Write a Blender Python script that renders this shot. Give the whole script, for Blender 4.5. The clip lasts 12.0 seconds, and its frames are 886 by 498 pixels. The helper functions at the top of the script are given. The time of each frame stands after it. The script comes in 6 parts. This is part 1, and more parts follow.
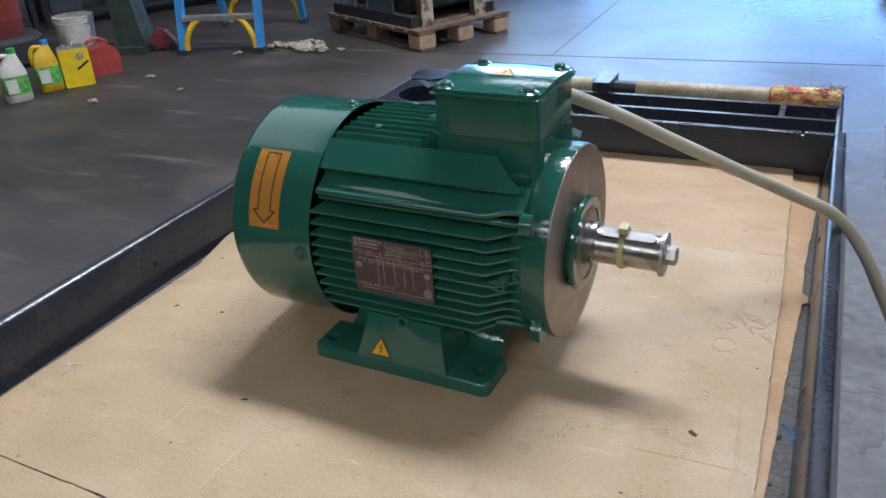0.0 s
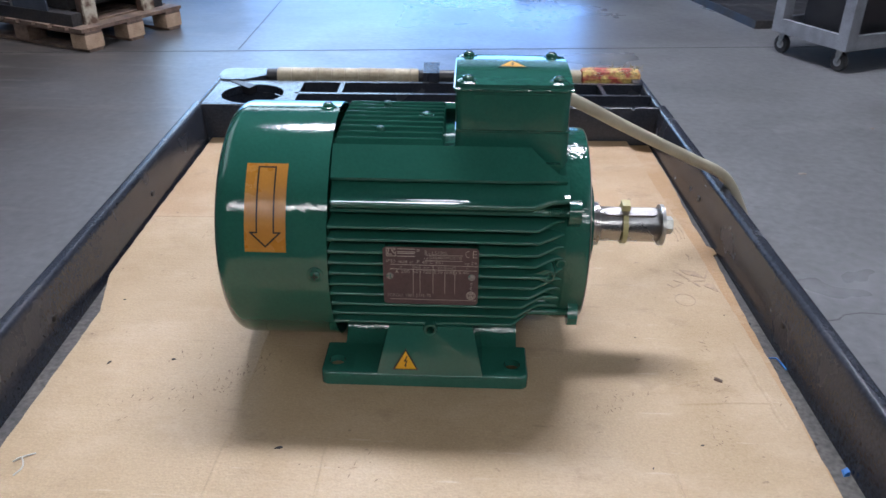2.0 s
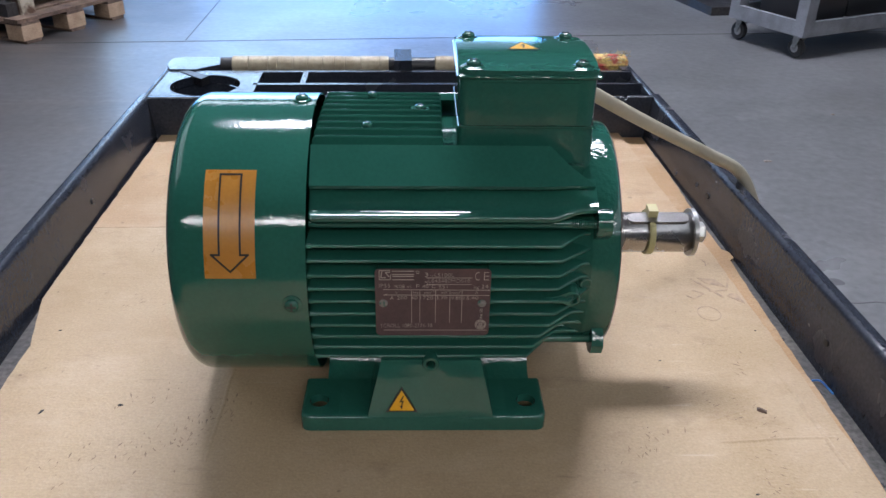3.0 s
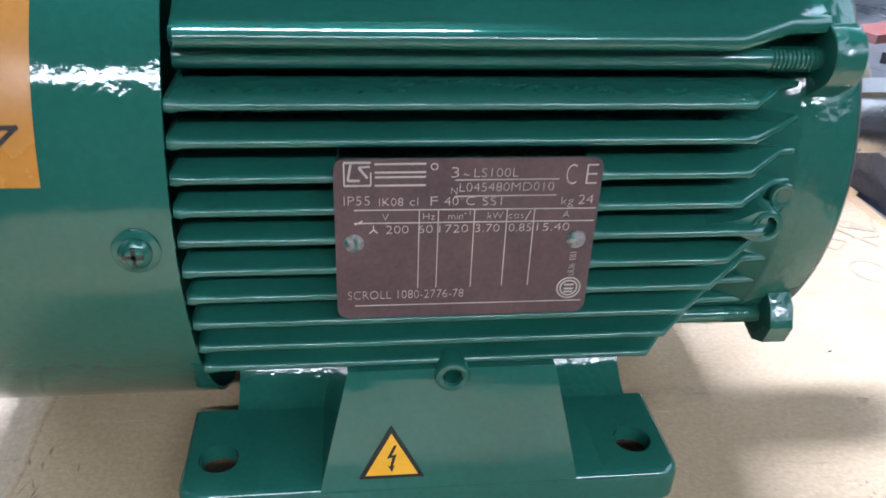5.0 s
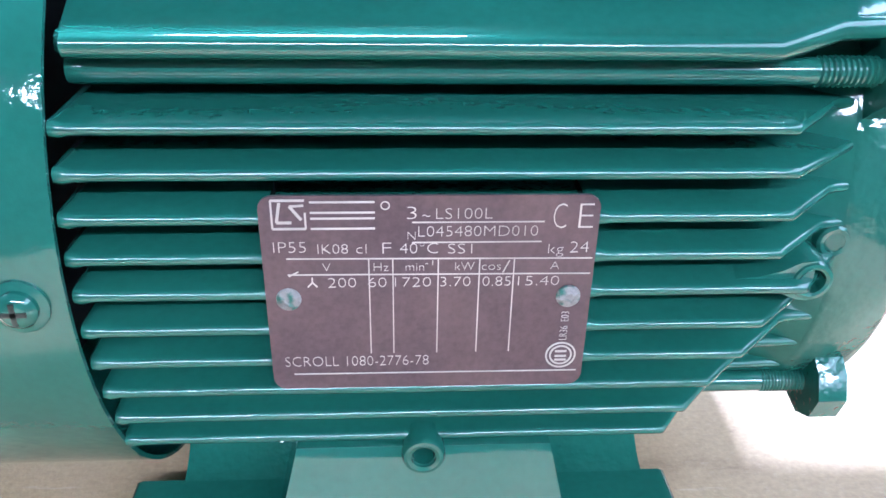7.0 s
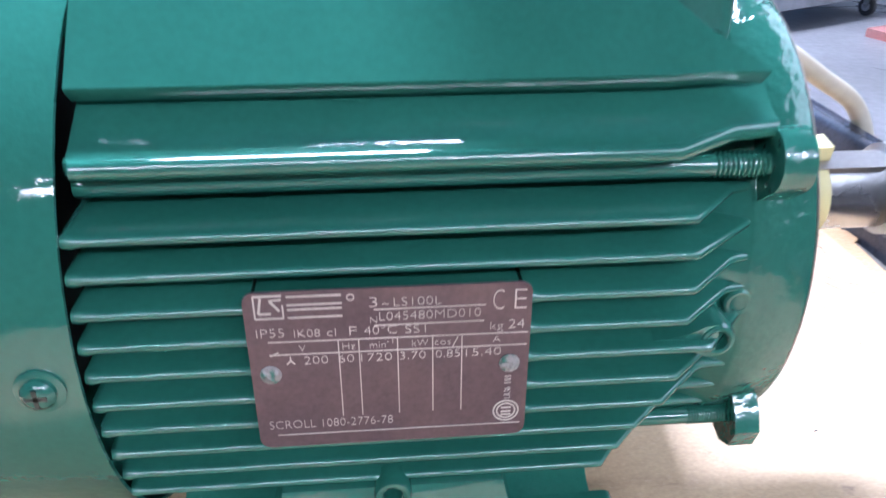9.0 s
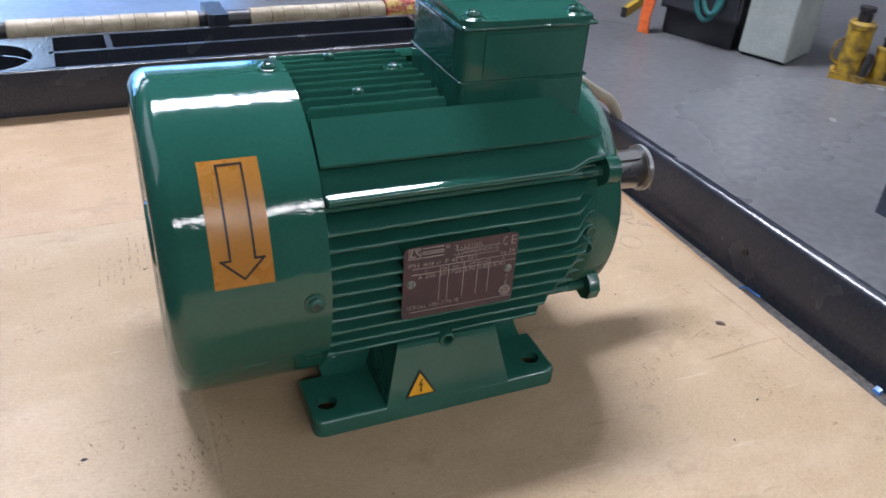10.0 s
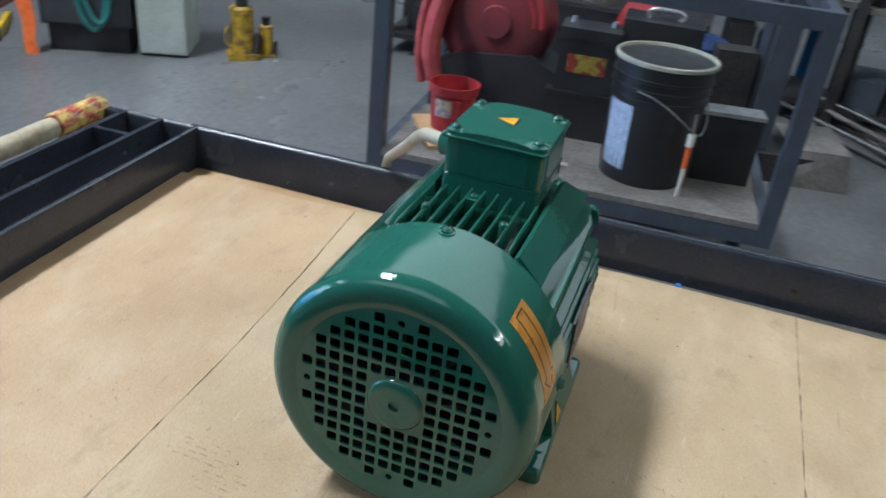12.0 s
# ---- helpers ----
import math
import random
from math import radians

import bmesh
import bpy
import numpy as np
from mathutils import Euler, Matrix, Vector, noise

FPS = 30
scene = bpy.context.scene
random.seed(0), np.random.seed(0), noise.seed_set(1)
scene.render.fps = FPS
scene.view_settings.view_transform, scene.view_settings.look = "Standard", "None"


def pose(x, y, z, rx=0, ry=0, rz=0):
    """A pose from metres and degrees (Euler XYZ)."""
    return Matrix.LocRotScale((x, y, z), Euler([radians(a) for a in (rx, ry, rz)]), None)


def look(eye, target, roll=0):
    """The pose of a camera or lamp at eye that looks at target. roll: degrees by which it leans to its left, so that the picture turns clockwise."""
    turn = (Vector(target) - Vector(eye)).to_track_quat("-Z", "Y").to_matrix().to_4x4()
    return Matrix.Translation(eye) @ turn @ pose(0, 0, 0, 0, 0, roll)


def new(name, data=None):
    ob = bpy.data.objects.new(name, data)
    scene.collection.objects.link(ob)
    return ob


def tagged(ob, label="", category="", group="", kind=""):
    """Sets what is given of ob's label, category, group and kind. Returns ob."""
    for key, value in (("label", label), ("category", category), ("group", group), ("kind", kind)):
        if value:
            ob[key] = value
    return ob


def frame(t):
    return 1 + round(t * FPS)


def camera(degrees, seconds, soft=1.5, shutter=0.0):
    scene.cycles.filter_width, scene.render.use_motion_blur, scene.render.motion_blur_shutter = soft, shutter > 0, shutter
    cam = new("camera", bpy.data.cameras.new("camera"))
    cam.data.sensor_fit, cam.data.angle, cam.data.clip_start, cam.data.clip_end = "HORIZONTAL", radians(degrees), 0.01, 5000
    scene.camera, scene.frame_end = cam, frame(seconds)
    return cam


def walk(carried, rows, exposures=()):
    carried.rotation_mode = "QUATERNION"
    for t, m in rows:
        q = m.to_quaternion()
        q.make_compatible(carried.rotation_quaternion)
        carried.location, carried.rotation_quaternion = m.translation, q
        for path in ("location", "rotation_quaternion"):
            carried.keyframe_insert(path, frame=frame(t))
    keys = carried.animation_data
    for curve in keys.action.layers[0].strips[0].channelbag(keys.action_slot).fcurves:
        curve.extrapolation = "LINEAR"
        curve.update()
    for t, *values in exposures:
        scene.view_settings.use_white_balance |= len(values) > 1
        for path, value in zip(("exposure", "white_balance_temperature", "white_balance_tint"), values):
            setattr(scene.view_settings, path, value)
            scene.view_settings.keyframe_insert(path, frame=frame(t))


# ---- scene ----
cam = camera(58.0, 12.0, shutter=0.25)
PATH = [
    (0, (0.298, -0.554, 0.393), (-0.545, 1.014, -0.518), -3.9),
    (0.5, (0.241, -0.562, 0.401), (-0.559, 1.039, -0.493), -3.9),
    (1, (0.147, -0.573, 0.395), (-0.442, 1.117, -0.497), -2.3),
    (1.5, (0.075, -0.597, 0.396), (-0.202, 1.162, -0.515), -0.3),
    (2, (0.031, -0.602, 0.396), (-0.026, 1.159, -0.551), 0.5),
    (2.5, (0.016, -0.542, 0.379), (0.017, 1.203, -0.597), 0.7),
    (2.7, (0.013, -0.525, 0.372), (0.019, 1.224, -0.598), 0.7),
    (4.3, (-0.088, -0.371, 0.29), (0.296, 1.345, -0.663), 3.5),
    (4.5, (-0.056, -0.334, 0.261), (0.289, 1.381, -0.71), 3.1),
    (5, (-0.024, -0.281, 0.203), (0.194, 1.449, -0.776), 2.3),
    (5.5, (-0.011, -0.254, 0.186), (0.116, 1.476, -0.81), 1.6),
    (6, (-0.004, -0.245, 0.184), (0.101, 1.489, -0.806), 1.5),
    (6.5, (-0.003, -0.242, 0.185), (0.09, 1.497, -0.799), 1.5),
    (7, (-0.001, -0.242, 0.19), (0.111, 1.521, -0.748), 1.2),
    (7.2, (0.001, -0.243, 0.189), (0.111, 1.526, -0.737), 1.0),
    (8.8, (0.008, -0.25, 0.202), (0.109, 1.51, -0.743), -0.5),
    (9, (0.004, -0.258, 0.224), (0.161, 1.487, -0.74), 0.2),
    (9.5, (-0.043, -0.329, 0.269), (0.362, 1.365, -0.714), 2.9),
    (10, (-0.163, -0.437, 0.354), (0.544, 1.108, -0.701), 4.3),
    (10.5, (-0.213, -0.409, 0.381), (0.654, 0.975, -0.773), 4.8),
    (11, (-0.26, -0.312, 0.394), (0.797, 0.911, -0.785), 5.6),
    (11.5, (-0.402, -0.228, 0.401), (0.99, 0.717, -0.68), 7.8),
    (12, (-0.543, -0.14, 0.454), (1.126, 0.369, -0.523), 6.4),
]
EXPOSURES = [(0, 0.05, 6050, 11), (1.0, 0.08, 5900, 11), (2.0, 0.16, 6000, 13), (2.7, 0.18, 6050, 14), (4.4, 0.62, 5600, 9), (5.3, 1.8, 5150, 12), (7.2, 2.4, 4850, 15), (9.0, 1.95, 5250, 19), (9.5, 1.05, 5400, 12), (10.2, 0.27, 6050, 16), (10.7, 0.24, 6000, 15), (11.2, 0.16, 5750, 4), (12, 0.22, 5850, 2)]
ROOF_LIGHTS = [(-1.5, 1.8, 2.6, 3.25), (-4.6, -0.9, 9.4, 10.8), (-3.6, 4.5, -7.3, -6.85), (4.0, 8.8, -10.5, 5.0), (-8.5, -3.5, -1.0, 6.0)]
walk(cam, [(t, look(eye, target, roll)) for t, eye, target, roll in PATH], EXPOSURES)

# ---- world, daylight and roof lights ----
FLOOR = -0.82
SUN_EL, SUN_AZ = radians(48), radians(200)
world = bpy.data.worlds.new("world")
scene.world = world
world.use_nodes = True
wn = world.node_tree.nodes
sky = wn.new("ShaderNodeTexSky")
sky.sky_type, sky.sun_disc, sky.sun_elevation, sky.sun_rotation = "NISHITA", False, SUN_EL, SUN_AZ
wn["Background"].inputs["Strength"].default_value = 0.12
world.node_tree.links.new(sky.outputs["Color"], wn["Background"].inputs["Color"])

sun = new("sun", bpy.data.lights.new("sun", "SUN"))
sun.data.energy, sun.data.angle, sun.data.color = 3.0, radians(0.5), (1.0, 0.95, 0.88)
sun.matrix_world = look((0, 0, 30), (-6 * math.sin(SUN_AZ), 12 * -math.cos(SUN_AZ) * 0.2, 20))

# the open door: blue daylight off the yard below, white sky above
for at, wide, high, watts, tone in (((-2.3, 12.0, 0.40), 8.2, 2.4, 265.0, (0.13, 0.40, 1.0)), ((-3.3, 12.0, 2.75), 4.4, 2.2, 190.0, (0.52, 0.76, 1.0))):
    door_light = new("door_daylight", bpy.data.lights.new("door_daylight", "AREA"))
    door_light.data.shape, door_light.data.size, door_light.data.size_y = "RECTANGLE", wide, high
    door_light.data.energy, door_light.data.color = watts, tone
    door_light.matrix_world = look(at, (at[0], 0.0, at[2]))

# ---- materials ----
def mat(name, a, b=None, scale=8.0, rough=(0.4, 0.6), metal=0.0, bump=0.1, fine=120.0, coat=0.0, contrast=0.12, spec=0.5, glow=0.0, bump_dist=0.002, ramp=(0.35, 0.65)):
    """A painted, moulded, cast or worn surface: two colours mixed by a coarse noise, speckled by a fine one, with relief."""
    m = bpy.data.materials.new(name)
    m.use_nodes = True
    nt = m.node_tree
    n, ln = nt.nodes, nt.links.new
    p = n["Principled BSDF"]
    co = n.new("ShaderNodeTexCoord")
    big, small = n.new("ShaderNodeTexNoise"), n.new("ShaderNodeTexNoise")
    big.inputs["Scale"].default_value, big.inputs["Detail"].default_value = scale, 5.0
    small.inputs["Scale"].default_value, small.inputs["Detail"].default_value = fine, 3.0
    ln(co.outputs["Object"], big.inputs["Vector"])
    ln(co.outputs["Object"], small.inputs["Vector"])
    r = n.new("ShaderNodeMapRange")
    r.inputs[1].default_value, r.inputs[2].default_value = ramp
    ln(big.outputs["Fac"], r.inputs[0])
    mix = n.new("ShaderNodeMix")
    mix.data_type = "RGBA"
    mix.inputs[6].default_value = (*a, 1)
    mix.inputs[7].default_value = (*(b or [c * 0.75 for c in a]), 1)
    ln(r.outputs[0], mix.inputs[0])
    var = n.new("ShaderNodeMapRange")
    var.inputs[1].default_value, var.inputs[2].default_value = 0.25, 0.75
    var.inputs[3].default_value, var.inputs[4].default_value = 1 - contrast, 1 + contrast
    ln(small.outputs["Fac"], var.inputs[0])
    mul = n.new("ShaderNodeVectorMath")
    mul.operation = "SCALE"
    ln(mix.outputs[2], mul.inputs[0])
    ln(var.outputs[0], mul.inputs[3])
    ln(mul.outputs[0], p.inputs["Base Color"])
    rr = n.new("ShaderNodeMapRange")
    rr.inputs[1].default_value, rr.inputs[2].default_value = 0.3, 0.7
    rr.inputs[3].default_value, rr.inputs[4].default_value = rough
    ln(big.outputs["Fac"], rr.inputs[0])
    ln(rr.outputs[0], p.inputs["Roughness"])
    p.inputs["Metallic"].default_value = metal
    p.inputs["Specular IOR Level"].default_value = spec
    p.inputs["Coat Weight"].default_value = coat
    p.inputs["Coat Roughness"].default_value = 0.04
    if bump:
        bp = n.new("ShaderNodeBump")
        bp.inputs["Strength"].default_value, bp.inputs["Distance"].default_value = bump, bump_dist
        ln(small.outputs["Fac"], bp.inputs["Height"])
        ln(bp.outputs[0], p.inputs["Normal"])
    if glow:
        p.inputs["Emission Color"].default_value = (*a, 1)
        p.inputs["Emission Strength"].default_value = glow
    return m


GREEN = mat("green_gloss_enamel", (0.023, 0.110, 0.079), (0.019, 0.094, 0.067), 14, (0.04, 0.09), bump=0.10, fine=420, coat=0.25, contrast=0.07, bump_dist=0.001)
CAST = mat("green_enamel_on_rough_casting", (0.023, 0.110, 0.079), (0.019, 0.094, 0.067), 14, (0.05, 0.11), bump=0.035, fine=430, coat=0.25, contrast=0.07, bump_dist=0.001)
ROUGHCAST = mat("green_enamel_on_lumpy_casting", (0.023, 0.110, 0.079), (0.019, 0.094, 0.067), 14, (0.05, 0.11), bump=0.10, fine=430, coat=0.25, contrast=0.07, bump_dist=0.001)
SLOT_SHADE = mat("screw_slot_shade", (0.010, 0.022, 0.018), None, 30, (0.3, 0.5), bump=0.1, fine=300)
STEEL = mat("machined_steel", (0.40, 0.38, 0.365), (0.30, 0.285, 0.275), 30, (0.24, 0.34), metal=1.0, bump=0.05, fine=500, contrast=0.08)
FACE = mat("machined_cast_iron_face", (0.38, 0.335, 0.295), (0.32, 0.285, 0.25), 40, (0.38, 0.5), metal=0.85, bump=0.06, fine=600, contrast=0.08)
ZINC = mat("zinc_plated_steel", (0.42, 0.42, 0.40), (0.30, 0.30, 0.29), 60, (0.34, 0.5), metal=1.0, bump=0.08, fine=400)
PLATE = mat("anodised_nameplate", (0.098, 0.068, 0.076), (0.078, 0.054, 0.064), 70, (0.30, 0.45), metal=0.55, bump=0.05, fine=900, contrast=0.14)
ETCH = mat("etched_aluminium_writing", (0.50, 0.47, 0.44), None, 40, (0.4, 0.5), metal=0.3, bump=0.0)
RIVET = mat("chipped_rivet", (0.26, 0.25, 0.24), (0.045, 0.15, 0.115), 330, (0.45, 0.6), metal=0.35, bump=0.9, fine=700, ramp=(0.5, 0.62))
ORANGE = mat("orange_brown_label_film", (0.46, 0.205, 0.032), (0.42, 0.185, 0.028), 40, (0.24, 0.34), bump=0.03, fine=500, contrast=0.05)
INK_AND_HOLES = mat("black_print_and_hole_shade", (0.012, 0.012, 0.014), None, 40, (0.35, 0.5), bump=0.0)
YELLOW = mat("yellow_warning_film", (0.80, 0.42, 0.015), (0.72, 0.36, 0.012), 60, (0.3, 0.4), bump=0.02, fine=400, contrast=0.05)
NYLON = mat("yellowed_nylon", (0.50, 0.45, 0.22), (0.42, 0.38, 0.18), 60, (0.35, 0.5), bump=0.05)
CABLE = mat("cream_grey_pvc_sheath", (0.42, 0.38, 0.29), (0.37, 0.33, 0.25), 25, (0.4, 0.55), bump=0.03, fine=90, contrast=0.06)
CART = mat("black_moulded_cart_plastic", (0.022, 0.026, 0.036), (0.030, 0.033, 0.043), 16, (0.14, 0.30), bump=0.16, fine=350, contrast=0.3)
TAPE = mat("cream_wrapping_tape", (0.44, 0.38, 0.265), (0.30, 0.24, 0.155), 34, (0.45, 0.65), bump=0.3, fine=160)
RAGGED = mat("torn_printed_label", (0.52, 0.36, 0.10), (0.33, 0.045, 0.03), 55, (0.5, 0.7), bump=0.4, fine=300, contrast=0.4, ramp=(0.44, 0.56))
WOOD = mat("weathered_pallet_wood", (0.165, 0.108, 0.075), (0.085, 0.058, 0.045), 9, (0.6, 0.85), bump=0.4, fine=90, contrast=0.35)
WOOD_PALE = mat("pale_cut_wood", (0.42, 0.30, 0.20), (0.30, 0.20, 0.13), 12, (0.6, 0.85), bump=0.3, fine=120, contrast=0.25)
DARK = mat("dark_greasy_metal", (0.018, 0.018, 0.022), (0.04, 0.036, 0.034), 7, (0.4, 0.7), metal=0.3, bump=0.3, fine=70, contrast=0.4)
BLACK = mat("black_plastic", (0.012, 0.012, 0.014), (0.022, 0.022, 0.024), 9, (0.28, 0.5), bump=0.1)
FANPLASTIC = mat("matt_black_fan_plastic", (0.010, 0.010, 0.012), (0.016, 0.016, 0.018), 30, (0.75, 0.9), bump=0.1, spec=0.2)
RUBBER = mat("black_rubber", (0.018, 0.018, 0.02), (0.035, 0.034, 0.034), 14, (0.6, 0.85), bump=0.2)
GREYSTEEL = mat("blue_grey_painted_steel", (0.050, 0.060, 0.080), (0.038, 0.044, 0.058), 9, (0.35, 0.6), bump=0.15, fine=90)
SHELF = mat("worn_dusty_shelf_board", (0.155, 0.14, 0.128), (0.10, 0.09, 0.082), 6, (0.6, 0.85), bump=0.3, fine=60, contrast=0.3)
RED = mat("red_plastic", (0.38, 0.024, 0.030), (0.29, 0.020, 0.025), 12, (0.35, 0.5), bump=0.08)
MAROON = mat("dusty_maroon_enamel", (0.185, 0.030, 0.036), (0.10, 0.018, 0.022), 7, (0.35, 0.55), bump=0.12)
OFFWHITE = mat("offwhite_plastic", (0.62, 0.60, 0.54), (0.52, 0.50, 0.44), 14, (0.4, 0.55), bump=0.05)
YELLOWP = mat("yellow_paint", (0.66, 0.42, 0.02), (0.52, 0.32, 0.02), 12, (0.35, 0.55), bump=0.08)
GREENP = mat("green_label_print", (0.05, 0.30, 0.08), (0.16, 0.42, 0.08), 26, (0.4, 0.55), bump=0.03, ramp=(0.45, 0.55))
BLUEP = mat("blue_fibreglass", (0.035, 0.22, 0.48), (0.03, 0.17, 0.38), 12, (0.4, 0.6), bump=0.1)
PAPER = mat("crumpled_paper", (0.36, 0.31, 0.27), (0.20, 0.15, 0.12), 40, (0.7, 0.9), bump=0.3, fine=90)
LABEL = mat("pale_blue_paper_label", (0.40, 0.48, 0.62), (0.30, 0.36, 0.50), 50, (0.5, 0.7), bump=0.05, fine=200, contrast=0.3)
CABINET = mat("pale_grey_green_enamel", (0.36, 0.39, 0.35), (0.30, 0.33, 0.30), 8, (0.4, 0.6), bump=0.08)
TEAL = mat("teal_hose_rubber", (0.03, 0.16, 0.15), None, 14, (0.4, 0.6), bump=0.1)
ORANGESTRAP = mat("orange_webbing", (0.80, 0.16, 0.03), (0.66, 0.12, 0.02), 30, (0.6, 0.8), bump=0.3, fine=300)
GREYPL = mat("grey_dolly_plastic", (0.20, 0.21, 0.23), (0.14, 0.145, 0.16), 10, (0.45, 0.65), bump=0.15)
WALL = mat("dark_hall_wall", (0.060, 0.064, 0.072), (0.040, 0.043, 0.048), 1.2, (0.6, 0.8), bump=0.1, fine=20, bump_dist=0.01)
ROOF = mat("roof_sheet", (0.13, 0.14, 0.155), (0.10, 0.11, 0.12), 1.0, (0.5, 0.7), bump=0.1, fine=15, bump_dist=0.01)
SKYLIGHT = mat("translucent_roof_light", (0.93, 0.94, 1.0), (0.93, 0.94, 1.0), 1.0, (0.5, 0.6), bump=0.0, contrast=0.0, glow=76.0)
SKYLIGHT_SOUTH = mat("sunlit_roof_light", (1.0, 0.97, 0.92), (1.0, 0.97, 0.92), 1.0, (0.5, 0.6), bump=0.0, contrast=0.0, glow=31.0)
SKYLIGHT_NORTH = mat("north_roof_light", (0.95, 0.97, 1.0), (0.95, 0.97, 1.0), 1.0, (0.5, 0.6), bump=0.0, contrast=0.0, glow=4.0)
FILL_EAST = mat("east_fill_panel", (0.92, 0.97, 1.0), (0.92, 0.97, 1.0), 1.0, (0.5, 0.6), bump=0.0, contrast=0.0, glow=1.25)
FILL_WEST = mat("west_fill_panel", (0.97, 0.98, 1.0), (0.97, 0.98, 1.0), 1.0, (0.5, 0.6), bump=0.0, contrast=0.0, glow=1.1)
SILVER = mat("brushed_aluminium", (0.58, 0.58, 0.58), (0.45, 0.45, 0.46), 20, (0.3, 0.5), metal=0.9, bump=0.1)


def blotch(m, old, colour, vector, scale, detail, rough, lo, hi, amount):
    """Mixes a blotchy stain or scuff into a colour and gives the new colour."""
    n, ln = m.node_tree.nodes, m.node_tree.links.new
    st = n.new("ShaderNodeTexNoise")
    st.inputs["Scale"].default_value, st.inputs["Detail"].default_value, st.inputs["Roughness"].default_value = scale, detail, rough
    ln(vector, st.inputs["Vector"])
    r = n.new("ShaderNodeMapRange")
    r.inputs[1].default_value, r.inputs[2].default_value, r.inputs[4].default_value = lo, hi, amount
    ln(st.outputs["Fac"], r.inputs[0])
    mix = n.new("ShaderNodeMix")
    mix.data_type = "RGBA"
    mix.inputs[7].default_value = (*colour, 1)
    ln(r.outputs[0], mix.inputs[0])
    ln(old, mix.inputs[6])
    return mix.outputs[2]


def overlay(m, *args):
    p = m.node_tree.nodes["Principled BSDF"]
    m.node_tree.links.new(blotch(m, p.inputs["Base Color"].links[0].from_socket, *args), p.inputs["Base Color"])


def stretched(m, turn, sx, sy, shift=0.0):
    n, ln = m.node_tree.nodes, m.node_tree.links.new
    co, mp = n.new("ShaderNodeTexCoord"), n.new("ShaderNodeMapping")
    mp.inputs["Rotation"].default_value = (0, 0, turn)
    mp.inputs["Scale"].default_value = (sx, sy, 1.0)
    mp.inputs["Location"].default_value = (shift, shift * 0.7, 0)
    ln(co.outputs["Object"], mp.inputs["Vector"])
    return mp.outputs[0]


def wavy(m, scale, strength, dist):
    """Adds a coarser relief, as runs and orange peel in thick paint."""
    n, ln = m.node_tree.nodes, m.node_tree.links.new
    p = n["Principled BSDF"]
    tex, b = n.new("ShaderNodeTexNoise"), n.new("ShaderNodeBump")
    tex.inputs["Scale"].default_value, tex.inputs["Detail"].default_value = scale, 2.0
    ln(n["Texture Coordinate"].outputs["Object"], tex.inputs["Vector"])
    b.inputs["Strength"].default_value, b.inputs["Distance"].default_value = strength, dist
    ln(tex.outputs["Fac"], b.inputs["Height"])
    ln(p.inputs["Normal"].links[0].from_socket, b.inputs["Normal"])
    ln(b.outputs[0], p.inputs["Normal"])


wavy(GREEN, 70.0, 0.14, 0.002)
wavy(CAST, 95.0, 0.10, 0.002)
wavy(ROUGHCAST, 210.0, 0.42, 0.0015)


def cardboard_material(name, pale, deep):
    m = mat(name, pale, deep, 6, (0.42, 0.75), bump=0.24, fine=560, contrast=0.13, spec=0.4)
    # rubbed pale patches, brown grease spots, long thin scuffs, fine dirt
    overlay(m, (0.49, 0.372, 0.252), stretched(m, -0.3, 1.0, 1.7, 3.1), 8.0, 7.0, 0.68, 0.49, 0.72, 0.65)
    overlay(m, (0.19, 0.118, 0.07), stretched(m, 0.5, 1.0, 1.8), 12.0, 9.0, 0.76, 0.56, 0.78, 0.75)
    overlay(m, (0.15, 0.095, 0.058), stretched(m, 1.1, 1.0, 9.0, 1.7), 12.0, 5.0, 0.6, 0.66, 0.74, 0.50)
    overlay(m, (0.53, 0.42, 0.31), stretched(m, -0.55, 1.0, 12.0, 5.2), 14.0, 4.0, 0.6, 0.66, 0.72, 0.55)
    overlay(m, (0.14, 0.09, 0.06), stretched(m, 0.2, 1.0, 1.2, 8.0), 95.0, 3.0, 0.5, 0.69, 0.76, 0.55)
    # paper fibres
    overlay(m, (0.25, 0.165, 0.10), stretched(m, 0.1, 1.0, 2.6, 2.0), 240.0, 4.0, 0.65, 0.50, 0.70, 0.34)
    overlay(m, (0.56, 0.44, 0.32), stretched(m, 1.5, 1.0, 2.2, 6.0), 330.0, 3.0, 0.6, 0.56, 0.72, 0.26)
    n, ln = m.node_tree.nodes, m.node_tree.links.new
    p = n["Principled BSDF"]
    # flutes of the corrugated board showing through, and soft dents
    w = n.new("ShaderNodeTexWave")
    w.inputs["Scale"].default_value, w.inputs["Distortion"].default_value = 48.0, 0.8
    w.bands_direction = "Y"
    ln(stretched(m, 0.0, 1.0, 1.0), w.inputs["Vector"])
    dent = n.new("ShaderNodeTexNoise")
    dent.inputs["Scale"].default_value, dent.inputs["Detail"].default_value = 22.0, 3.0
    ln(stretched(m, 0.0, 1.0, 0.6), dent.inputs["Vector"])
    for tex, strength, dist in ((w, 0.08, 0.0005), (dent, 0.30, 0.004)):
        b2 = n.new("ShaderNodeBump")
        b2.inputs["Strength"].default_value, b2.inputs["Distance"].default_value = strength, dist
        ln(tex.outputs["Fac"], b2.inputs["Height"])
        ln(p.inputs["Normal"].links[0].from_socket, b2.inputs["Normal"])
        ln(b2.outputs[0], p.inputs["Normal"])
    return m


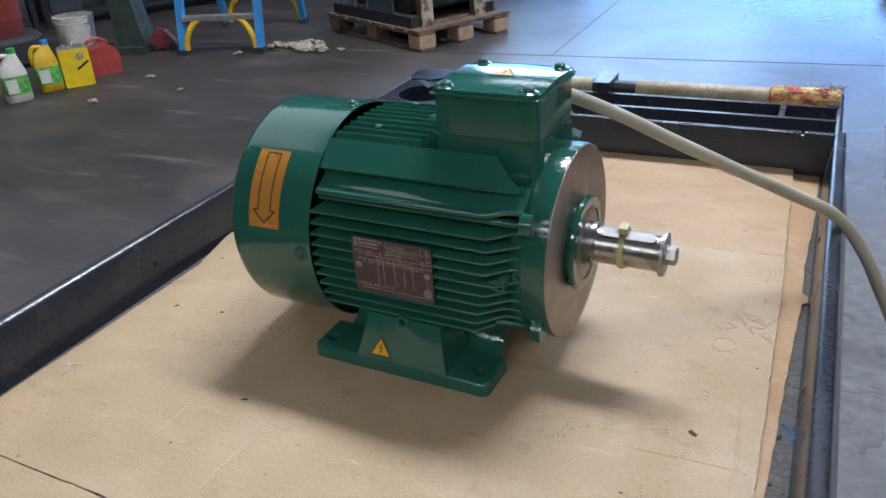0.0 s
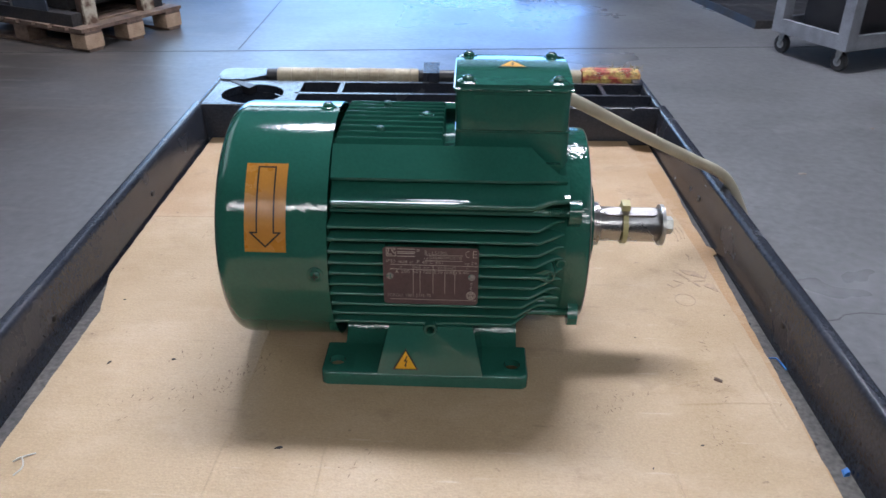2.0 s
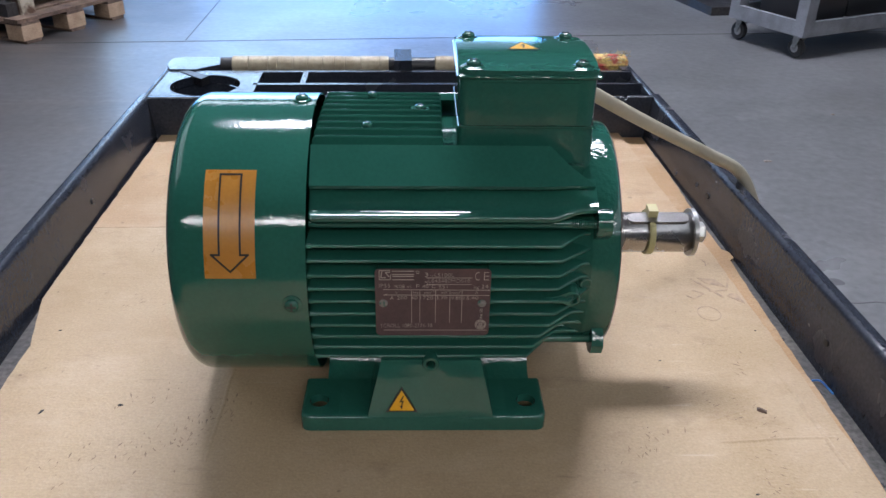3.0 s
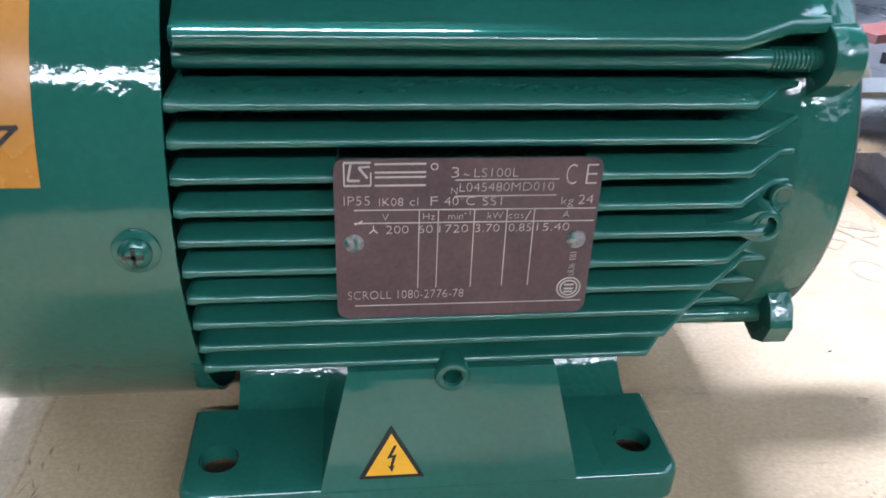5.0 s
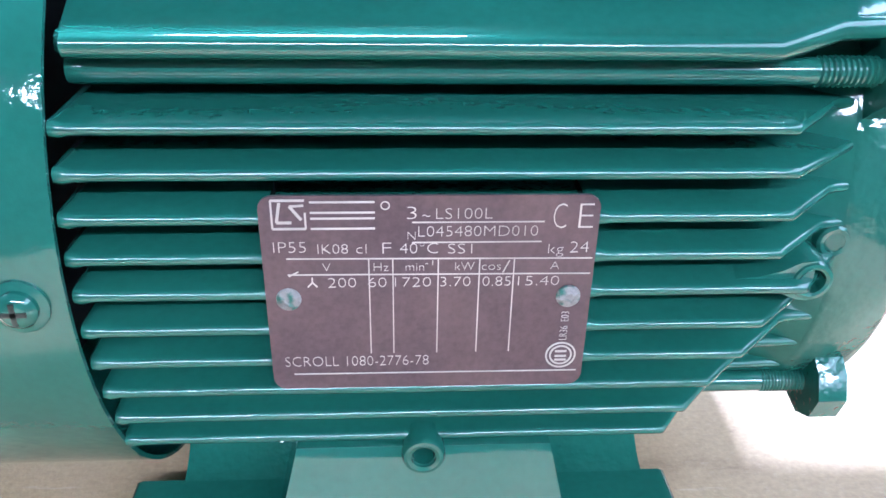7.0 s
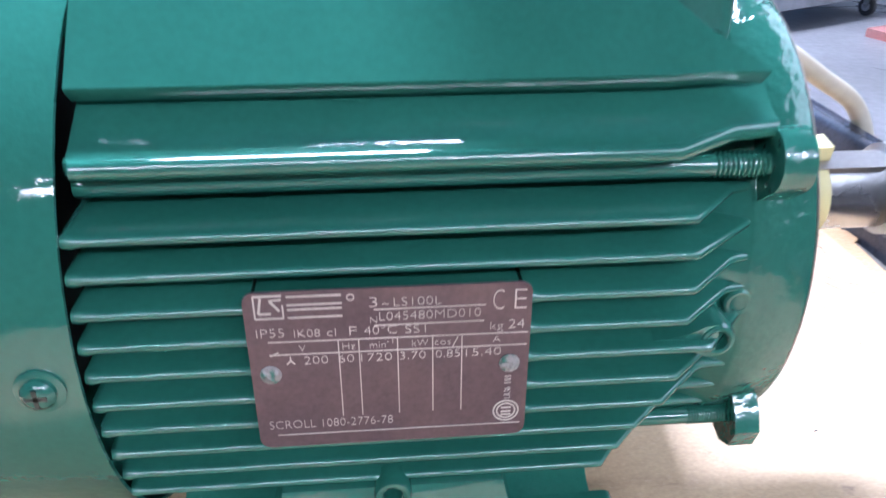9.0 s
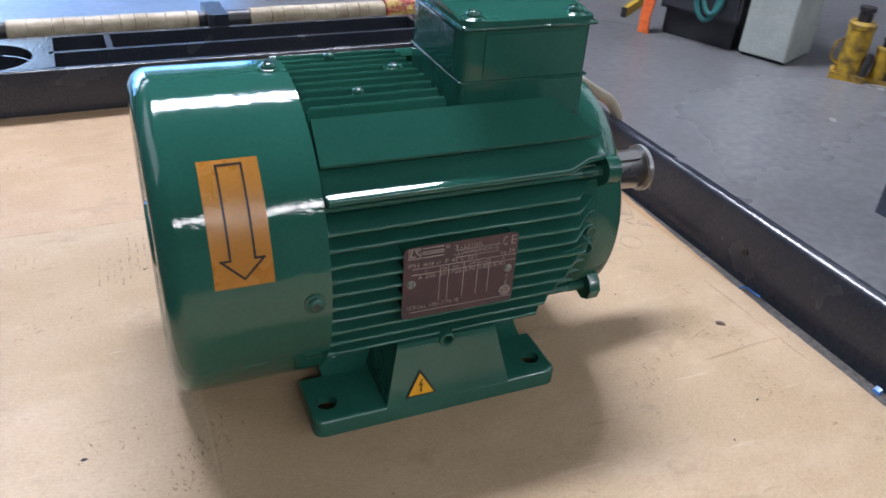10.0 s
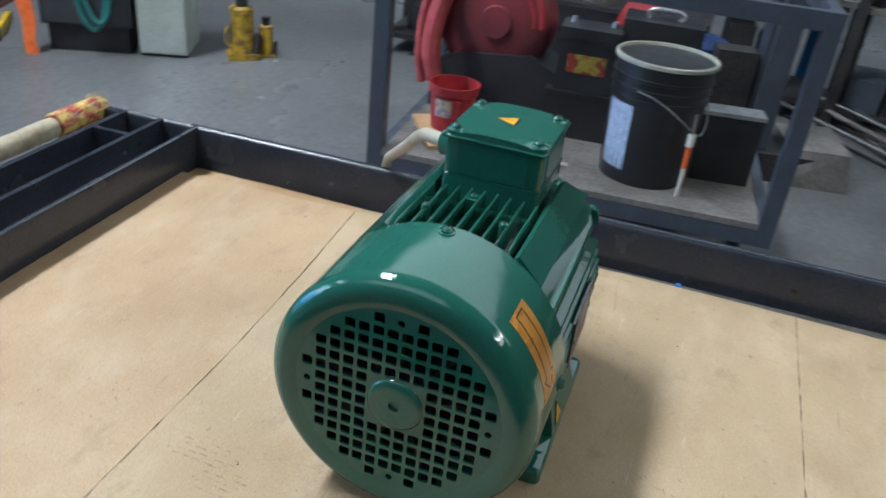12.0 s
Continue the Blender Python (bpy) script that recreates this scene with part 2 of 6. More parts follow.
def concrete_material():
    m = mat("polished_stained_concrete", (0.152, 0.151, 0.154), (0.102, 0.101, 0.103), 0.9, (0.22, 0.40), bump=0.16, fine=28, contrast=0.22, bump_dist=0.004)
    overlay(m, (0.175, 0.173, 0.172), stretched(m, 0, 1, 1), 2.6, 9.0, 0.7, 0.56, 0.72, 0.75)
    overlay(m, (0.075, 0.070, 0.066), stretched(m, 0.7, 1, 1.6, 4.0), 0.8, 6.0, 0.65, 0.56, 0.68, 0.6)
    overlay(m, (0.050, 0.046, 0.043), stretched(m, 0.3, 1, 1.3, 9.0), 11.0, 7.0, 0.7, 0.57, 0.70, 0.5)
    overlay(m, (0.24, 0.235, 0.23), stretched(m, 0.9, 1, 3.0, 5.0), 17.0, 6.0, 0.7, 0.62, 0.72, 0.4)
    n, ln = m.node_tree.nodes, m.node_tree.links.new
    p = n["Principled BSDF"]
    # the west bay is darker, with a ragged edge, brown smears and black blotches
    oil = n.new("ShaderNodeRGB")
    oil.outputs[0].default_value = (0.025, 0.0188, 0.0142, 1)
    west_tone = blotch(m, oil.outputs[0], (0.082, 0.060, 0.044), stretched(m, 0.4, 1, 2.4, 6.0), 1.7, 8.0, 0.7, 0.48, 0.68, 0.75)
    west_tone = blotch(m, west_tone, (0.010, 0.009, 0.009), stretched(m, -0.2, 1, 2.0, 11.0), 1.5, 7.0, 0.65, 0.54, 0.64, 0.9)
    west_tone = blotch(m, west_tone, (0.135, 0.122, 0.108), stretched(m, 0.6, 1, 7.0, 3.0), 1.3, 5.0, 0.6, 0.59, 0.70, 0.6)
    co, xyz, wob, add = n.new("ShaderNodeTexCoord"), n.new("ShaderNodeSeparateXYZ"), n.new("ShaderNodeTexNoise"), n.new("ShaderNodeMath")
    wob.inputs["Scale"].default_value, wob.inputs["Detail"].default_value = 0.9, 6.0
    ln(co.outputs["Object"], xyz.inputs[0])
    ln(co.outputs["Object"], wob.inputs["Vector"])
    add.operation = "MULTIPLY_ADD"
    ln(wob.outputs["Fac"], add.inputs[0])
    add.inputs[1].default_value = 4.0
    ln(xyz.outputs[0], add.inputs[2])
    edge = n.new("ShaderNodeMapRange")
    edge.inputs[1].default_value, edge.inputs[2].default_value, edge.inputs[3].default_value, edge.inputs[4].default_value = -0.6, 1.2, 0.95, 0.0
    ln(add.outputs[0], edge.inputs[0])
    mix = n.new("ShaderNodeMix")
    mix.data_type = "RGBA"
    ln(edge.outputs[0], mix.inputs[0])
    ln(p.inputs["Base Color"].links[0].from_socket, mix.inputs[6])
    ln(west_tone, mix.inputs[7])
    dull = n.new("ShaderNodeMath")
    dull.operation = "MULTIPLY_ADD"
    dull.inputs[1].default_value = 0.26
    ln(edge.outputs[0], dull.inputs[0])
    ln(p.inputs["Roughness"].links[0].from_socket, dull.inputs[2])
    ln(dull.outputs[0], p.inputs["Roughness"])
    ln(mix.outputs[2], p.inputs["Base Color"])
    return m


DUSTY = mat("dusty_gritty_cart_deck", (0.050, 0.046, 0.043), (0.095, 0.086, 0.076), 26, (0.6, 0.85), bump=0.5, fine=240, contrast=0.5)
GRIMY = mat("grimy_yellow_enamel", (0.42, 0.26, 0.015), (0.12, 0.075, 0.02), 22, (0.4, 0.6), bump=0.15, ramp=(0.42, 0.66))
overlay(CART, (0.060, 0.056, 0.054), stretched(CART, 0.2, 1.0, 1.0, 2.0), 7.0, 8.0, 0.7, 0.50, 0.74, 0.20)
overlay(CART, (0.11, 0.105, 0.10), stretched(CART, 0.9, 1.0, 6.0, 4.0), 16.0, 6.0, 0.7, 0.64, 0.74, 0.35)
CARDBOARD = cardboard_material("brown_cardboard", (0.430, 0.292, 0.166), (0.365, 0.240, 0.132))
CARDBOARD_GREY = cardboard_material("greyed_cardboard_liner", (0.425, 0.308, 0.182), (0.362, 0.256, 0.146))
CARDBOARD_RAW = cardboard_material("raw_brown_cardboard", (0.40, 0.245, 0.115), (0.33, 0.195, 0.088))
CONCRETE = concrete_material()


# ---- mesh helpers ----
def part(name, bm, material, parent=None, label="", sharp=35.0):
    """Links a bmesh as one mesh object, under a thing or a part if one is given."""
    bmesh.ops.recalc_face_normals(bm, faces=bm.faces)
    me = bpy.data.meshes.new(name)
    bm.to_mesh(me)
    bm.free()
    me.materials.append(material)
    me.polygons.foreach_set("use_smooth", [True] * len(me.polygons))
    me.set_sharp_from_angle(angle=radians(sharp))
    ob = new(name, me)
    ob.parent = parent
    if label:
        tagged(ob, label)
    return ob


def thing(name, label, category, at=(0, 0, 0), turn=0.0, group="", kind=""):
    ob = new(name)
    ob.empty_display_size = 0.05
    ob.matrix_basis = pose(*at, 0, 0, turn)
    return tagged(ob, label, category, group, kind)


def B():
    return bmesh.new()


def bevel(bm, width, segments=2, angle=30.0):
    edges = [e for e in bm.edges if len(e.link_faces) == 2 and e.calc_face_angle(0) > radians(angle)]
    bmesh.ops.bevel(bm, geom=edges, offset=width, offset_type="OFFSET", segments=segments, profile=0.5, affect="EDGES", clamp_overlap=True)
    return bm


def box(bm, x0, x1, y0, y1, z0, z1):
    v = [bm.verts.new((x, y, z)) for z in (z0, z1) for x, y in ((x0, y0), (x1, y0), (x1, y1), (x0, y1))]
    for f in ((3, 2, 1, 0), (4, 5, 6, 7), (0, 1, 5, 4), (1, 2, 6, 5), (2, 3, 7, 6), (3, 0, 4, 7)):
        bm.faces.new([v[i] for i in f])
    return bm


def rbox(x0, x1, y0, y1, z0, z1, r=0.002, segments=2):
    return bevel(box(B(), x0, x1, y0, y1, z0, z1), r, segments)


def loft(bm, rings, close=True, wrap=True):
    """Skins rings of equally many points, in order; caps both ends."""
    vs = [[bm.verts.new(p) for p in ring] for ring in rings]
    k = len(vs[0])
    for a, b in zip(vs, vs[1:]):
        for i in range(k if wrap else k - 1):
            j = (i + 1) % k
            bm.faces.new((a[i], a[j], b[j], b[i]))
    if close:
        bm.faces.new(vs[0][::-1])
        bm.faces.new(vs[-1])
    return bm


def prism(bm, pts, axis, a, b):
    """A polygon, given in the two other axes in the order x, y, z, drawn out along an axis."""
    def put(p, d):
        return {"x": (d, *p), "y": (p[0], d, p[1]), "z": (*p, d)}[axis]
    return loft(bm, [[put(p, a) for p in pts], [put(p, b) for p in pts]])


def frame_of(axis):
    w = Vector(axis).normalized()
    u = w.orthogonal().normalized()
    if abs(w.z) < 0.9:
        u = w.cross(Vector((0, 0, 1))).normalized()
    return u, w.cross(u), w


def lathe(bm, origin, axis, profile, seg=32, close=True):
    """A profile of (along, radius) turned about an axis."""
    u, v, w = frame_of(axis)
    o = Vector(origin)
    rings = [[o + w * d + (u * math.cos(a) + v * math.sin(a)) * max(r, 1e-5) for a in (2 * math.pi * i / seg for i in range(seg))] for d, r in profile]
    return loft(bm, rings, close)


def rod(bm, a, b, r, seg=16, r2=None):
    a, b = Vector(a), Vector(b)
    return lathe(bm, a, b - a, [(0, r), ((b - a).length, r if r2 is None else r2)], seg)


def tube(bm, pts, r, seg=12, fine=6):
    """A round hose through points, smoothed by Catmull-Rom."""
    p = [Vector(q) for q in pts]
    p = [p[0] * 2 - p[1], *p, p[-1] * 2 - p[-2]]
    path = []
    for i in range(1, len(p) - 2):
        for s in range(fine):
            t = s / fine
            a, b, c, d = p[i - 1 : i + 3]
            path.append(0.5 * (2 * b + (c - a) * t + (2 * a - 5 * b + 4 * c - d) * t * t + (3 * b - a - 3 * c + d) * t ** 3))
    path.append(p[-2])
    rings, u = [], None
    for i, q in enumerate(path):
        w = (path[min(i + 1, len(path) - 1)] - path[max(i - 1, 0)]).normalized()
        u = w.orthogonal() if u is None else u - w * u.dot(w)
        u.normalize()
        v = w.cross(u)
        rr = r[i * len(r) // len(path)] if isinstance(r, (list, tuple)) else r
        rings.append([q + (u * math.cos(2 * math.pi * k / seg) + v * math.sin(2 * math.pi * k / seg)) * rr for k in range(seg)])
    return loft(bm, rings)


def holed(bm, x0, x1, y0, y1, z0, z1, cx, cy, r, seg=32):
    """A plate with a round hole through it."""
    inner, outer = [], []
    for i in range(seg):
        c, s = math.cos(2 * math.pi * (i + 0.5) / seg), math.sin(2 * math.pi * (i + 0.5) / seg)
        inner.append((cx + r * c, cy + r * s))
        k = min((x1 - cx) / c if c > 0 else (x0 - cx) / c, (y1 - cy) / s if s > 0 else (y0 - cy) / s)
        outer.append([cx + k * c, cy + k * s])
    for corner in ((x0, y0), (x1, y0), (x1, y1), (x0, y1)):
        near = min(range(seg), key=lambda i: (outer[i][0] - corner[0]) ** 2 + (outer[i][1] - corner[1]) ** 2)
        outer[near] = list(corner)
    rings = [[(*p, z1) for p in inner], [(*p, z1) for p in outer], [(*p, z0) for p in outer], [(*p, z0) for p in inner], [(*p, z1) for p in inner]]
    vs = [[bm.verts.new(p) for p in ring] for ring in rings[:4]]
    vs.append(vs[0])
    for a, b in zip(vs, vs[1:]):
        for i in range(seg):
            j = (i + 1) % seg
            bm.faces.new((a[i], a[j], b[j], b[i]))
    return bm


def carve(ob, cutter):
    """Takes a cutter's shape out of a part."""
    me = bpy.data.meshes.new("cutter")
    bmesh.ops.recalc_face_normals(cutter, faces=cutter.faces)
    cutter.to_mesh(me)
    cutter.free()
    tool = new("cutter", me)
    m = ob.modifiers.new("carve", "BOOLEAN")
    m.object, m.operation, m.solver = tool, "DIFFERENCE", "EXACT"
    cut = bpy.data.meshes.new_from_object(ob.evaluated_get(bpy.context.evaluated_depsgraph_get()))
    ob.modifiers.clear()
    ob.data = cut
    bpy.data.objects.remove(tool)
    bpy.data.meshes.remove(me)
    cut.polygons.foreach_set("use_smooth", [True] * len(cut.polygons))
    cut.set_sharp_from_angle(angle=radians(35))


def writing(text, size, at, right, up, material, parent, name="writing", squeeze=1.0, depth=0.00012):
    """Built-in font, laid flat on a surface: baseline start, reading direction and up direction."""
    cu = bpy.data.curves.new(name, "FONT")
    cu.body, cu.size, cu.extrude, cu.resolution_u, cu.offset = text, size, depth, 3, -0.027 * size
    tmp = bpy.data.objects.new(name, cu)
    scene.collection.objects.link(tmp)
    me = bpy.data.meshes.new_from_object(tmp.evaluated_get(bpy.context.evaluated_depsgraph_get()))
    bpy.data.objects.remove(tmp)
    x, y = Vector(right).normalized(), Vector(up).normalized()
    z = x.cross(y)
    m = Matrix((x * squeeze, y, z)).transposed().to_4x4()
    m.translation = at
    me.transform(m)
    me.materials.clear()
    me.materials.append(material)
    ob = new(name, me)
    ob.parent = parent
    return ob


# ---- the electric motor ----
AX = 0.1  # shaft height


def screw(parent, at, axis, r=0.0046, h=0.003, washer=True, material=None):
    u, v, w = frame_of(axis)
    o = Vector(at)
    bm = B()
    if washer:
        lathe(bm, o, w, [(0, r * 1.45), (0.0009, r * 1.45), (0.0012, r * 1.3)], 20)
    lathe(bm, o + w * 0.001, w, [(0, r), (h * 0.45, r), (h * 0.8, r * 0.82), (h, r * 0.45)], 20)
    s = part("screw", bm, material or GREEN, parent, "painted cross-head screw" if material is None else "")
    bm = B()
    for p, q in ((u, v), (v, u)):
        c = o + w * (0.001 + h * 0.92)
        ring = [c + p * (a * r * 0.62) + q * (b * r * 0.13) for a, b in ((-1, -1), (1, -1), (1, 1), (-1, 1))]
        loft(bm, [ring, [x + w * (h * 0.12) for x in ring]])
    part("slot", bm, SLOT_SHADE, s)
    return s


def build_motor():
    motor = thing("electric_motor", "glossy dark green electric motor with cooling fins, standing on brown cardboard", "electric motor")

    # housing core
    bm = B()
    lathe(bm, (-0.072, 0, AX), (1, 0, 0), [(0, 0.0695), (0.158, 0.0695), (0.168, 0.0755), (0.176, 0.079)], 64)
    box(bm, -0.066, 0.100, -0.046, 0.046, 0.150, 0.1705)
    box(bm, -0.064, 0.098, -0.0580, 0.0580, 0.149, 0.1635)
    housing = part("stator_housing", bm, CAST, motor)

    # horizontal fins on both flanks: height, reach, front end of the tip
    flank = [(0.1353, 0.0885, 0.0825), (0.1263, 0.0907, 0.0835), (0.1173, 0.0928, 0.0830), (0.1085, 0.0936, 0.0820), (0.0998, 0.0938, 0.0900),
             (0.0906, 0.0936, 0.0815), (0.0814, 0.0925, 0.0790), (0.0712, 0.0900, 0.0735), (0.0606, 0.0865, 0.0705), (0.0510, 0.0835, 0.0675)]
    cast = random.Random(17)
    for side in (-1, 1):
        for z, reach, front in flank:
            under_plate = side < 0 and 0.078 < z < 0.122
            spans = [(-0.0705, -0.0285, False), (0.0400, front, True)] if under_plate else [(-0.0705, front, True)]
            for xa, xb, last in spans:
                def ring(x, y_tip, root=0.060, t1=0.0013):
                    y0, y1, t0 = side * root, side * y_tip, 0.0021
                    tip = [(x, y1 - side * (t1 - t1 * math.cos(q)), z + t1 * math.sin(q)) for q in (radians(-90 + 30 * i) for i in range(7))]
                    return [(x, y0, z - t0)] + tip + [(x, y0, z + t0)]
                rings = [ring(xa + 0.0042, 0.064), ring(xa + 0.0030, reach - 0.0080), ring(xa, reach - 0.0012, t1=0.0012), ring(xa + 0.0006, reach, t1=0.0018), ring(xa + 0.0022, reach + 0.0003, t1=0.0020), ring(xa + 0.0042, reach, t1=0.0014)] if xa < 0 else [ring(xa, reach - 0.0008, t1=0.0012), ring(xa + 0.0006, reach, t1=0.0019), ring(xa + 0.0020, reach, t1=0.0019), ring(xa + 0.0036, reach)]
                if last:
                    end = math.sqrt(0.0788 ** 2 - (z - AX) ** 2)
                    sweep = [(0.0006, 0.985), (0.0150, 0.13), (0.0172, 0.05), (0.0195, 0.02)]
                    rings += [ring(xb, reach)] + [ring(xb + d, end + (reach - end) * k) for d, k in sweep if xb + d < 0.103 - 0.0195 + d] + [ring(0.1035, end)]
                else:
                    rings += [ring(xb, reach)]
                first = max(i for i, r in enumerate(rings) if r[0][0] <= xa + 0.0043)
                x_a, x_b = rings[first][0][0], xb
                n = max(2, int((x_b - x_a) / 0.0035))
                body = []
                for i in range(1, n):
                    dy, dz = cast.uniform(-0.00008, 0.00004), cast.uniform(-0.00002, 0.00002)
                    body.append([(x, y + (side * dy if k not in (0, 8) else 0), h + (dz if k not in (0, 8) else 0)) for k, (x, y, h) in enumerate(ring(x_a + (x_b - x_a) * i / n, reach))])
                part("cooling_fin", loft(B(), rings[: first + 1] + body + rings[first + 1 :]), CAST, housing)

        # heavy upper fin and the flat shoulder above it
        s = side
        def sec(x, ty, tz):
            bead = [(x, s * (ty - 0.0027 + 0.0027 * math.cos(q)), tz + 0.0027 * math.sin(q)) for q in (radians(105 - 32.5 * i) for i in range(7))]
            return [(x, s * 0.055, 0.1655), (x, s * 0.064, 0.1600), (x, s * (ty - 0.0075), tz + 0.0048)] + bead + [(x, s * 0.060, 0.1475)]
        part("cooling_fin", loft(B(), [sec(-0.0685, 0.0800, 0.1500), sec(-0.067, 0.0820, 0.1500), sec(0.0785, 0.0820, 0.1500), sec(0.0940, 0.0765, 0.1530), sec(0.1060, 0.0745, 0.1530)]), CAST, housing)
        def shoulder(x, top, low=1.0):
            a = Vector((x, s * 0.0508, 0.1858))
            b = Vector((x, s * 0.0697, 0.1662))
            n = Vector((0, -s * 0.0196, -0.0189)).normalized() * 0.006
            p, q = a.lerp(b, top), a.lerp(b, low)
            e = (b - a).normalized() * 0.0004
            k = n * 0.14
            return [p + e, q - e, q + k, q + n, p + n, p + k]
        part("shoulder_rib", loft(B(), [shoulder(-0.0685, 0.0), shoulder(0.0773, 0.0), shoulder(0.0900, 0.52, 0.98), shoulder(0.1035, 0.93, 0.985)]), CAST, housing)
        # a lower inner rib below the heavy fin carries the tie bolt
        bm = B()
        rod(bm, (-0.069, s * 0.0735, 0.1437), (0.108, s * 0.0735, 0.1437), 0.0031, 14)
        for i in range(11):
            x = 0.0905 + i * 0.0013
            lathe(bm, (x, s * 0.0735, 0.1437), (1, 0, 0), [(0, 0.0031), (0.0004, 0.0036), (0.0008, 0.0031)], 14)
        part("tie_bolt", bm, CAST, motor)
        bm = B()
        rod(bm, (0.080, s * 0.0670, 0.0545), (0.115, s * 0.0670, 0.0545), 0.0029, 14)
        for i in range(14):
            x = 0.0990 + i * 0.0009
            lathe(bm, (x, s * 0.0670, 0.0545), (1, 0, 0), [(0, 0.0029), (0.0003, 0.0032), (0.0006, 0.0029)], 14)
        part("tie_bolt", bm, CAST, motor)
        part("bolt_rib", lathe(B(), (0.046, s * 0.0590, 0.0590), (1, 0, 0), [(0, 0.0050), (0.002, 0.0062), (0.050, 0.0064), (0.0590, 0.0070)], 20), CAST, housing)

    # upright fins behind the terminal box
    for i in range(9):
        y = 0.0425 - 0.01062 * i
        top = 0.1905 - 0.0022 * (abs(y) / 0.0425) ** 2
        end = 0.0120
        def up(x, z):
            return [(x, y - 0.0019, 0.158), (x, y - 0.0012, z - 0.0010), (x, y - 0.0004, z), (x, y + 0.0004, z), (x, y + 0.0012, z - 0.0010), (x, y + 0.0019, 0.158)]
        part("cooling_fin", loft(B(), [up(-0.0685, top - 0.0025), up(-0.0665, top), up(end - 0.001, top), up(end, top - 0.0020)]), CAST, housing)
    for x, y in ((-0.0355, 0.0319), (-0.0355, -0.0290)):
        part("boss", lathe(B(), (x, y, 0.166), (0, 0, 1), [(0, 0.0042), (0.0225, 0.0036)], 18), GREEN, housing)
        screw(motor, (x, y, 0.1882), (0, 0, 1), 0.0034, 0.0028, False)
    part("boss", rbox(-0.0085, 0.0035, -0.0008, 0.0108, 0.168, 0.1895, 0.001), GREEN, housing)
    screw(motor, (-0.0025, 0.0050, 0.1893), (0, 0, 1), 0.0034, 0.0020, False)

    # fan cowl: a drawn steel pot with a punched grille
    R = 0.0965
    prof = [(-0.0700, R - 0.0012), (-0.0700, R)] + [(-0.1425 - 0.0125 * math.sin(a), R - 0.0125 + 0.0125 * math.cos(a)) for a in (radians(9 * i) for i in range(11))]
    prof += [(-0.1548, 0.0790), (-0.1541, 0.0750), (-0.1539, 0.0738), (-0.1530, 0.0735), (-0.1530, 0.0770), (-0.1533, 0.0830)]
    prof += [(-0.1425 - 0.0110 * math.cos(a), R - 0.0125 + 0.0113 * math.sin(a)) for a in (radians(30 * i) for i in range(4))] + [(-0.0700, R - 0.0012)]
    bm = lathe(B(), (0, 0, AX), (1, 0, 0), prof, 96, close=False)
    bmesh.ops.remove_doubles(bm, verts=bm.verts, dist=1e-6)
    cowl = part("fan_cowl", bm, GREEN, motor, sharp=40)
    pitch, half = 0.0101, 0.0038
    cells = [i + 0.5 for i in range(-8, 8)]
    bm = B()
    xo, xi = -0.1540, -0.1522
    for a in cells:
        for b in cells:
            r = math.hypot(a, b)
            near = max(0, abs(a) - 0.5), max(0, abs(b) - 0.5)
            if math.hypot(*near) * pitch > 0.0738:
                continue
            y, z, h = a * pitch, AX + b * pitch, pitch / 2
            outer = [(y - h, z - h), (y + h, z - h), (y + h, z + h), (y - h, z + h)]
            far = abs(a), abs(b)
            open_cell = max(far) > 2.0 and (r <= 6.55 and max(far) < 6.0 or sorted(far) == [1.5, 6.5])
            if sorted(far) == [0.5, 6.5]:
                continue
            if not open_cell:
                bm.faces.new([bm.verts.new((xo, *p)) for p in outer])
                continue
            c = 0.0009
            k = half
            inner = [(y - k + c, z - k), (y + k - c, z - k), (y + k, z - k + c), (y + k, z + k - c), (y + k - c, z + k), (y - k + c, z + k), (y - k, z + k - c), (y - k, z - k + c)]
            vo = [bm.verts.new((xo, *p)) for p in outer]
            vi = [bm.verts.new((xo, *p)) for p in inner]
            vd = [bm.verts.new((xi, *p)) for p in inner]
            for f in ((0, 1, 1, 0), (1, 2, 3, 2), (2, 3, 5, 4), (3, 0, 7, 6)):
                bm.faces.new((vo[f[0]], vo[f[1]], vi[f[2]], vi[f[3]]))
            for o, i, j in ((1, 1, 2), (2, 3, 4), (3, 5, 6), (0, 7, 0)):
                bm.faces.new((vo[o], vi[j], vi[i]))
            for i in range(8):
                bm.faces.new((vi[i], vi[(i + 1) % 8], vd[(i + 1) % 8], vd[i]))
    # a round hole in the middle of each side
    corner = math.degrees(math.atan(0.5))
    angles = sorted([22.5 * i for i in range(16)] + [corner, 180 - corner, 180 + corner, 360 - corner])
    for k in range(4):
        c, s = (1, 0, -1, 0)[k], (0, 1, 0, -1)[k]
        rings = [[], [], []]
        for q in angles:
            u, v = math.cos(radians(q)), math.sin(radians(q))
            e = 1 / max(abs(u) / pitch, abs(v) / (pitch / 2))
            for ring, t, x in zip(rings, (e, 0.0025, 0.0025), (xo, xo, xi)):
                ring.append(bm.verts.new((x, c * u * t - s * (v * t + 6.5 * pitch), AX + s * u * t + c * (v * t + 6.5 * pitch))))
        for ra, rb in zip(rings, rings[1:]):
            for i in range(len(angles)):
                j = (i + 1) % len(angles)
                bm.faces.new((ra[i], ra[j], rb[j], rb[i]))
    bmesh.ops.remove_doubles(bm, verts=bm.verts, dist=1e-5)
    bmesh.ops.recalc_face_normals(bm, faces=bm.faces)
    part("grille", bm, GREEN, cowl)
    bm = lathe(B(), (xo + 0.0004, 0, AX), (-1, 0, 0), [(0, 0.0205), (0.0012, 0.0200), (0.0022, 0.0185), (0.0024, 0.0165), (0.0024, 0.0040)], 40, close=False)
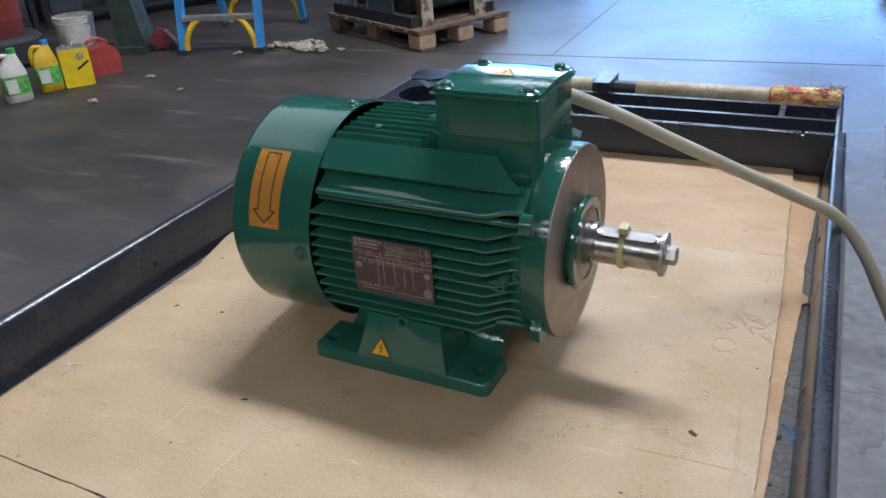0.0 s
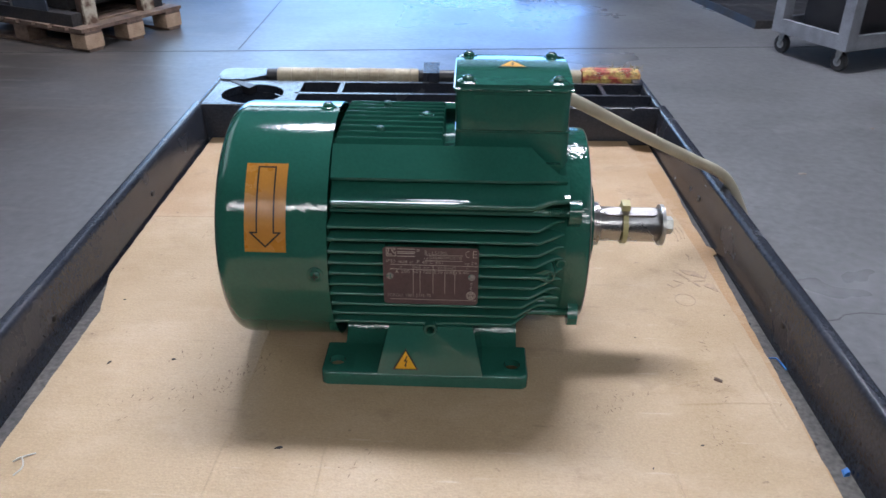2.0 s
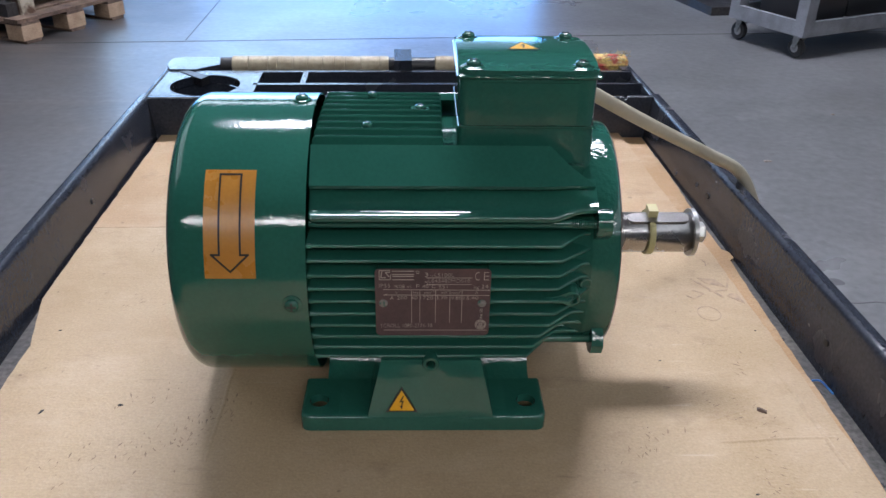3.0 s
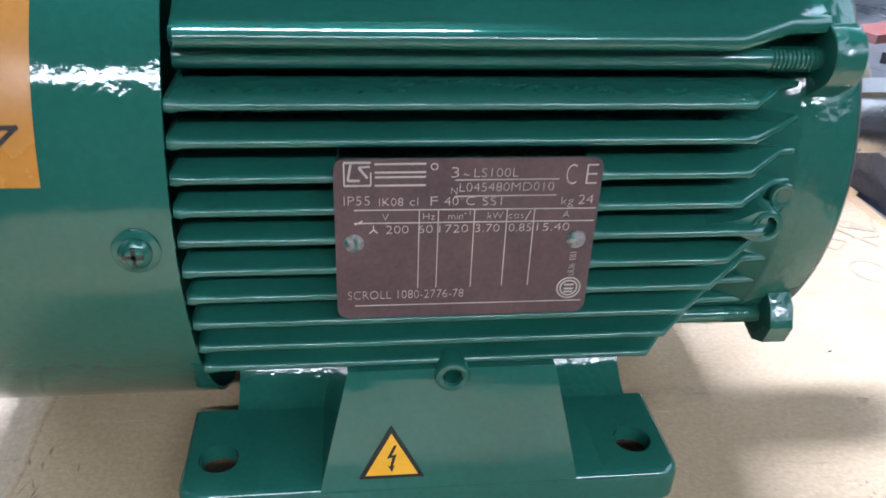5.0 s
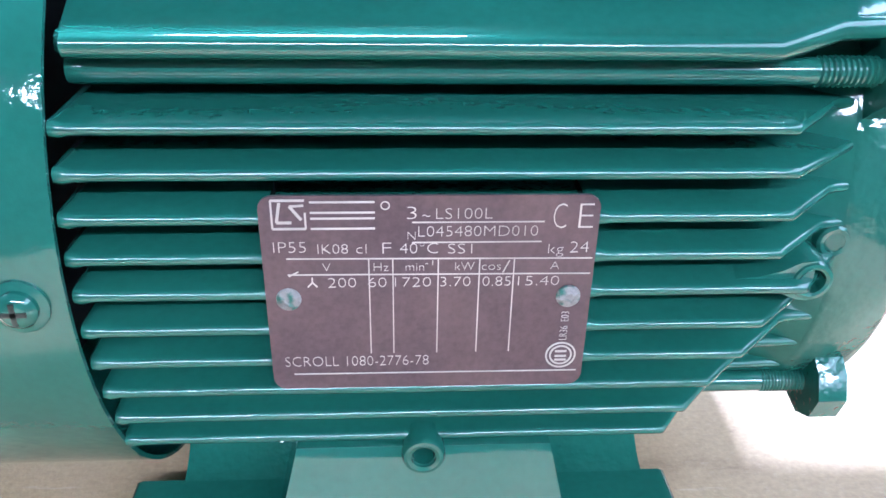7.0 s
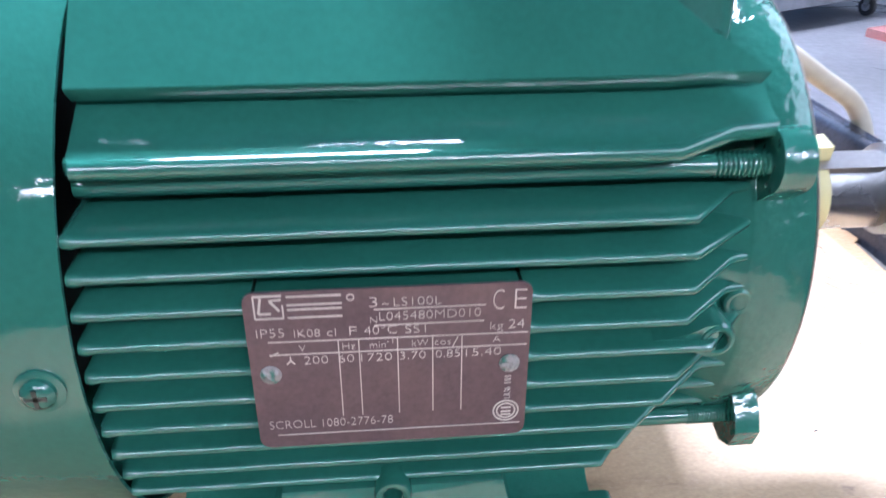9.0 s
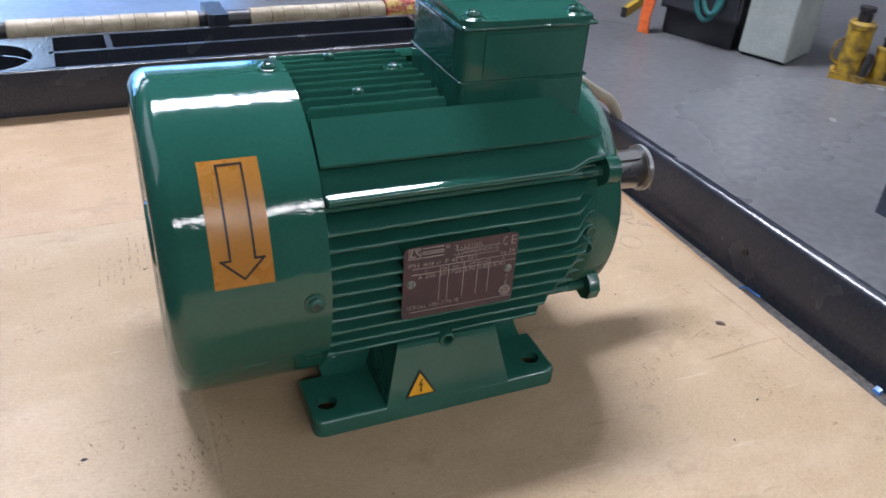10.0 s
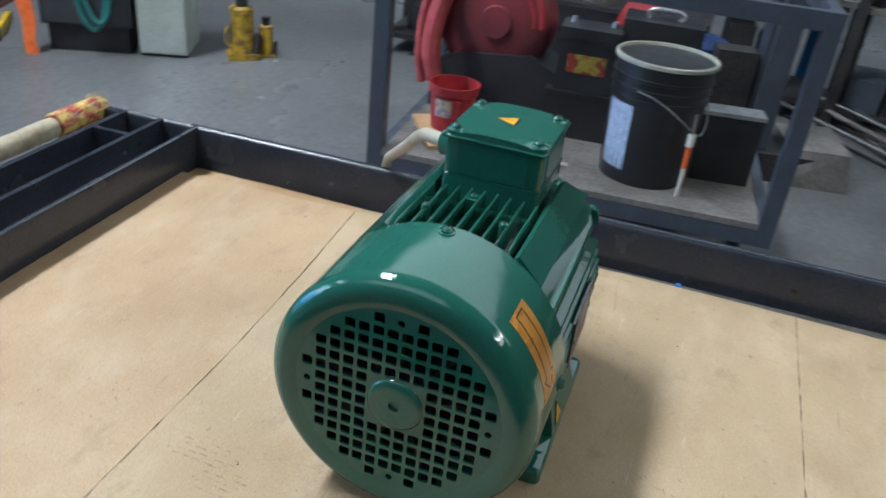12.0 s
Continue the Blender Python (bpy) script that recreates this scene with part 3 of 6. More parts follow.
    lathe(bm, (xo - 0.0020, 0, AX), (1, 0, 0), [(0, 0.0040), (0.014, 0.0040), (0.0141, 0.0001)], 20, close=False)
    part("hub_cap", bm, GREEN, cowl)
    for ang in (90, 180, 270, 0):
        d = Vector((0, math.cos(radians(ang)), math.sin(radians(ang))))
        screw(cowl, Vector((-0.0795, 0, AX)) + d * (R - 0.0003), d, 0.0043, 0.0030)
    fan = part("fan", lathe(B(), (-0.148, 0, AX), (1, 0, 0), [(0, 0.024), (0.03, 0.028), (0.034, 0.075), (0.036, 0.075)], 40), FANPLASTIC, motor)
    for i in range(9):
        a = radians(40 * i)
        bm = B()
        ring = [(-0.146, 0.0015, 0.024), (-0.146, 0.0015, 0.084), (-0.116, 0.0015, 0.080), (-0.116, 0.0015, 0.026)]
        loft(bm, [ring, [(x, -0.0015, z) for x, y, z in ring]])
        bmesh.ops.rotate(bm, verts=bm.verts, cent=(0, 0, 0), matrix=Matrix.Rotation(a, 3, "X"))
        bmesh.ops.translate(bm, verts=bm.verts, vec=(0, 0, AX))
        part("blade", bm, FANPLASTIC, fan)

    # rotation label wrapped round the cowl
    def wrap(x, arc, lift):
        r = R + lift
        return (x, -r * math.cos(arc / R), AX + r * math.sin(arc / R))
    def strip(bm, quads, lift, nx=2, na=24):
        for (x0, a0), (x1, a1), (x2, a2), (x3, a3) in quads:
            vs = [[bm.verts.new(wrap((x0 + (x1 - x0) * i / nx) * (1 - j / na) + (x3 + (x2 - x3) * i / nx) * j / na, (a0 + (a1 - a0) * i / nx) * (1 - j / na) + (a3 + (a2 - a3) * i / nx) * j / na, lift)) for i in range(nx + 1)] for j in range(na + 1)]
            for j in range(na):
                for i in range(nx):
                    bm.faces.new((vs[j][i], vs[j][i + 1], vs[j + 1][i + 1], vs[j + 1][i]))
        return bm
    lo, hi = R * radians(10.3), R * radians(49.6)
    x0, x1 = -0.1300, -0.0998
    film = part("rotation_label", strip(B(), [((x0, lo), (x1, lo), (x1, hi), (x0, hi))], 0.00018), ORANGE, cowl, "orange-brown rotation label with black outlined arrow")
    w = 0.0012
    xm, sw, hw = (x0 + x1) / 2 + 0.0002, 0.0062, 0.0108
    top, neck, tip = hi - 0.0030, lo + 0.0145, lo + 0.0042
    line = [(xm - sw, top), (xm - sw, neck), (xm - hw, neck), (xm, tip), (xm + hw, neck), (xm + sw, neck), (xm + sw, top), (xm - sw, top)]
    quads = []
    for (xa, aa), (xb, ab) in zip(line, line[1:]):
        d = Vector((xb - xa, ab - aa)).normalized()
        n = Vector((-d.y, d.x)) * w / 2
        e = d * w / 2
        quads.append(((xa - e.x - n.x, aa - e.y - n.y), (xa - e.x + n.x, aa - e.y + n.y), (xb + e.x + n.x, ab + e.y + n.y), (xb + e.x - n.x, ab + e.y - n.y)))
    part("arrow", strip(B(), quads, 0.00040, 1, 14), INK_AND_HOLES, film)

    # feet: slabs with rounded ends and edges and a bolt hole at each end
    def end_plate(bm, cx, xin, xend, s, seg=40, R=0.0065, b=0.0026, top=0.0120):
        e, yo, yi, cy = (1 if xend > xin else -1), s * 0.0965, s * 0.0560, s * 0.0800
        lo, hi = sorted((xin, xend))
        ylo, yhi = sorted((yo, yi))
        hole, rim = [], []
        for i in range(seg):
            a = 2 * math.pi * (i + 0.5) / seg
            c, q = math.cos(a), math.sin(a)
            hole.append((cx + 0.0064 * c, cy + 0.0064 * q))
            t = min((hi - cx) / c if c > 0 else (lo - cx) / c, (yhi - cy) / q if q > 0 else (ylo - cy) / q)
            rim.append([cx + t * c, cy + t * q])
        for corner in ((xin, yo), (xin, yi), (xend, yi)):
            near = min(range(seg), key=lambda i: math.dist(rim[i], corner))
            rim[near] = list(corner)
        side = []
        for x, y in rim:
            ux, uy = (x - (xend - e * R)) * e, (y - s * (0.0965 - R)) * s
            n = (0.0, 0.0)
            if ux > 0 and uy > 0:
                d = math.hypot(ux, uy)
                n = (e * ux / d, s * uy / d)
                x, y = xend - e * R + n[0] * R, s * (0.0965 - R) + n[1] * R
            elif abs(x - xend) < 1e-7:
                n = (e, 0.0)
            elif abs(y - yo) < 1e-7:
                n = (0.0, s)
            side.append((x, y, *n))
        rings = [[(*p, top) for p in hole]] + [[(x - nx * b * k, y - ny * b * k, top - b * h) for x, y, nx, ny in side] for k, h in ((1.0, 0.0), (0.29, 0.29), (0.0, 1.0))]
        rings += [[(x, y, 0.0) for x, y, nx, ny in side]]
        inner = [(x + (cx - x) * 0.25, y + (cy - y) * 0.25) for x, y, nx, ny in side]
        rings += [[(*p, 0.0) for p in inner], [(*p, 0.0060) for p in inner], [(*p, 0.0060) for p in hole]]
        vs = [[bm.verts.new(p) for p in ring] for ring in rings]
        for a, c in zip(vs, vs[1:] + vs[:1]):
            for i in range(seg):
                bm.faces.new((a[i], a[(i + 1) % seg], c[(i + 1) % seg], c[i]))
    for s in (-1, 1):
        bm = B()
        end_plate(bm, -0.07, -0.0560, -0.0815, s)
        end_plate(bm, 0.07, 0.0560, 0.0825, s)
        prism(bm, [(s * 0.0560, 0.0), (s * 0.0965, 0.0), (s * 0.0965, 0.0094), (s * 0.09575, 0.01125), (s * 0.0939, 0.0120), (s * 0.0560, 0.0120)], "x", -0.0560, 0.0560)
        foot = part("foot", bm, CAST, motor, sharp=50)
        # raised middle pad and side webs
        def pad(z, y, xa, xb):
            return [(xa, s * y, z), (xb, s * y, z), (xb, s * 0.052, z), (xa, s * 0.052, z)]
        block = part("pad", bevel(loft(B(), [pad(0.0080, 0.0967, -0.0370, 0.0470), pad(0.0135, 0.0952, -0.0360, 0.0460), pad(0.0470, 0.0862, -0.0278, 0.0383), pad(0.0496, 0.0852, -0.0272, 0.0377)]), 0.0012), CAST, foot)
        carve(block, lathe(B(), (0.0050, s * 0.0740, 0.0478), (0, s, 0), [(0, 0.0030), (0.0300, 0.0030)], 24))
        # the plate sweeps up in a hollow curve to the housing, on both sides of the pad
        sweep = [(s * (0.0600 - 0.0200 * math.sin(q)), 0.0317 - 0.0200 * math.cos(q)) for q in (radians(10 * i) for i in range(10))]
        for xa, xb in ((-0.0665, -0.0310), (0.0410, 0.0745)):
            part("web", prism(B(), [(s * 0.0300, 0.0060), (s * 0.0600, 0.0060)] + sweep + [(s * 0.0385, 0.0500), (s * 0.0300, 0.0500)], "x", xa, xb), ROUGHCAST, foot)
        # earthing eye at the pad's top
        bm = lathe(B(), (0.0050, s * 0.0800, 0.0478), (0, s, 0), [(0, 0.0056), (0.0068, 0.0056), (0.0078, 0.0050), (0.0080, 0.0042), (0.0076, 0.0032), (-0.0020, 0.0030), (-0.0021, 0.0001)], 28, close=False)
        part("earth_boss", bm, GREEN, foot)
    # lug on the middle fin and plain screw seats beside it
    bm = lathe(B(), (0.0925, -0.0780, 0.1003), (0, -1, 0), [(0, 0.0056), (0.0118, 0.0051), (0.0130, 0.0045), (0.0132, 0.0037), (0.0128, 0.0030), (0.0040, 0.0028), (0.0039, 0.0001)], 24, close=False)
    part("lug", bm, ROUGHCAST, housing)
    flare = [(0.0740, 0.0985), (0.0800, 0.0983), (0.0850, 0.0974), (0.0895, 0.0956), (0.0925, 0.0952), (0.0925, 0.1054), (0.0890, 0.1050), (0.0850, 0.1030), (0.0800, 0.1016), (0.0740, 0.1011)]
    part("lug_flare", bevel(prism(B(), flare, "y", -0.0700, -0.0905), 0.0008, 2), CAST, housing)
    part("lug", lathe(B(), (0.1025, -0.0700, 0.1040), (0, -1, 0), [(0, 0.0046), (0.0085, 0.0042), (0.0092, 0.0036), (0.0090, 0.0026), (0.001, 0.0024), (0.0009, 0.0001)], 24, close=False), CAST, housing)

    # drive-end shield with four ears
    bm = lathe(B(), (0, 0, AX), (1, 0, 0), [(0.0965, 0.0730), (0.0985, 0.0765), (0.1030, 0.0775), (0.1040, 0.0785), (0.1055, 0.0793), (0.1205, 0.0790), (0.1225, 0.0784), (0.1230, 0.0774), (0.1230, 0.0100)], 72)
    shield = part("end_shield", bm, ROUGHCAST, motor)
    for sy, ez in ((-1, 0.1437), (1, 0.1437), (-1, 0.0545), (1, 0.0545)):
        up_ear = ez > AX
        yc = sy * (0.0735 if up_ear else 0.0680)
        d = Vector((0, yc, ez - AX)).normalized()
        n = Vector((0, -d.z, d.y))
        c = Vector((0.1052 if up_ear else 0.1112, yc, ez + (0.0008 if up_ear else 0)))
        ra = [c + d * ((0.0090 if up_ear else 0.0086) * math.cos(t)) + n * ((0.0090 if up_ear else 0.0086) * math.sin(t)) for t in (radians(-90 + 15 * i) for i in range(13))]
        if not up_ear:
            ra = [c + (d * math.cos(t) + n * math.sin(t)) * 0.0098 for t in (radians(a) for a in (-80, -38, 8, 52, 88))]
        ra = [c - d * 0.022 - n * 0.0115] + ra + [c - d * 0.022 + n * 0.0115]
        bm = bevel(loft(B(), [ra, [p + Vector((0.0088 if up_ear else 0.0078, 0, 0)) for p in ra]]), 0.0016, 3)
        part("ear", bm, ROUGHCAST, shield)
    # bare machined face, seal ring and shaft
    bm = lathe(B(), (0, 0, AX), (1, 0, 0), [(0.1229, 0.0781), (0.1236, 0.0777), (0.1236, 0.0362), (0.1225, 0.0358), (0.1225, 0.0200)], 96, close=False)
    part("machined_face", bm, FACE, shield, "bare machined metal mounting face")
    bm = lathe(B(), (0, 0, AX), (1, 0, 0), [(0.1225, 0.0325), (0.1262, 0.0325), (0.1265, 0.0376), (0.1280, 0.0388), (0.1304, 0.0386), (0.1318, 0.0370), (0.1318, 0.0300), (0.1308, 0.0290)], 64, close=False)
    part("seal_ring", bm, GREEN, shield)
    part("bearing_cover", lathe(B(), (0, 0, AX), (1, 0, 0), [(0.1240, 0.0320), (0.1306, 0.0320), (0.1310, 0.0312), (0.1310, 0.0160)], 64, close=False), FACE, shield)
    bm = lathe(B(), (0, 0, AX), (1, 0, 0), [(0.1262, 0.0182), (0.1345, 0.0182), (0.1350, 0.0172), (0.1365, 0.0172), (0.1370, 0.0180), (0.1398, 0.0180), (0.1405, 0.0168), (0.1405, 0.0146), (0.1420, 0.0143), (0.1890, 0.0143), (0.1900, 0.0136), (0.1905, 0.0136)], 64)
    shaft = part("shaft", bm, STEEL, motor, "bright steel shaft")
    # feather key, leaning a little to one flank
    lean = radians(24)
    bm = B()
    outline = []
    for i in range(9):
        a = radians(-90 + 22.5 * i)
        outline.append((0.1830 + 0.0040 * math.cos(a), 0.0040 * math.sin(a)))
    for i in range(9):
        a = radians(90 + 22.5 * i)
        outline.append((0.1475 + 0.0040 * math.cos(a), 0.0040 * math.sin(a)))
    prism(bm, outline, "z", 0.0100, 0.0164)
    bevel(bm, 0.0004, 1)
    bmesh.ops.rotate(bm, verts=bm.verts, cent=(0, 0, 0), matrix=Matrix.Rotation(lean, 3, "X"))
    bmesh.ops.translate(bm, verts=bm.verts, vec=(0, 0, AX))
    part("key", bm, STEEL, shaft)
    part("washer", bevel(lathe(B(), (0.1905, 0, AX), (1, 0, 0), [(0, 0.0172), (0.0030, 0.0172)], 48), 0.0005), ZINC, shaft)
    bm = lathe(B(), (0.1935, 0, AX), (1, 0, 0), [(0, 0.0082), (0.0012, 0.0082)], 32)
    lathe(bm, (0.1947, 0, AX), (1, 0, 0), [(0, 0.0075), (0.0062, 0.0075), (0.0072, 0.0066)], 6)
    part("hex_bolt", bm, ZINC, shaft)
    tie = part("cable_tie", lathe(B(), (0.1590, 0, AX), (1, 0, 0), [(0, 0.0150), (0, 0.0162), (0.0042, 0.0162), (0.0042, 0.0150)], 40), NYLON, shaft, "yellowed nylon cable tie holding the key")
    bm = rbox(0.1578, 0.1645, -0.0045, 0.0045, 0.0160, 0.0215, 0.0008)
    bmesh.ops.rotate(bm, verts=bm.verts, cent=(0, 0, 0), matrix=Matrix.Rotation(lean - 0.25, 3, "X"))
    bmesh.ops.translate(bm, verts=bm.verts, vec=(0, 0, AX))
    part("tie_head", bm, NYLON, tie)

    # terminal box
    def slab(z, g, r=0.006, bulge=0.0):
        x0, x1, y0, y1 = 0.0215 - g, 0.1050 + g, -0.0405 - g, 0.0405 + g
        pts = []
        for cx, cy, a0 in ((x1 - r, y1 - r, 0), (x0 + r, y1 - r, 90), (x0 + r, y0 + r, 180), (x1 - r, y0 + r, 270)):
            for i in range(5):
                a = radians(a0 + 22.5 * i)
                pts.append((cx + r * math.cos(a), cy + r * math.sin(a), z))
        return pts
    bm = loft(B(), [slab(0.160, 0.0012), slab(0.1925, 0.0004), slab(0.1932, -0.0006), slab(0.1940, -0.0006), slab(0.1946, 0.0), slab(0.2235, 0.0), slab(0.2240, -0.0008)])
    tbox = part("terminal_box", bm, GREEN, motor)
    part("box_panel", bevel(box(B(), 0.0350, 0.0935, -0.0412, -0.0390, 0.1963, 0.2215), 0.0005, 2), GREEN, tbox)
    part("box_panel", bevel(box(B(), 0.0208, 0.0230, -0.0285, 0.0285, 0.1963, 0.2215), 0.0005, 2), GREEN, tbox)
    # lid with a gently arched top and screw seats at its corners
    bm = loft(B(), [slab(0.2240, 0.0004), slab(0.2242, 0.0014), slab(0.2262, 0.0016), slab(0.2266, 0.0010), slab(0.2290, 0.0008)], close=False)
    nx, ny = 22, 22
    x0, x1, y0, y1 = 0.0207, 0.1058, -0.0413, 0.0413
    def lid_z(x, y):
        u, v = (x - (x0 + x1) / 2) / ((x1 - x0) / 2), y / y1
        zz = 0.2322 - 0.0034 * v * v - 0.0006 * u * u
        k = max(0.0, min(1.0, (math.hypot(1 - abs(u), 1 - abs(v)) - 0.27) / 0.07))
        return 0.2285 + (zz - 0.2285) * k
    grid = [[bm.verts.new((x0 + (x1 - x0) * i / nx, y0 + (y1 - y0) * j / ny, lid_z(x0 + (x1 - x0) * i / nx, y0 + (y1 - y0) * j / ny))) for i in range(nx + 1)] for j in range(ny + 1)]
    for j in range(ny):
        for i in range(nx):
            if (i in (0, nx - 1)) and (j in (0, ny - 1)):
                continue
            bm.faces.new((grid[j][i], grid[j][i + 1], grid[j + 1][i + 1], grid[j + 1][i]))
    # skirt of the arched top
    border = [grid[0][i] for i in range(1, nx)] + [grid[j][nx] for j in range(1, ny)] + [grid[ny][i] for i in range(nx - 1, 0, -1)] + [grid[j][0] for j in range(ny - 1, 0, -1)]
    low = [bm.verts.new((v.co.x, v.co.y, 0.2255)) for v in border]
    for i in range(len(border)):
        j = (i + 1) % len(border)
        bm.faces.new((border[i], border[j], low[j], low[i]))
    lid = part("lid", bm, GREEN, tbox, sharp=50)
    rim = [Vector(p) for p in slab(0.2252, 0.0012)]
    part("bead", tube(B(), rim + rim[:1], 0.0011, 8, 2), ROUGHCAST, lid)
    rim = [Vector(p) for p in slab(0.1936, 0.0001)]
    part("joint_bead", tube(B(), rim + rim[:1], 0.0006, 6, 2), ROUGHCAST, tbox)
    for x in (0.0298, 0.0955):
        for y in (-0.0330, 0.0345):
            part("screw_seat", lathe(B(), (x, y, 0.2262), (0, 0, 1), [(0, 0.0080), (0.0030, 0.0078), (0.0034, 0.0070)], 24), GREEN, lid)
            screw(lid, (x, y, 0.2290), (0, 0, 1), 0.0044, 0.0034)
    # cable gland on the far side
    bm = lathe(B(), (0.0480, 0.0400, 0.2080), (0.25, 1, -0.1), [(0, 0.0125), (0.004, 0.0125), (0.0045, 0.0110), (0.0100, 0.0110), (0.0110, 0.0095), (0.0120, 0.0070)], 24)
    part("cable_gland", bm, GREEN, tbox)

    # warning triangles
    def triangle(parent, apex, right, up, side):
        a, x, y = Vector(apex), Vector(right).normalized(), Vector(up).normalized()
        n = x.cross(y)
        h = side * 0.866
        def tri(k, lift):
            c = a - y * (h * 2 / 3)
            return [c + y * (h * 2 / 3 * k) + n * lift, c + (-x * side / 2 - y * h / 3) * k + n * lift, c + (x * side / 2 - y * h / 3) * k + n * lift]
        base = part("warning_label", loft(B(), [tri(1.0, -0.0001), tri(1.0, 0.0003)]), INK_AND_HOLES, parent, "yellow and black electrical warning triangle")
        part("yellow_field", loft(B(), [tri(0.80, 0.0002), tri(0.80, 0.0005)]), YELLOW, base)
        s = side / 0.020
        c = a - y * (h * 0.62)
        def bolt_shape(lift):
            return [c + (x * p + y * q) * s * 0.001 + n * lift for p, q in ((0.7, 4.6), (-1.5, 0.2), (0.2, 0.6), (-0.5, -2.4), (-1.2, -2.1), (0.0, -4.4), (0.9, -2.0), (0.3, -2.3), (1.5, 1.6), (0.0, 1.2), (1.6, 4.6))]
        bm = B()
        bm.faces.new([bm.verts.new(p) for p in bolt_shape(0.0007)])
        part("flash", bm, INK_AND_HOLES, base)
    slope = Vector((0, 0.0093, 0.0365)).normalized()
    triangle(motor, (-0.0140, -0.09065, 0.0322), (1, 0, 0), slope, 0.0208)
    triangle(motor, (0.0630, 0.0130, 0.2323), (1, 0, 0), (0, 1, 0.0), 0.0225)

    # nameplate
    X0, X1, ZT, ZB, Y = -0.0292, 0.0407, 0.1240, 0.0762, -0.0950
    part("plate_seat", rbox(X0 + 0.0015, X1 - 0.0015, -0.0944, -0.070, ZB + 0.0050, ZT - 0.0060, 0.001), GREEN, housing)
    r = 0.0030
    outline = []
    for cx, cz, a0 in ((X1 - r, ZT - r, 0), (X0 + r, ZT - r, 90), (X0 + r, ZB + r, 180), (X1 - r, ZB + r, 270)):
        outline += [(cx + r * math.cos(radians(a0 + 18 * i)), cz + r * math.sin(radians(a0 + 18 * i))) for i in range(6)]
    plate = part("nameplate", prism(B(), outline, "y", -0.0943, Y), PLATE, motor, "dark purple-grey metal nameplate with etched data")
    def spot(u, v):
        return (X0 + u * 0.001 * (X1 - X0) / 0.0695, Y - 0.00005, ZT - v * 0.001 * (ZT - ZB) / 0.0475)
    def say(text, u0, u1, v, cap):
        """Text from u0 to u1 on the baseline v, with capitals of a given height, in millimetres on the plate."""
        ob = writing(text, cap * 0.001 / 0.69, spot(u0, v), (1, 0, 0), (0, 0, 1), ETCH, plate)
        xs = [c.co.x for c in ob.data.vertices]
        a, b = min(xs), max(xs)
        k = (spot(u1, 0)[0] - spot(u0, 0)[0]) / max(b - a, 1e-6)
        for c in ob.data.vertices:
            c.co.x = spot(u0, 0)[0] + (c.co.x - a) * k
    def rule(u0, v0, u1, v1, w=0.28, name="rule"):
        a, b = Vector(spot(u0, v0)), Vector(spot(u1, v1))
        d = (b - a).normalized()
        n = Vector((-d.z, 0, d.x)) * w * 0.0005
        ring = [a - n, b - n, b + n, a + n]
        part(name, loft(B(), [ring, [p - Vector((0, 0.00015, 0)) for p in ring]]), ETCH, plate)
    say("3", 29.9, 31.8, 5.2, 2.9)
    say("~", 33.0, 34.6, 5.6, 3.0)
    say("LS100L", 35.8, 47.3, 5.2, 2.5)
    say("N", 30.0, 31.6, 9.9, 1.9)
    say("L045480MD010", 32.2, 56.9, 9.2, 2.5)
    say("IP55", 2.5, 9.1, 12.7, 2.6)
    say("IK08", 11.5, 17.7, 13.0, 2.3)
    say("cl", 19.4, 21.5, 13.0, 2.3)
    say("F", 24.8, 26.6, 13.1, 2.7)
    say("40\u00b0C", 28.4, 36.3, 13.1, 2.5)
    say("SS1", 38.4, 43.4, 13.2, 2.4)
    say("kg", 59.4, 62.6, 13.4, 2.4)
    say("24", 64.0, 67.9, 13.2, 2.7)
    for text, u0, u1 in (("V", 12.3, 13.9), ("Hz", 22.9, 26.0), ("min", 29.6, 33.4), ("kW", 40.0, 44.0), ("cos", 45.6, 49.6), ("A", 60.2, 62.0)):
        say(text, u0, u1, 17.2, 2.0)
    say("-1", 33.7, 35.3, 15.9, 1.2)
    rule(50.1, 17.8, 51.4, 14.9, 0.25)
    for text, u0, u1 in (("200", 13.3, 19.1), ("60", 21.7, 25.5), ("1720", 27.3, 34.9), ("3.70", 36.9, 43.3), ("0.85", 45.9, 51.9), ("15.40", 53.5, 62.3)):
        say(text, u0, u1, 21.1, 2.4)
    rule(10.0, 18.6, 10.0, 19.8, 0.3)
    rule(10.0, 19.8, 9.0, 20.9, 0.3)
    rule(10.0, 19.8, 11.0, 20.9, 0.3)
    say("SCROLL 1080-2776-78", 2.9, 34.6, 41.4, 2.7)
    say("C", 59.9, 62.6, 7.6, 6.0)
    say("E", 65.2, 68.2, 7.6, 6.0)
    ob = writing("LR36  E03", 0.0026, spot(65.3, 35.4), (0, 0, 1), (-1, 0, 0), ETCH, plate, squeeze=0.72)
    for a in ((30.9, 5.9, 58.1, 5.9), (30.9, 10.5, 57.8, 10.5), (5.0, 14.1, 68.9, 14.5), (5.0, 17.9, 68.8, 18.2), (4.7, 43.4, 68.2, 43.5), (5.2, 18.3, 7.2, 17.2)):
        rule(*a)
    for u in (21.9, 26.9, 36.4, 45.1, 52.4):
        rule(u, 14.2, u, 38.0, 0.26)
    # maker's mark and approval mark as plain shapes
    rule(2.7, 0.9, 9.4, 0.9, 0.5, "mark"); rule(2.7, 0.9, 2.7, 7.2, 0.4, "mark"); rule(2.7, 7.2, 9.4, 7.2, 0.5, "mark"); rule(9.4, 7.2, 9.4, 3.6, 0.4, "mark")
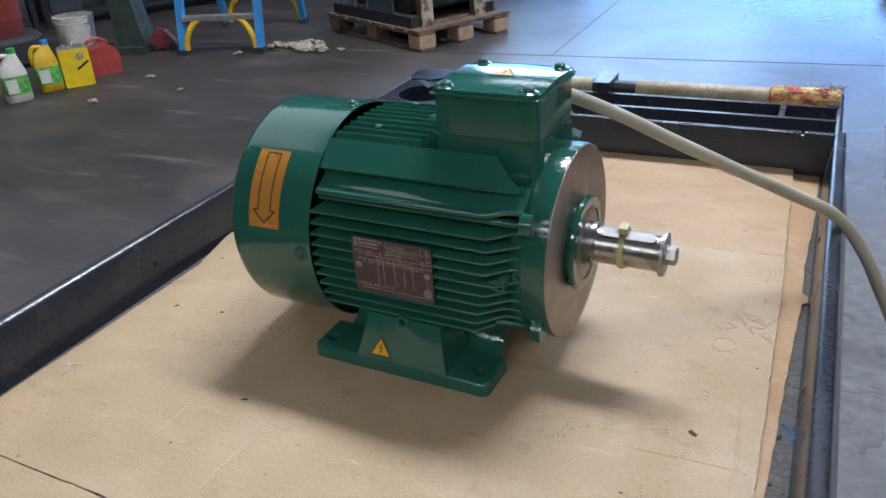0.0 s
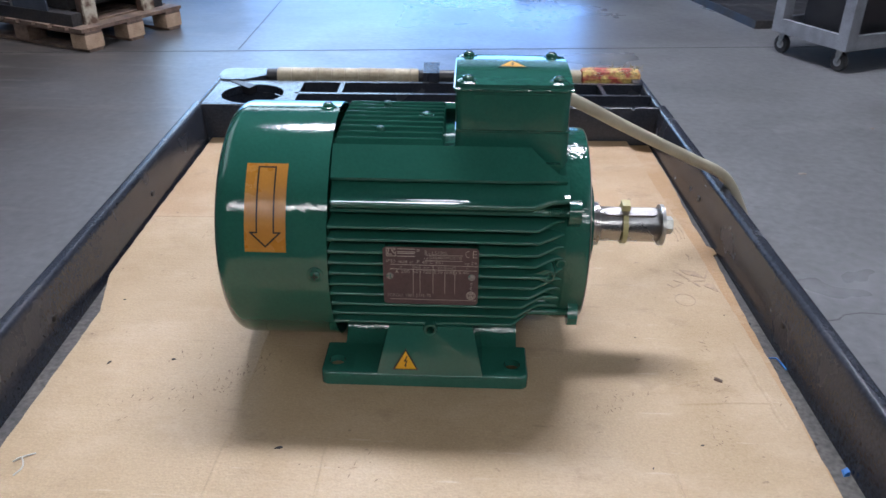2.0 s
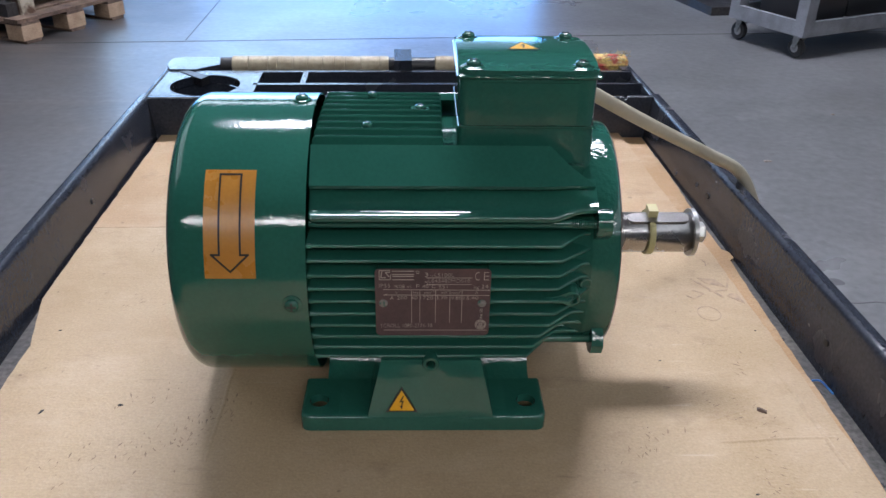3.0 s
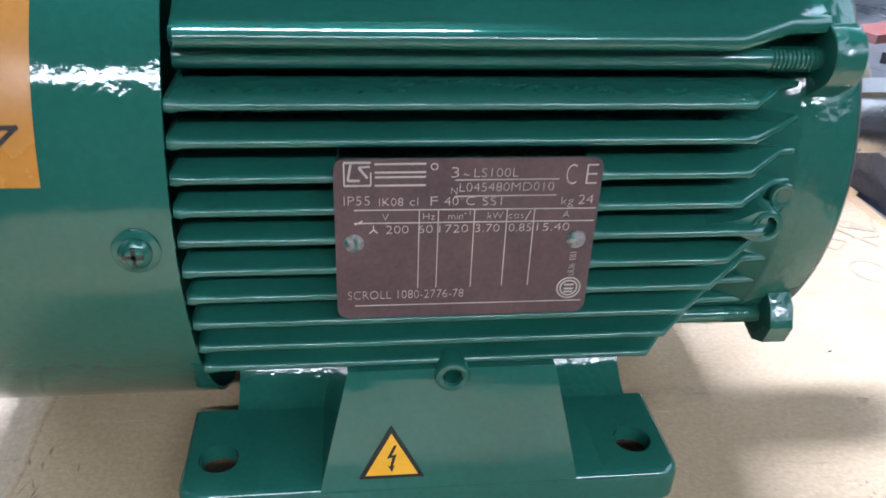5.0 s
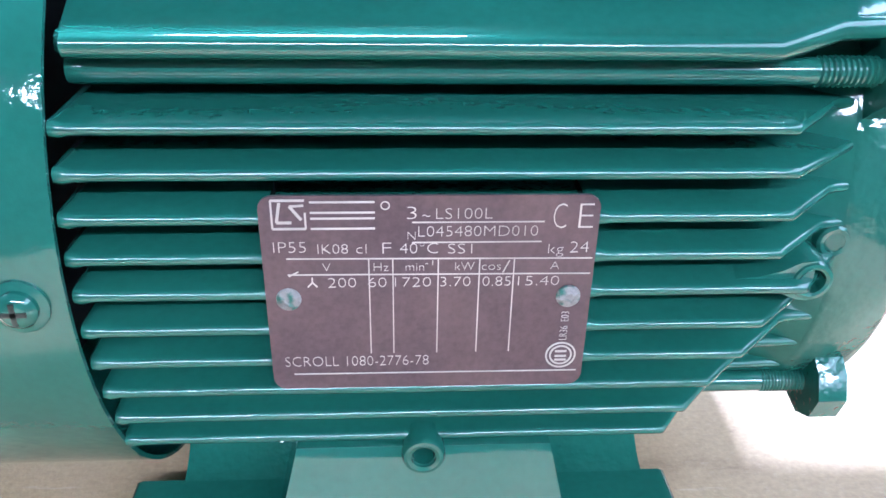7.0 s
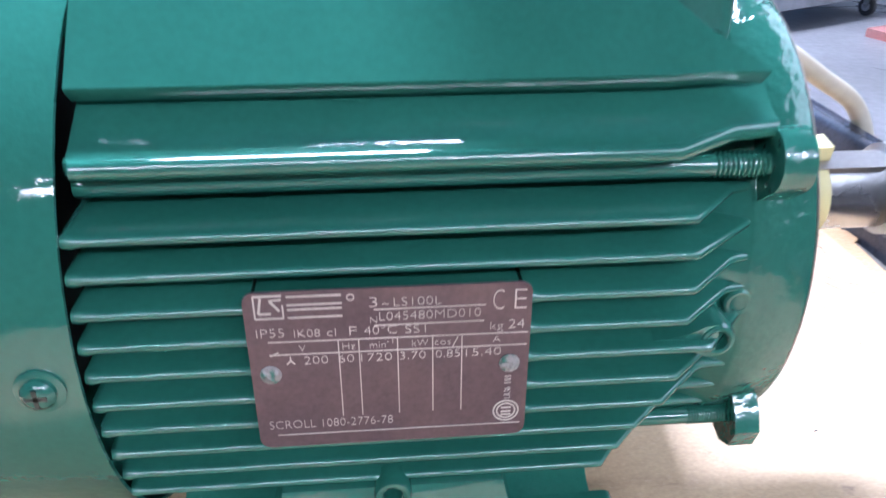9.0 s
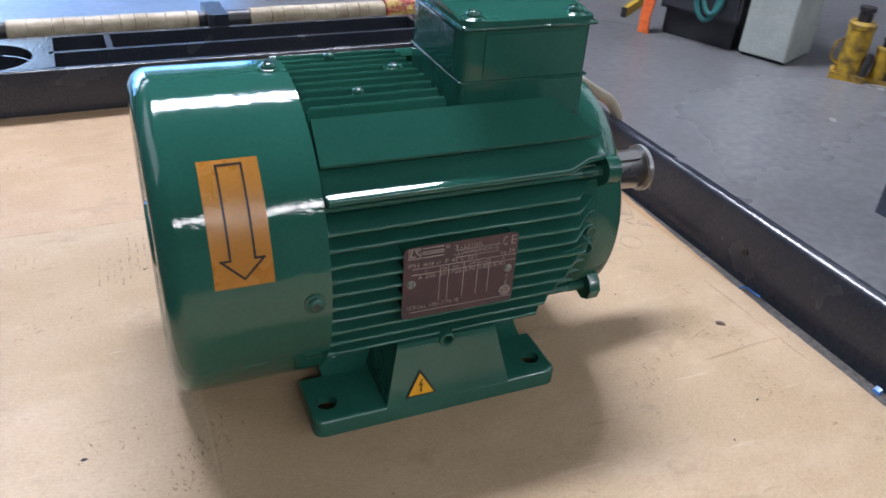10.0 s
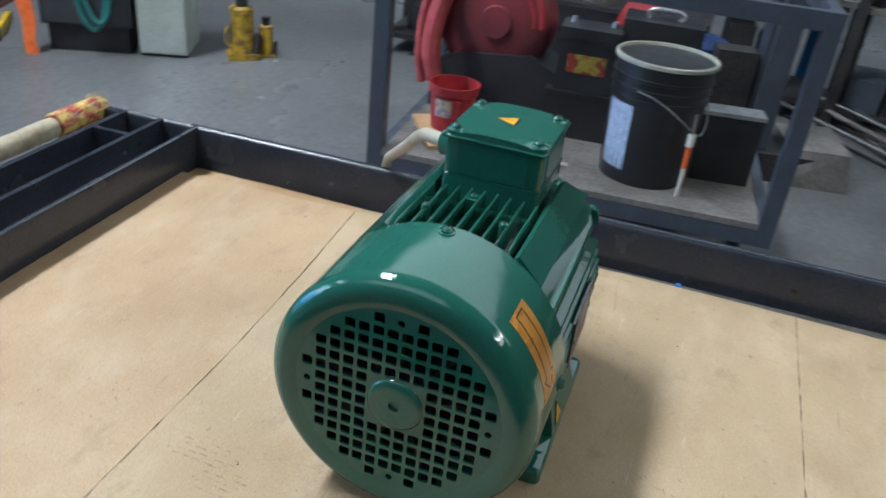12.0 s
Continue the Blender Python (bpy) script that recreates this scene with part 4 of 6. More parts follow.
    rule(4.4, 1.4, 3.6, 5.8, 0.6, "mark"); rule(3.6, 5.8, 6.6, 5.8, 0.6, "mark"); rule(6.4, 2.2, 8.6, 5.2, 0.6, "mark"); rule(6.4, 2.2, 9.2, 2.0, 0.5, "mark")
    for v in (1.3, 3.6, 4.9, 7.2):
        rule(10.4, v, 23.4, v, 0.42, "mark_bar")
    bm = B()
    for ra, rb in ((3.5, 3.1), (2.6, 2.2)):
        c = Vector(spot(64.3, 39.3))
        lathe(bm, c, (0, -1, 0), [(0, rb * 0.001), (0.00015, rb * 0.001), (0.00015, ra * 0.001), (0, ra * 0.001)], 36, close=False)
    part("approval_mark", bm, ETCH, plate)
    rule(63.0, 38.3, 65.6, 38.3, 0.5, "mark"); rule(63.0, 39.6, 65.6, 39.6, 0.5, "mark"); rule(63.0, 40.6, 65.6, 40.6, 0.5, "mark")
    bm = lathe(B(), spot(25.5, 2.1), (0, -1, 0), [(0, 0.00075), (0.00015, 0.00075), (0.00015, 0.00095), (0, 0.00095)], 24, close=False)
    part("mark_ring", bm, ETCH, plate)
    for u in (4.8, 64.6):
        part("rivet", lathe(B(), spot(u, 23.8), (0, -1, 0), [(0, 0.0027), (0.0005, 0.0026), (0.0009, 0.0020), (0.0011, 0.0006)], 20), RIVET, plate)
    return motor


build_motor()

# the supply cable, over the cart's edge
cable = thing("power_cable", "cream-grey sheathed power cable running from the motor over the cart's rim", "cable")
part("sheath", tube(B(), [(0.0505, 0.0500, 0.2070), (0.0640, 0.0690, 0.2040), (0.0910, 0.0830, 0.1925), (0.1270, 0.1030, 0.1725), (0.1720, 0.1280, 0.1440), (0.2180, 0.1540, 0.1155), (0.2660, 0.1810, 0.0865), (0.3070, 0.2030, 0.0600), (0.3360, 0.2200, 0.0180), (0.3600, 0.2340, -0.0330), (0.4100, 0.2560, -0.1400), (0.4900, 0.2750, -0.3200), (0.6200, 0.2900, -0.5800), (0.7600, 0.3000, -0.7600), (0.9500, 0.3300, FLOOR + 0.008), (1.2, 0.30, FLOOR + 0.006)], 0.0058, 14, 8), CABLE, cable)


# ---- the cart under the motor ----
RIM, DECK = 0.048, -0.0085
XL, XR, YN, YF, TURN = -0.324, 0.306, -0.620, 0.459, 1.8


def caster(parent, x, y, r=0.062, top=0.16, turn=0.0):
    """A swivel caster under a cart, in the cart's own heights above the floor."""
    c = part("caster", rbox(x - 0.04, x + 0.04, y - 0.04, y + 0.04, top - 0.008, top, 0.002), ZINC, parent)
    part("tyre", lathe(B(), (x - 0.016, y + 0.015, r), (1, 0, 0), [(0, r * 0.62), (0.001, r * 0.93), (0.006, r), (0.026, r), (0.031, r * 0.93), (0.032, r * 0.62)], 36), RUBBER, c)
    part("wheel_hub", lathe(B(), (x - 0.018, y + 0.015, r), (1, 0, 0), [(0, r * 0.25), (0.003, r * 0.6), (0.033, r * 0.6), (0.036, r * 0.25)], 28), SILVER, c)
    for sx in (-0.025, 0.021):
        fork = [(y - 0.018, top - 0.006), (y + 0.030, top - 0.006), (y + 0.026, r - 0.008), (y + 0.006, r - 0.008)]
        part("fork", bevel(prism(B(), fork, "x", x + sx, x + sx + 0.004), 0.001, 1), ZINC, c)
    return c


def build_cart():
    cart = thing("utility_cart", "black moulded utility cart with raised rim and tool tray", "utility cart", (0, 0, FLOOR), TURN)
    k = -FLOOR
    part("deck", box(B(), XL - 0.002, XR + 0.002, YN, YF + 0.030, DECK - 0.03 + k, DECK + k), DUSTY, cart)
    def wall(x0, x1, y0, y1, z0=-0.06, r=0.0030, top=RIM):
        return bevel(box(B(), x0, x1, y0, y1, z0 + k, top + k), r, 3)
    # long rims: a drafted inner face, a rounded top and an outer face that leans out
    def rim(x, d, y0, y1, w, out=0.016):
        pts = [(x - d * 0.007, DECK - 0.02), (x - d * 0.0006, RIM - 0.006)]
        pts += [(x + d * (0.0052 - 0.0052 * math.cos(t)), RIM - 0.0052 + 0.0052 * math.sin(t)) for t in (radians(15 + 15 * i) for i in range(6))]
        pts += [(x + d * (w - 0.0045 + 0.0045 * math.sin(t)), RIM - 0.0050 + 0.0045 * math.cos(t)) for t in (radians(15 * i) for i in range(7))]
        pts += [(x + d * (w + out * 0.4), DECK), (x + d * (w + out), -0.060)]
        return part("rim_wall", prism(B(), [(p, q + k) for p, q in pts], "y", y0, y1), CART, cart, sharp=50)
    rim(XL, -1, YN, YF + 0.014, 0.0145)
    rim(XR, 1, YN, YF + 0.014, 0.0145)
    rim(XL, -1, YF + 0.0135, 0.600, 0.0100, 0.010)
    rim(XR, 1, YF + 0.0135, 0.640, 0.0096, 0.010)
    part("rim_wall", wall(XL, XR, YN - 0.016, YN), CART, cart)
    # small round bolt holes along the rims, black discs standing in for their shade
    for y in (-0.30, -0.03, 0.23):
        for x, d in ((XL + 0.0035, 1), (XR - 0.0035, -1)):
            part("bolt_hole", lathe(B(), (x - d * 0.0018, y, 0.017 + k), (d, 0, 0), [(0, 0.0030), (0.0022, 0.0030)], 14), INK_AND_HOLES, cart)
    # tool tray
    tray = part("tray_floor", box(B(), XL, XR, YF, 0.600, -0.030 + k, -0.022 + k), CART, cart)
    def front(lift):
        top = RIM + lift + k
        return [(YF, top - 0.003), (YF + 0.0008, top - 0.0008), (YF + 0.0030, top), (YF + 0.0065, top), (YF + 0.0085, top - 0.001), (YF + 0.0092, top - 0.003), (YF + 0.0125, -0.030 + k), (YF + 0.0020, -0.030 + k)]
    part("tray_wall", prism(B(), front(0.0), "x", XL, 0.2700), CART, tray)
    part("tray_wall", prism(B(), front(-0.0030), "x", 0.2700, 0.2740), CART, tray)
    part("tray_wall", prism(B(), front(0.0004), "x", 0.2740, XR + 0.003), CART, tray)
    part("tray_wall", wall(-0.204, XR + 0.002, 0.512, 0.519), CART, tray)
    part("tray_wall", wall(-0.204, XR + 0.002, 0.568, 0.576), CART, tray)
    for x in (-0.2055, -0.1440, 0.2390):
        part("divider", wall(x, x + 0.007, 0.519 if x > -0.2 else YF + 0.009, 0.568), CART, tray)
    bm = holed(B(), XL - 0.001, -0.2050, YF + 0.0092, 0.5755, RIM - 0.012 + k, RIM - 0.0004 + k, -0.2640, 0.5120, 0.0440, 48)
    holder = part("cup_holder", bm, CART, tray)
    part("cup", lathe(B(), (-0.2640, 0.5120, RIM - 0.013 + k), (0, 0, -1), [(0, 0.0442), (0.055, 0.0410), (0.056, 0.0010)], 40, close=False), CART, holder)
    notch = [(-0.3110, 0.5720), (-0.3010, 0.5760), (-0.2670, 0.5500), (-0.2740, 0.5350)]
    part("cup_notch", prism(B(), notch, "z", RIM - 0.0100 + k, RIM + 0.0004 + k), INK_AND_HOLES, holder)
    # moulded corner and brackets that hold the push handle, which is wrapped in tape
    corner = [(XL - 0.0095, 0.5990), (XL - 0.0095, 0.6250), (XL - 0.004, 0.6340), (XL + 0.006, 0.6380), (-0.2640, 0.6360), (-0.2560, 0.6200), (-0.2620, 0.6000), (-0.2900, 0.5765), (XL, 0.5765)]
    part("handle_corner", bevel(prism(B(), corner, "z", RIM - 0.050 + k, RIM + 0.0015 + k), 0.002, 3), CART, cart)
    for x0, x1, top in ((-0.0210, 0.0030, 0.014), (0.2960, XR + 0.003, 0.001)):
        part("handle_bracket", bevel(box(B(), x0, x1, 0.574, 0.634, RIM - 0.040 + k, RIM + top + k), 0.006, 3), CART, cart)
    hz, hy = RIM - 0.0035 + k, 0.6120
    rails = part("handle", rod(B(), (-0.262, hy, hz), (0.302, hy, hz), 0.0115, 28), BLACK, cart)
    rnd = random.Random(5)
    for x0, x1 in ((-0.246, -0.030), (0.036, 0.2235)):
        prof, x = [(0, 0.0115)], 0.0
        while x < x1 - x0 - 0.004:
            step = min(rnd.uniform(0.012, 0.028), x1 - x0 - x)
            prof += [(x + 0.0002, 0.0122), (x + 0.0010, 0.0132 + rnd.uniform(0, 0.0006)), (x + step, 0.0129 + rnd.uniform(0, 0.0005))]
            x += step
        prof += [(x + 0.001, 0.0120)]
        part("tape_wrap", lathe(B(), (x0, hy, hz), (1, 0, 0), prof, 28), TAPE, rails, "cream wrapped tape on the push handle", sharp=20)
    bm = lathe(B(), (0.222, hy, hz), (1, 0, 0), [(0, 0.0150), (0.002, 0.0162), (0.022, 0.0168), (0.045, 0.0166), (0.068, 0.0170), (0.086, 0.0163), (0.089, 0.0130)], 24)
    for v in bm.verts:
        v.co += Vector((rnd.uniform(-1, 1), rnd.uniform(-1, 1), rnd.uniform(-1, 1))) * 0.0012
    tag = part("torn_label", bm, RAGGED, rails, "frayed red and yellow torn label", sharp=15)
    bm = B()
    for i in range(80):
        x = 0.312 - 0.075 * rnd.random() ** 2
        a = rnd.uniform(-0.4, 2.6)
        d = Vector((rnd.uniform(-1.6, 2.2), math.cos(a), math.sin(a) * 0.7)).normalized()
        o = Vector((x, hy, hz)) + Vector((0, math.cos(a), math.sin(a))) * 0.0165
        s = d.orthogonal().normalized() * 0.0006
        e = d * rnd.uniform(0.003, 0.011)
        q = Vector((rnd.uniform(-1, 1), rnd.uniform(-1, 1), rnd.uniform(-1, 1))) * 0.003
        loft(bm, [[o - s, o + s, o + d.cross(s)], [o + e * 0.5 + q - s, o + e * 0.5 + q + s, o + e * 0.5 + q + d.cross(s)], [o + e - s * 0.3, o + e + s * 0.3, o + e + d.cross(s) * 0.3]])
    part("frayed_threads", bm, TAPE, tag)
    # legs, lower shelf and casters
    part("lower_shelf", rbox(XL, XR, YN + 0.02, YF, 0.20, 0.235, 0.006), CART, cart)
    for x in (XL + 0.005, XR - 0.045):
        for y in (YN + 0.03, YF - 0.06):
            part("leg", rbox(x, x + 0.04, y, y + 0.05, 0.16, DECK - 0.028 + k, 0.006), CART, cart)
            caster(cart, x + 0.02, y + 0.025, 0.062, 0.16)


build_cart()


# ---- cardboard on the deck ----
FLUTED = mat("fluted_cardboard_core", (0.20, 0.125, 0.065), (0.10, 0.06, 0.032), 240, (0.7, 0.9), bump=0.5, fine=700, contrast=0.4, ramp=(0.42, 0.58))
def sheet(name, outline, z0, z1, parent, seed, jag=0.0006, material=CARDBOARD):
    """A board with slightly torn edges."""
    rnd = random.Random(seed)
    pts = []
    for (xa, ya), (xb, yb) in zip(outline, outline[1:] + outline[:1]):
        n = max(2, int(math.hypot(xb - xa, yb - ya) / 0.010))
        for i in range(n):
            t = i / n
            w = jag * min(1.0, 3 * min(t, 1 - t) + 0.3)
            pts.append((xa + (xb - xa) * t + rnd.uniform(-w, w), ya + (yb - ya) * t + rnd.uniform(-w, w)))
    bm = B()
    a = [bm.verts.new((*p, z0)) for p in pts]
    b = [bm.verts.new((*p, z1)) for p in pts]
    for i in range(len(pts)):
        j = (i + 1) % len(pts)
        bm.faces.new((a[i], a[j], b[j], b[i]))
    bm.faces.new(b)
    bm.faces.new(a[::-1])
    ob = part(name, bm, material, parent, sharp=20)
    # the fluted core shows as a darker band between the two liners
    spin = 1 if sum(p[0] * q[1] - q[0] * p[1] for p, q in zip(pts, pts[1:] + pts[:1])) > 0 else -1
    bm = B()
    core = []
    for i, p in enumerate(pts):
        d = Vector((pts[(i + 1) % len(pts)][0] - pts[i - 1][0], pts[(i + 1) % len(pts)][1] - pts[i - 1][1])).normalized()
        q = (p[0] + spin * d.y * 0.00025, p[1] - spin * d.x * 0.00025)
        core.append([bm.verts.new((*q, z0 + (z1 - z0) * k)) for k in (0.16, 0.86)])
    for i in range(len(pts)):
        j = (i + 1) % len(pts)
        bm.faces.new((core[i][0], core[j][0], core[j][1], core[i][1]))
    part("fluted_edge", bm, FLUTED, ob)
    return ob


under = thing("cardboard_sheet", "brown corrugated cardboard sheet lying on the cart's deck, its edge showing", "cardboard", (0, 0, 0))
sheet("board", [(-0.300, -0.600), (0.2925, -0.600), (0.2930, -0.285), (0.2880, -0.290), (0.2905, -0.100), (0.2900, 0.050), (0.2908, 0.145), (0.2960, 0.150), (0.2950, 0.160), (0.2895, 0.166), (0.2868, 0.215), (0.2878, 0.317), (0.2838, 0.4660), (0.2400, 0.4660), (0.2400, 0.430), (-0.300, 0.430)], DECK, -0.0056, under, 3, 0.0006, CARDBOARD_RAW)
board = thing("cardboard_sheet", "flattened brown cardboard box with creases and scuffs under the motor", "cardboard", (0, 0, 0))
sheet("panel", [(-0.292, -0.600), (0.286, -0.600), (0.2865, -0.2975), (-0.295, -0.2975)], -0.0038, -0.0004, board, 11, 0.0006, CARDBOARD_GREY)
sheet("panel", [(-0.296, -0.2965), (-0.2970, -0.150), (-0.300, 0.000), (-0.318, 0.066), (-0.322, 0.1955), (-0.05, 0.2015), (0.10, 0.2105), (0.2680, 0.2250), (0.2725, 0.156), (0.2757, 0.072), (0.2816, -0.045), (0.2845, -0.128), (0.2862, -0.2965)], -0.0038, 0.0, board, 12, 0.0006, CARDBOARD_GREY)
sheet("panel", [(-0.3225, 0.1965), (-0.3245, 0.300), (-0.3280, 0.4490), (0.2530, 0.4672), (0.2570, 0.4230), (0.2620, 0.312), (0.2675, 0.2260), (0.10, 0.2115), (-0.05, 0.2025)], -0.0038, -0.0002, board, 13)
crease = thing("printed_mark", "faded grey printed marks on the cardboard near the cart's rim", "printed mark", (0, 0, 0.0006))
FADED = mat("faded_print", (0.27, 0.19, 0.125), (0.39, 0.275, 0.17), 130, (0.6, 0.8), bump=0.0, contrast=0.2)
rnd = random.Random(8)
def stroke(parent, pts, w):
    """A thin printed line through points on the cardboard."""
    for (xa, ya), (xb, yb) in zip(pts, pts[1:]):
        d = Vector((xb - xa, yb - ya)).normalized() * w / 2
        ring = [(xa + d.y, ya - d.x), (xb + d.y, yb - d.x), (xb - d.y, yb + d.x), (xa - d.y, ya + d.x)]
        part("mark_bar", loft(B(), [[(*p, -0.0006) for p in ring], [(*p, -0.0003) for p in ring]]), FADED, parent)


def patch(parent, pts):
    part("mark_bar", loft(B(), [[(*p, -0.0006) for p in pts], [(*p, -0.0003) for p in pts]]), FADED, parent)


patch(crease, [(0.2451, 0.1024), (0.2606, 0.0996), (0.2665, 0.0860), (0.2500, 0.0930)])
patch(crease, [(0.2620, 0.0720), (0.2740, 0.0600), (0.2722, 0.0760), (0.2665, 0.0765)])
stroke(crease, [(0.2394, 0.1002), (0.2500, 0.0840), (0.2585, 0.0700)], 0.0022)
stroke(crease, [(0.2490, 0.0800), (0.2649, 0.0815), (0.2728, 0.1010)], 0.0018)
stroke(crease, [(0.2272, 0.0726), (0.2327, 0.0675), (0.2435, 0.0761), (0.2346, 0.0811)], 0.0014)
stroke(crease, [(0.2383 + 0.0095 * math.cos(a), 0.0450 + 0.0105 * math.sin(a)) for a in (radians(24 * i) for i in range(16))], 0.0008)
for x, y0, y1 in ((0.2580, 0.165, 0.192), (0.2665, 0.172, 0.200), (0.2625, 0.170, 0.196), (0.2600, 0.124, 0.136)):
    stroke(crease, [(x, y0), (x + 0.0012, (y0 + y1) / 2), (x - 0.0008, y1)], 0.0011)


def ridge(parent, pts, w, h, material):
    """A pressed fold line, standing a little proud of the board."""
    rings = []
    for i, (x, y) in enumerate(pts):
        d = Vector((pts[min(i + 1, len(pts) - 1)][0] - pts[max(i - 1, 0)][0], pts[min(i + 1, len(pts) - 1)][1] - pts[max(i - 1, 0)][1])).normalized()
        k = 0.25 if i in (0, len(pts) - 1) else 1.0
        rings.append([(x - d.y * w * u, y + d.x * w * u, -0.0006 + (0.0006 + h) * v * k) for u, v in ((-0.5, 0.0), (-0.2, 0.85), (0.0, 1.0), (0.2, 0.85), (0.5, 0.0))])
    part("fold_line", loft(B(), rings), material, parent)


fold = random.Random(19)
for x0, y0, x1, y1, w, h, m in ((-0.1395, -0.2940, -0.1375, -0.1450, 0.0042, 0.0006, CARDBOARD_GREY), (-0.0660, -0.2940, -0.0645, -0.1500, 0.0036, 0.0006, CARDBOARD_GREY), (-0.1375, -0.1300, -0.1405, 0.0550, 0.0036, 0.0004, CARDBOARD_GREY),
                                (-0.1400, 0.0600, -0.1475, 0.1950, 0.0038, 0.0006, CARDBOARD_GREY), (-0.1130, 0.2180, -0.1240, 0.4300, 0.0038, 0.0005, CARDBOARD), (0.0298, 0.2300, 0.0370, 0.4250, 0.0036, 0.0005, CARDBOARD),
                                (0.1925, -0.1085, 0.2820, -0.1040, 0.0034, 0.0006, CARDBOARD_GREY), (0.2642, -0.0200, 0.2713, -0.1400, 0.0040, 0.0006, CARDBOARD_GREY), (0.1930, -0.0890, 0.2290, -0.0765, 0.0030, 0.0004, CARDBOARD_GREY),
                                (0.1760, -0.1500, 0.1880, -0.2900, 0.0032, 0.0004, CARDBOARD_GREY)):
    n = max(4, int(math.hypot(x1 - x0, y1 - y0) / 0.012))
    ridge(board, [(x0 + (x1 - x0) * i / n + fold.uniform(-0.0007, 0.0007), y0 + (y1 - y0) * i / n + fold.uniform(-0.0007, 0.0007)) for i in range(n + 1)], w * 1.3, h + 0.0002, m)

scuff = thing("scuff_mark", "faint grey tread scuffs pressed into the cardboard beside the motor", "scuff mark", (0, 0, 0.0006))
FAINT = mat("faint_rubber_scuff", (0.235, 0.170, 0.115), (0.36, 0.255, 0.155), 170, (0.8, 0.95), bump=0.0, contrast=0.2, ramp=(0.35, 0.6))
rnd = random.Random(77)


def scuffs(x0, x1, step, y0, y1, w):
    """Parallel broken strokes, as a tyre tread leaves them."""
    x = x0
    while x < x1:
        y = y1 + rnd.uniform(-0.006, 0.004)
        while y > y0:
            e = y - rnd.uniform(0.004, 0.011)
            m = x + rnd.uniform(-0.0005, 0.0005)
            v = w * rnd.uniform(0.6, 1.2) / 2
            ring = [(m - v * 0.6, y), (m + v * 0.8, y - 0.0006), (m + v, (y + e) / 2), (m + v * 0.5, e), (m - v, e + 0.0008), (m - v * 0.8, (y + e) / 2)]
            part("tread_streak", loft(B(), [[(*q, -0.0006) for q in ring], [(*q, -0.0004) for q in ring]]), FAINT, scuff)
            y = e - rnd.uniform(0.001, 0.006)
        x += step * rnd.uniform(0.85, 1.15)


scuffs(-0.1690, -0.1480, 0.0053, 0.122, 0.170, 0.0016)
scuffs(-0.1925, -0.1700, 0.0056, 0.112, 0.138, 0.0016)
scuffs(-0.2500, -0.2350, 0.0062, 0.147, 0.161, 0.0014)

SMEAR = mat("dark_dirt_smear", (0.20, 0.135, 0.085), (0.31, 0.215, 0.13), 190, (0.7, 0.9), bump=0.0, contrast=0.3)
rnd = random.Random(31)
bm = B()
for cx, cy, n, spread, turn in ((0.150, -0.112, 26, 0.016, 0.7), (0.212, -0.069, 12, 0.012, -0.4), (0.221, -0.141, 18, 0.014, 1.4), (0.245, -0.100, 14, 0.018, -0.5), (-0.150, -0.093, 40, 0.020, 0.7), (-0.205, -0.120, 24, 0.024, 0.6), (-0.165, -0.105, 24, 0.022, 0.9), (-0.040, 0.322, 16, 0.012, 0.7), (0.104, 0.226, 16, 0.010, 2.4), (-0.190, -0.060, 14, 0.016, 0.4),
                                (-0.060, -0.185, 10, 0.020, 0.1), (0.235, -0.030, 12, 0.015, 1.2), (-0.240, 0.060, 14, 0.020, 0.2), (-0.130, 0.250, 10, 0.025, 0.3), (-0.255, 0.330, 12, 0.020, 0.9), (0.060, -0.260, 10, 0.030, 0.0)):
    for i in range(n):
        u, v = rnd.gauss(0, spread), rnd.gauss(0, spread * 0.35)
        x, y = cx + u * math.cos(turn) - v * math.sin(turn), cy + u * math.sin(turn) + v * math.cos(turn)
        a, l, w = turn + rnd.gauss(0.9, 0.35), rnd.uniform(0.0008, 0.0034), rnd.uniform(0.00025, 0.0006)
        p, q = Vector((math.cos(a), math.sin(a), 0)) * l, Vector((-math.sin(a), math.cos(a), 0)) * w
        o = Vector((x, y, 0.00025))
        bm.faces.new([bm.verts.new(t) for t in (o - p, o - q, o + p * 1.1, o + q * 1.3)])
tagged(part("dirt_smears", bm, SMEAR), "dark dotted dirt smears rubbed into the cardboard", "dirt", kind="stuff")


def chip(at, size, turn, material, name, label, category, seed):
    rnd = random.Random(seed)
    bm = B()
    n = 9
    ring = [(math.cos(2 * math.pi * i / n) * size * rnd.uniform(0.5, 1.2), math.sin(2 * math.pi * i / n) * size * rnd.uniform(0.25, 0.5)) for i in range(n)]
    loft(bm, [[(x, y, 0) for x, y in ring], [(x * 0.9, y * 0.9, size * 0.15) for x, y in ring], [(x * 0.4, y * 0.4, size * rnd.uniform(0.25, 0.4)) for x, y in ring]])
    ob = part(name, bm, material, None)
    ob.matrix_basis = pose(*at, 0, 0, turn)
    tagged(ob, label, category, "litter on the cardboard")


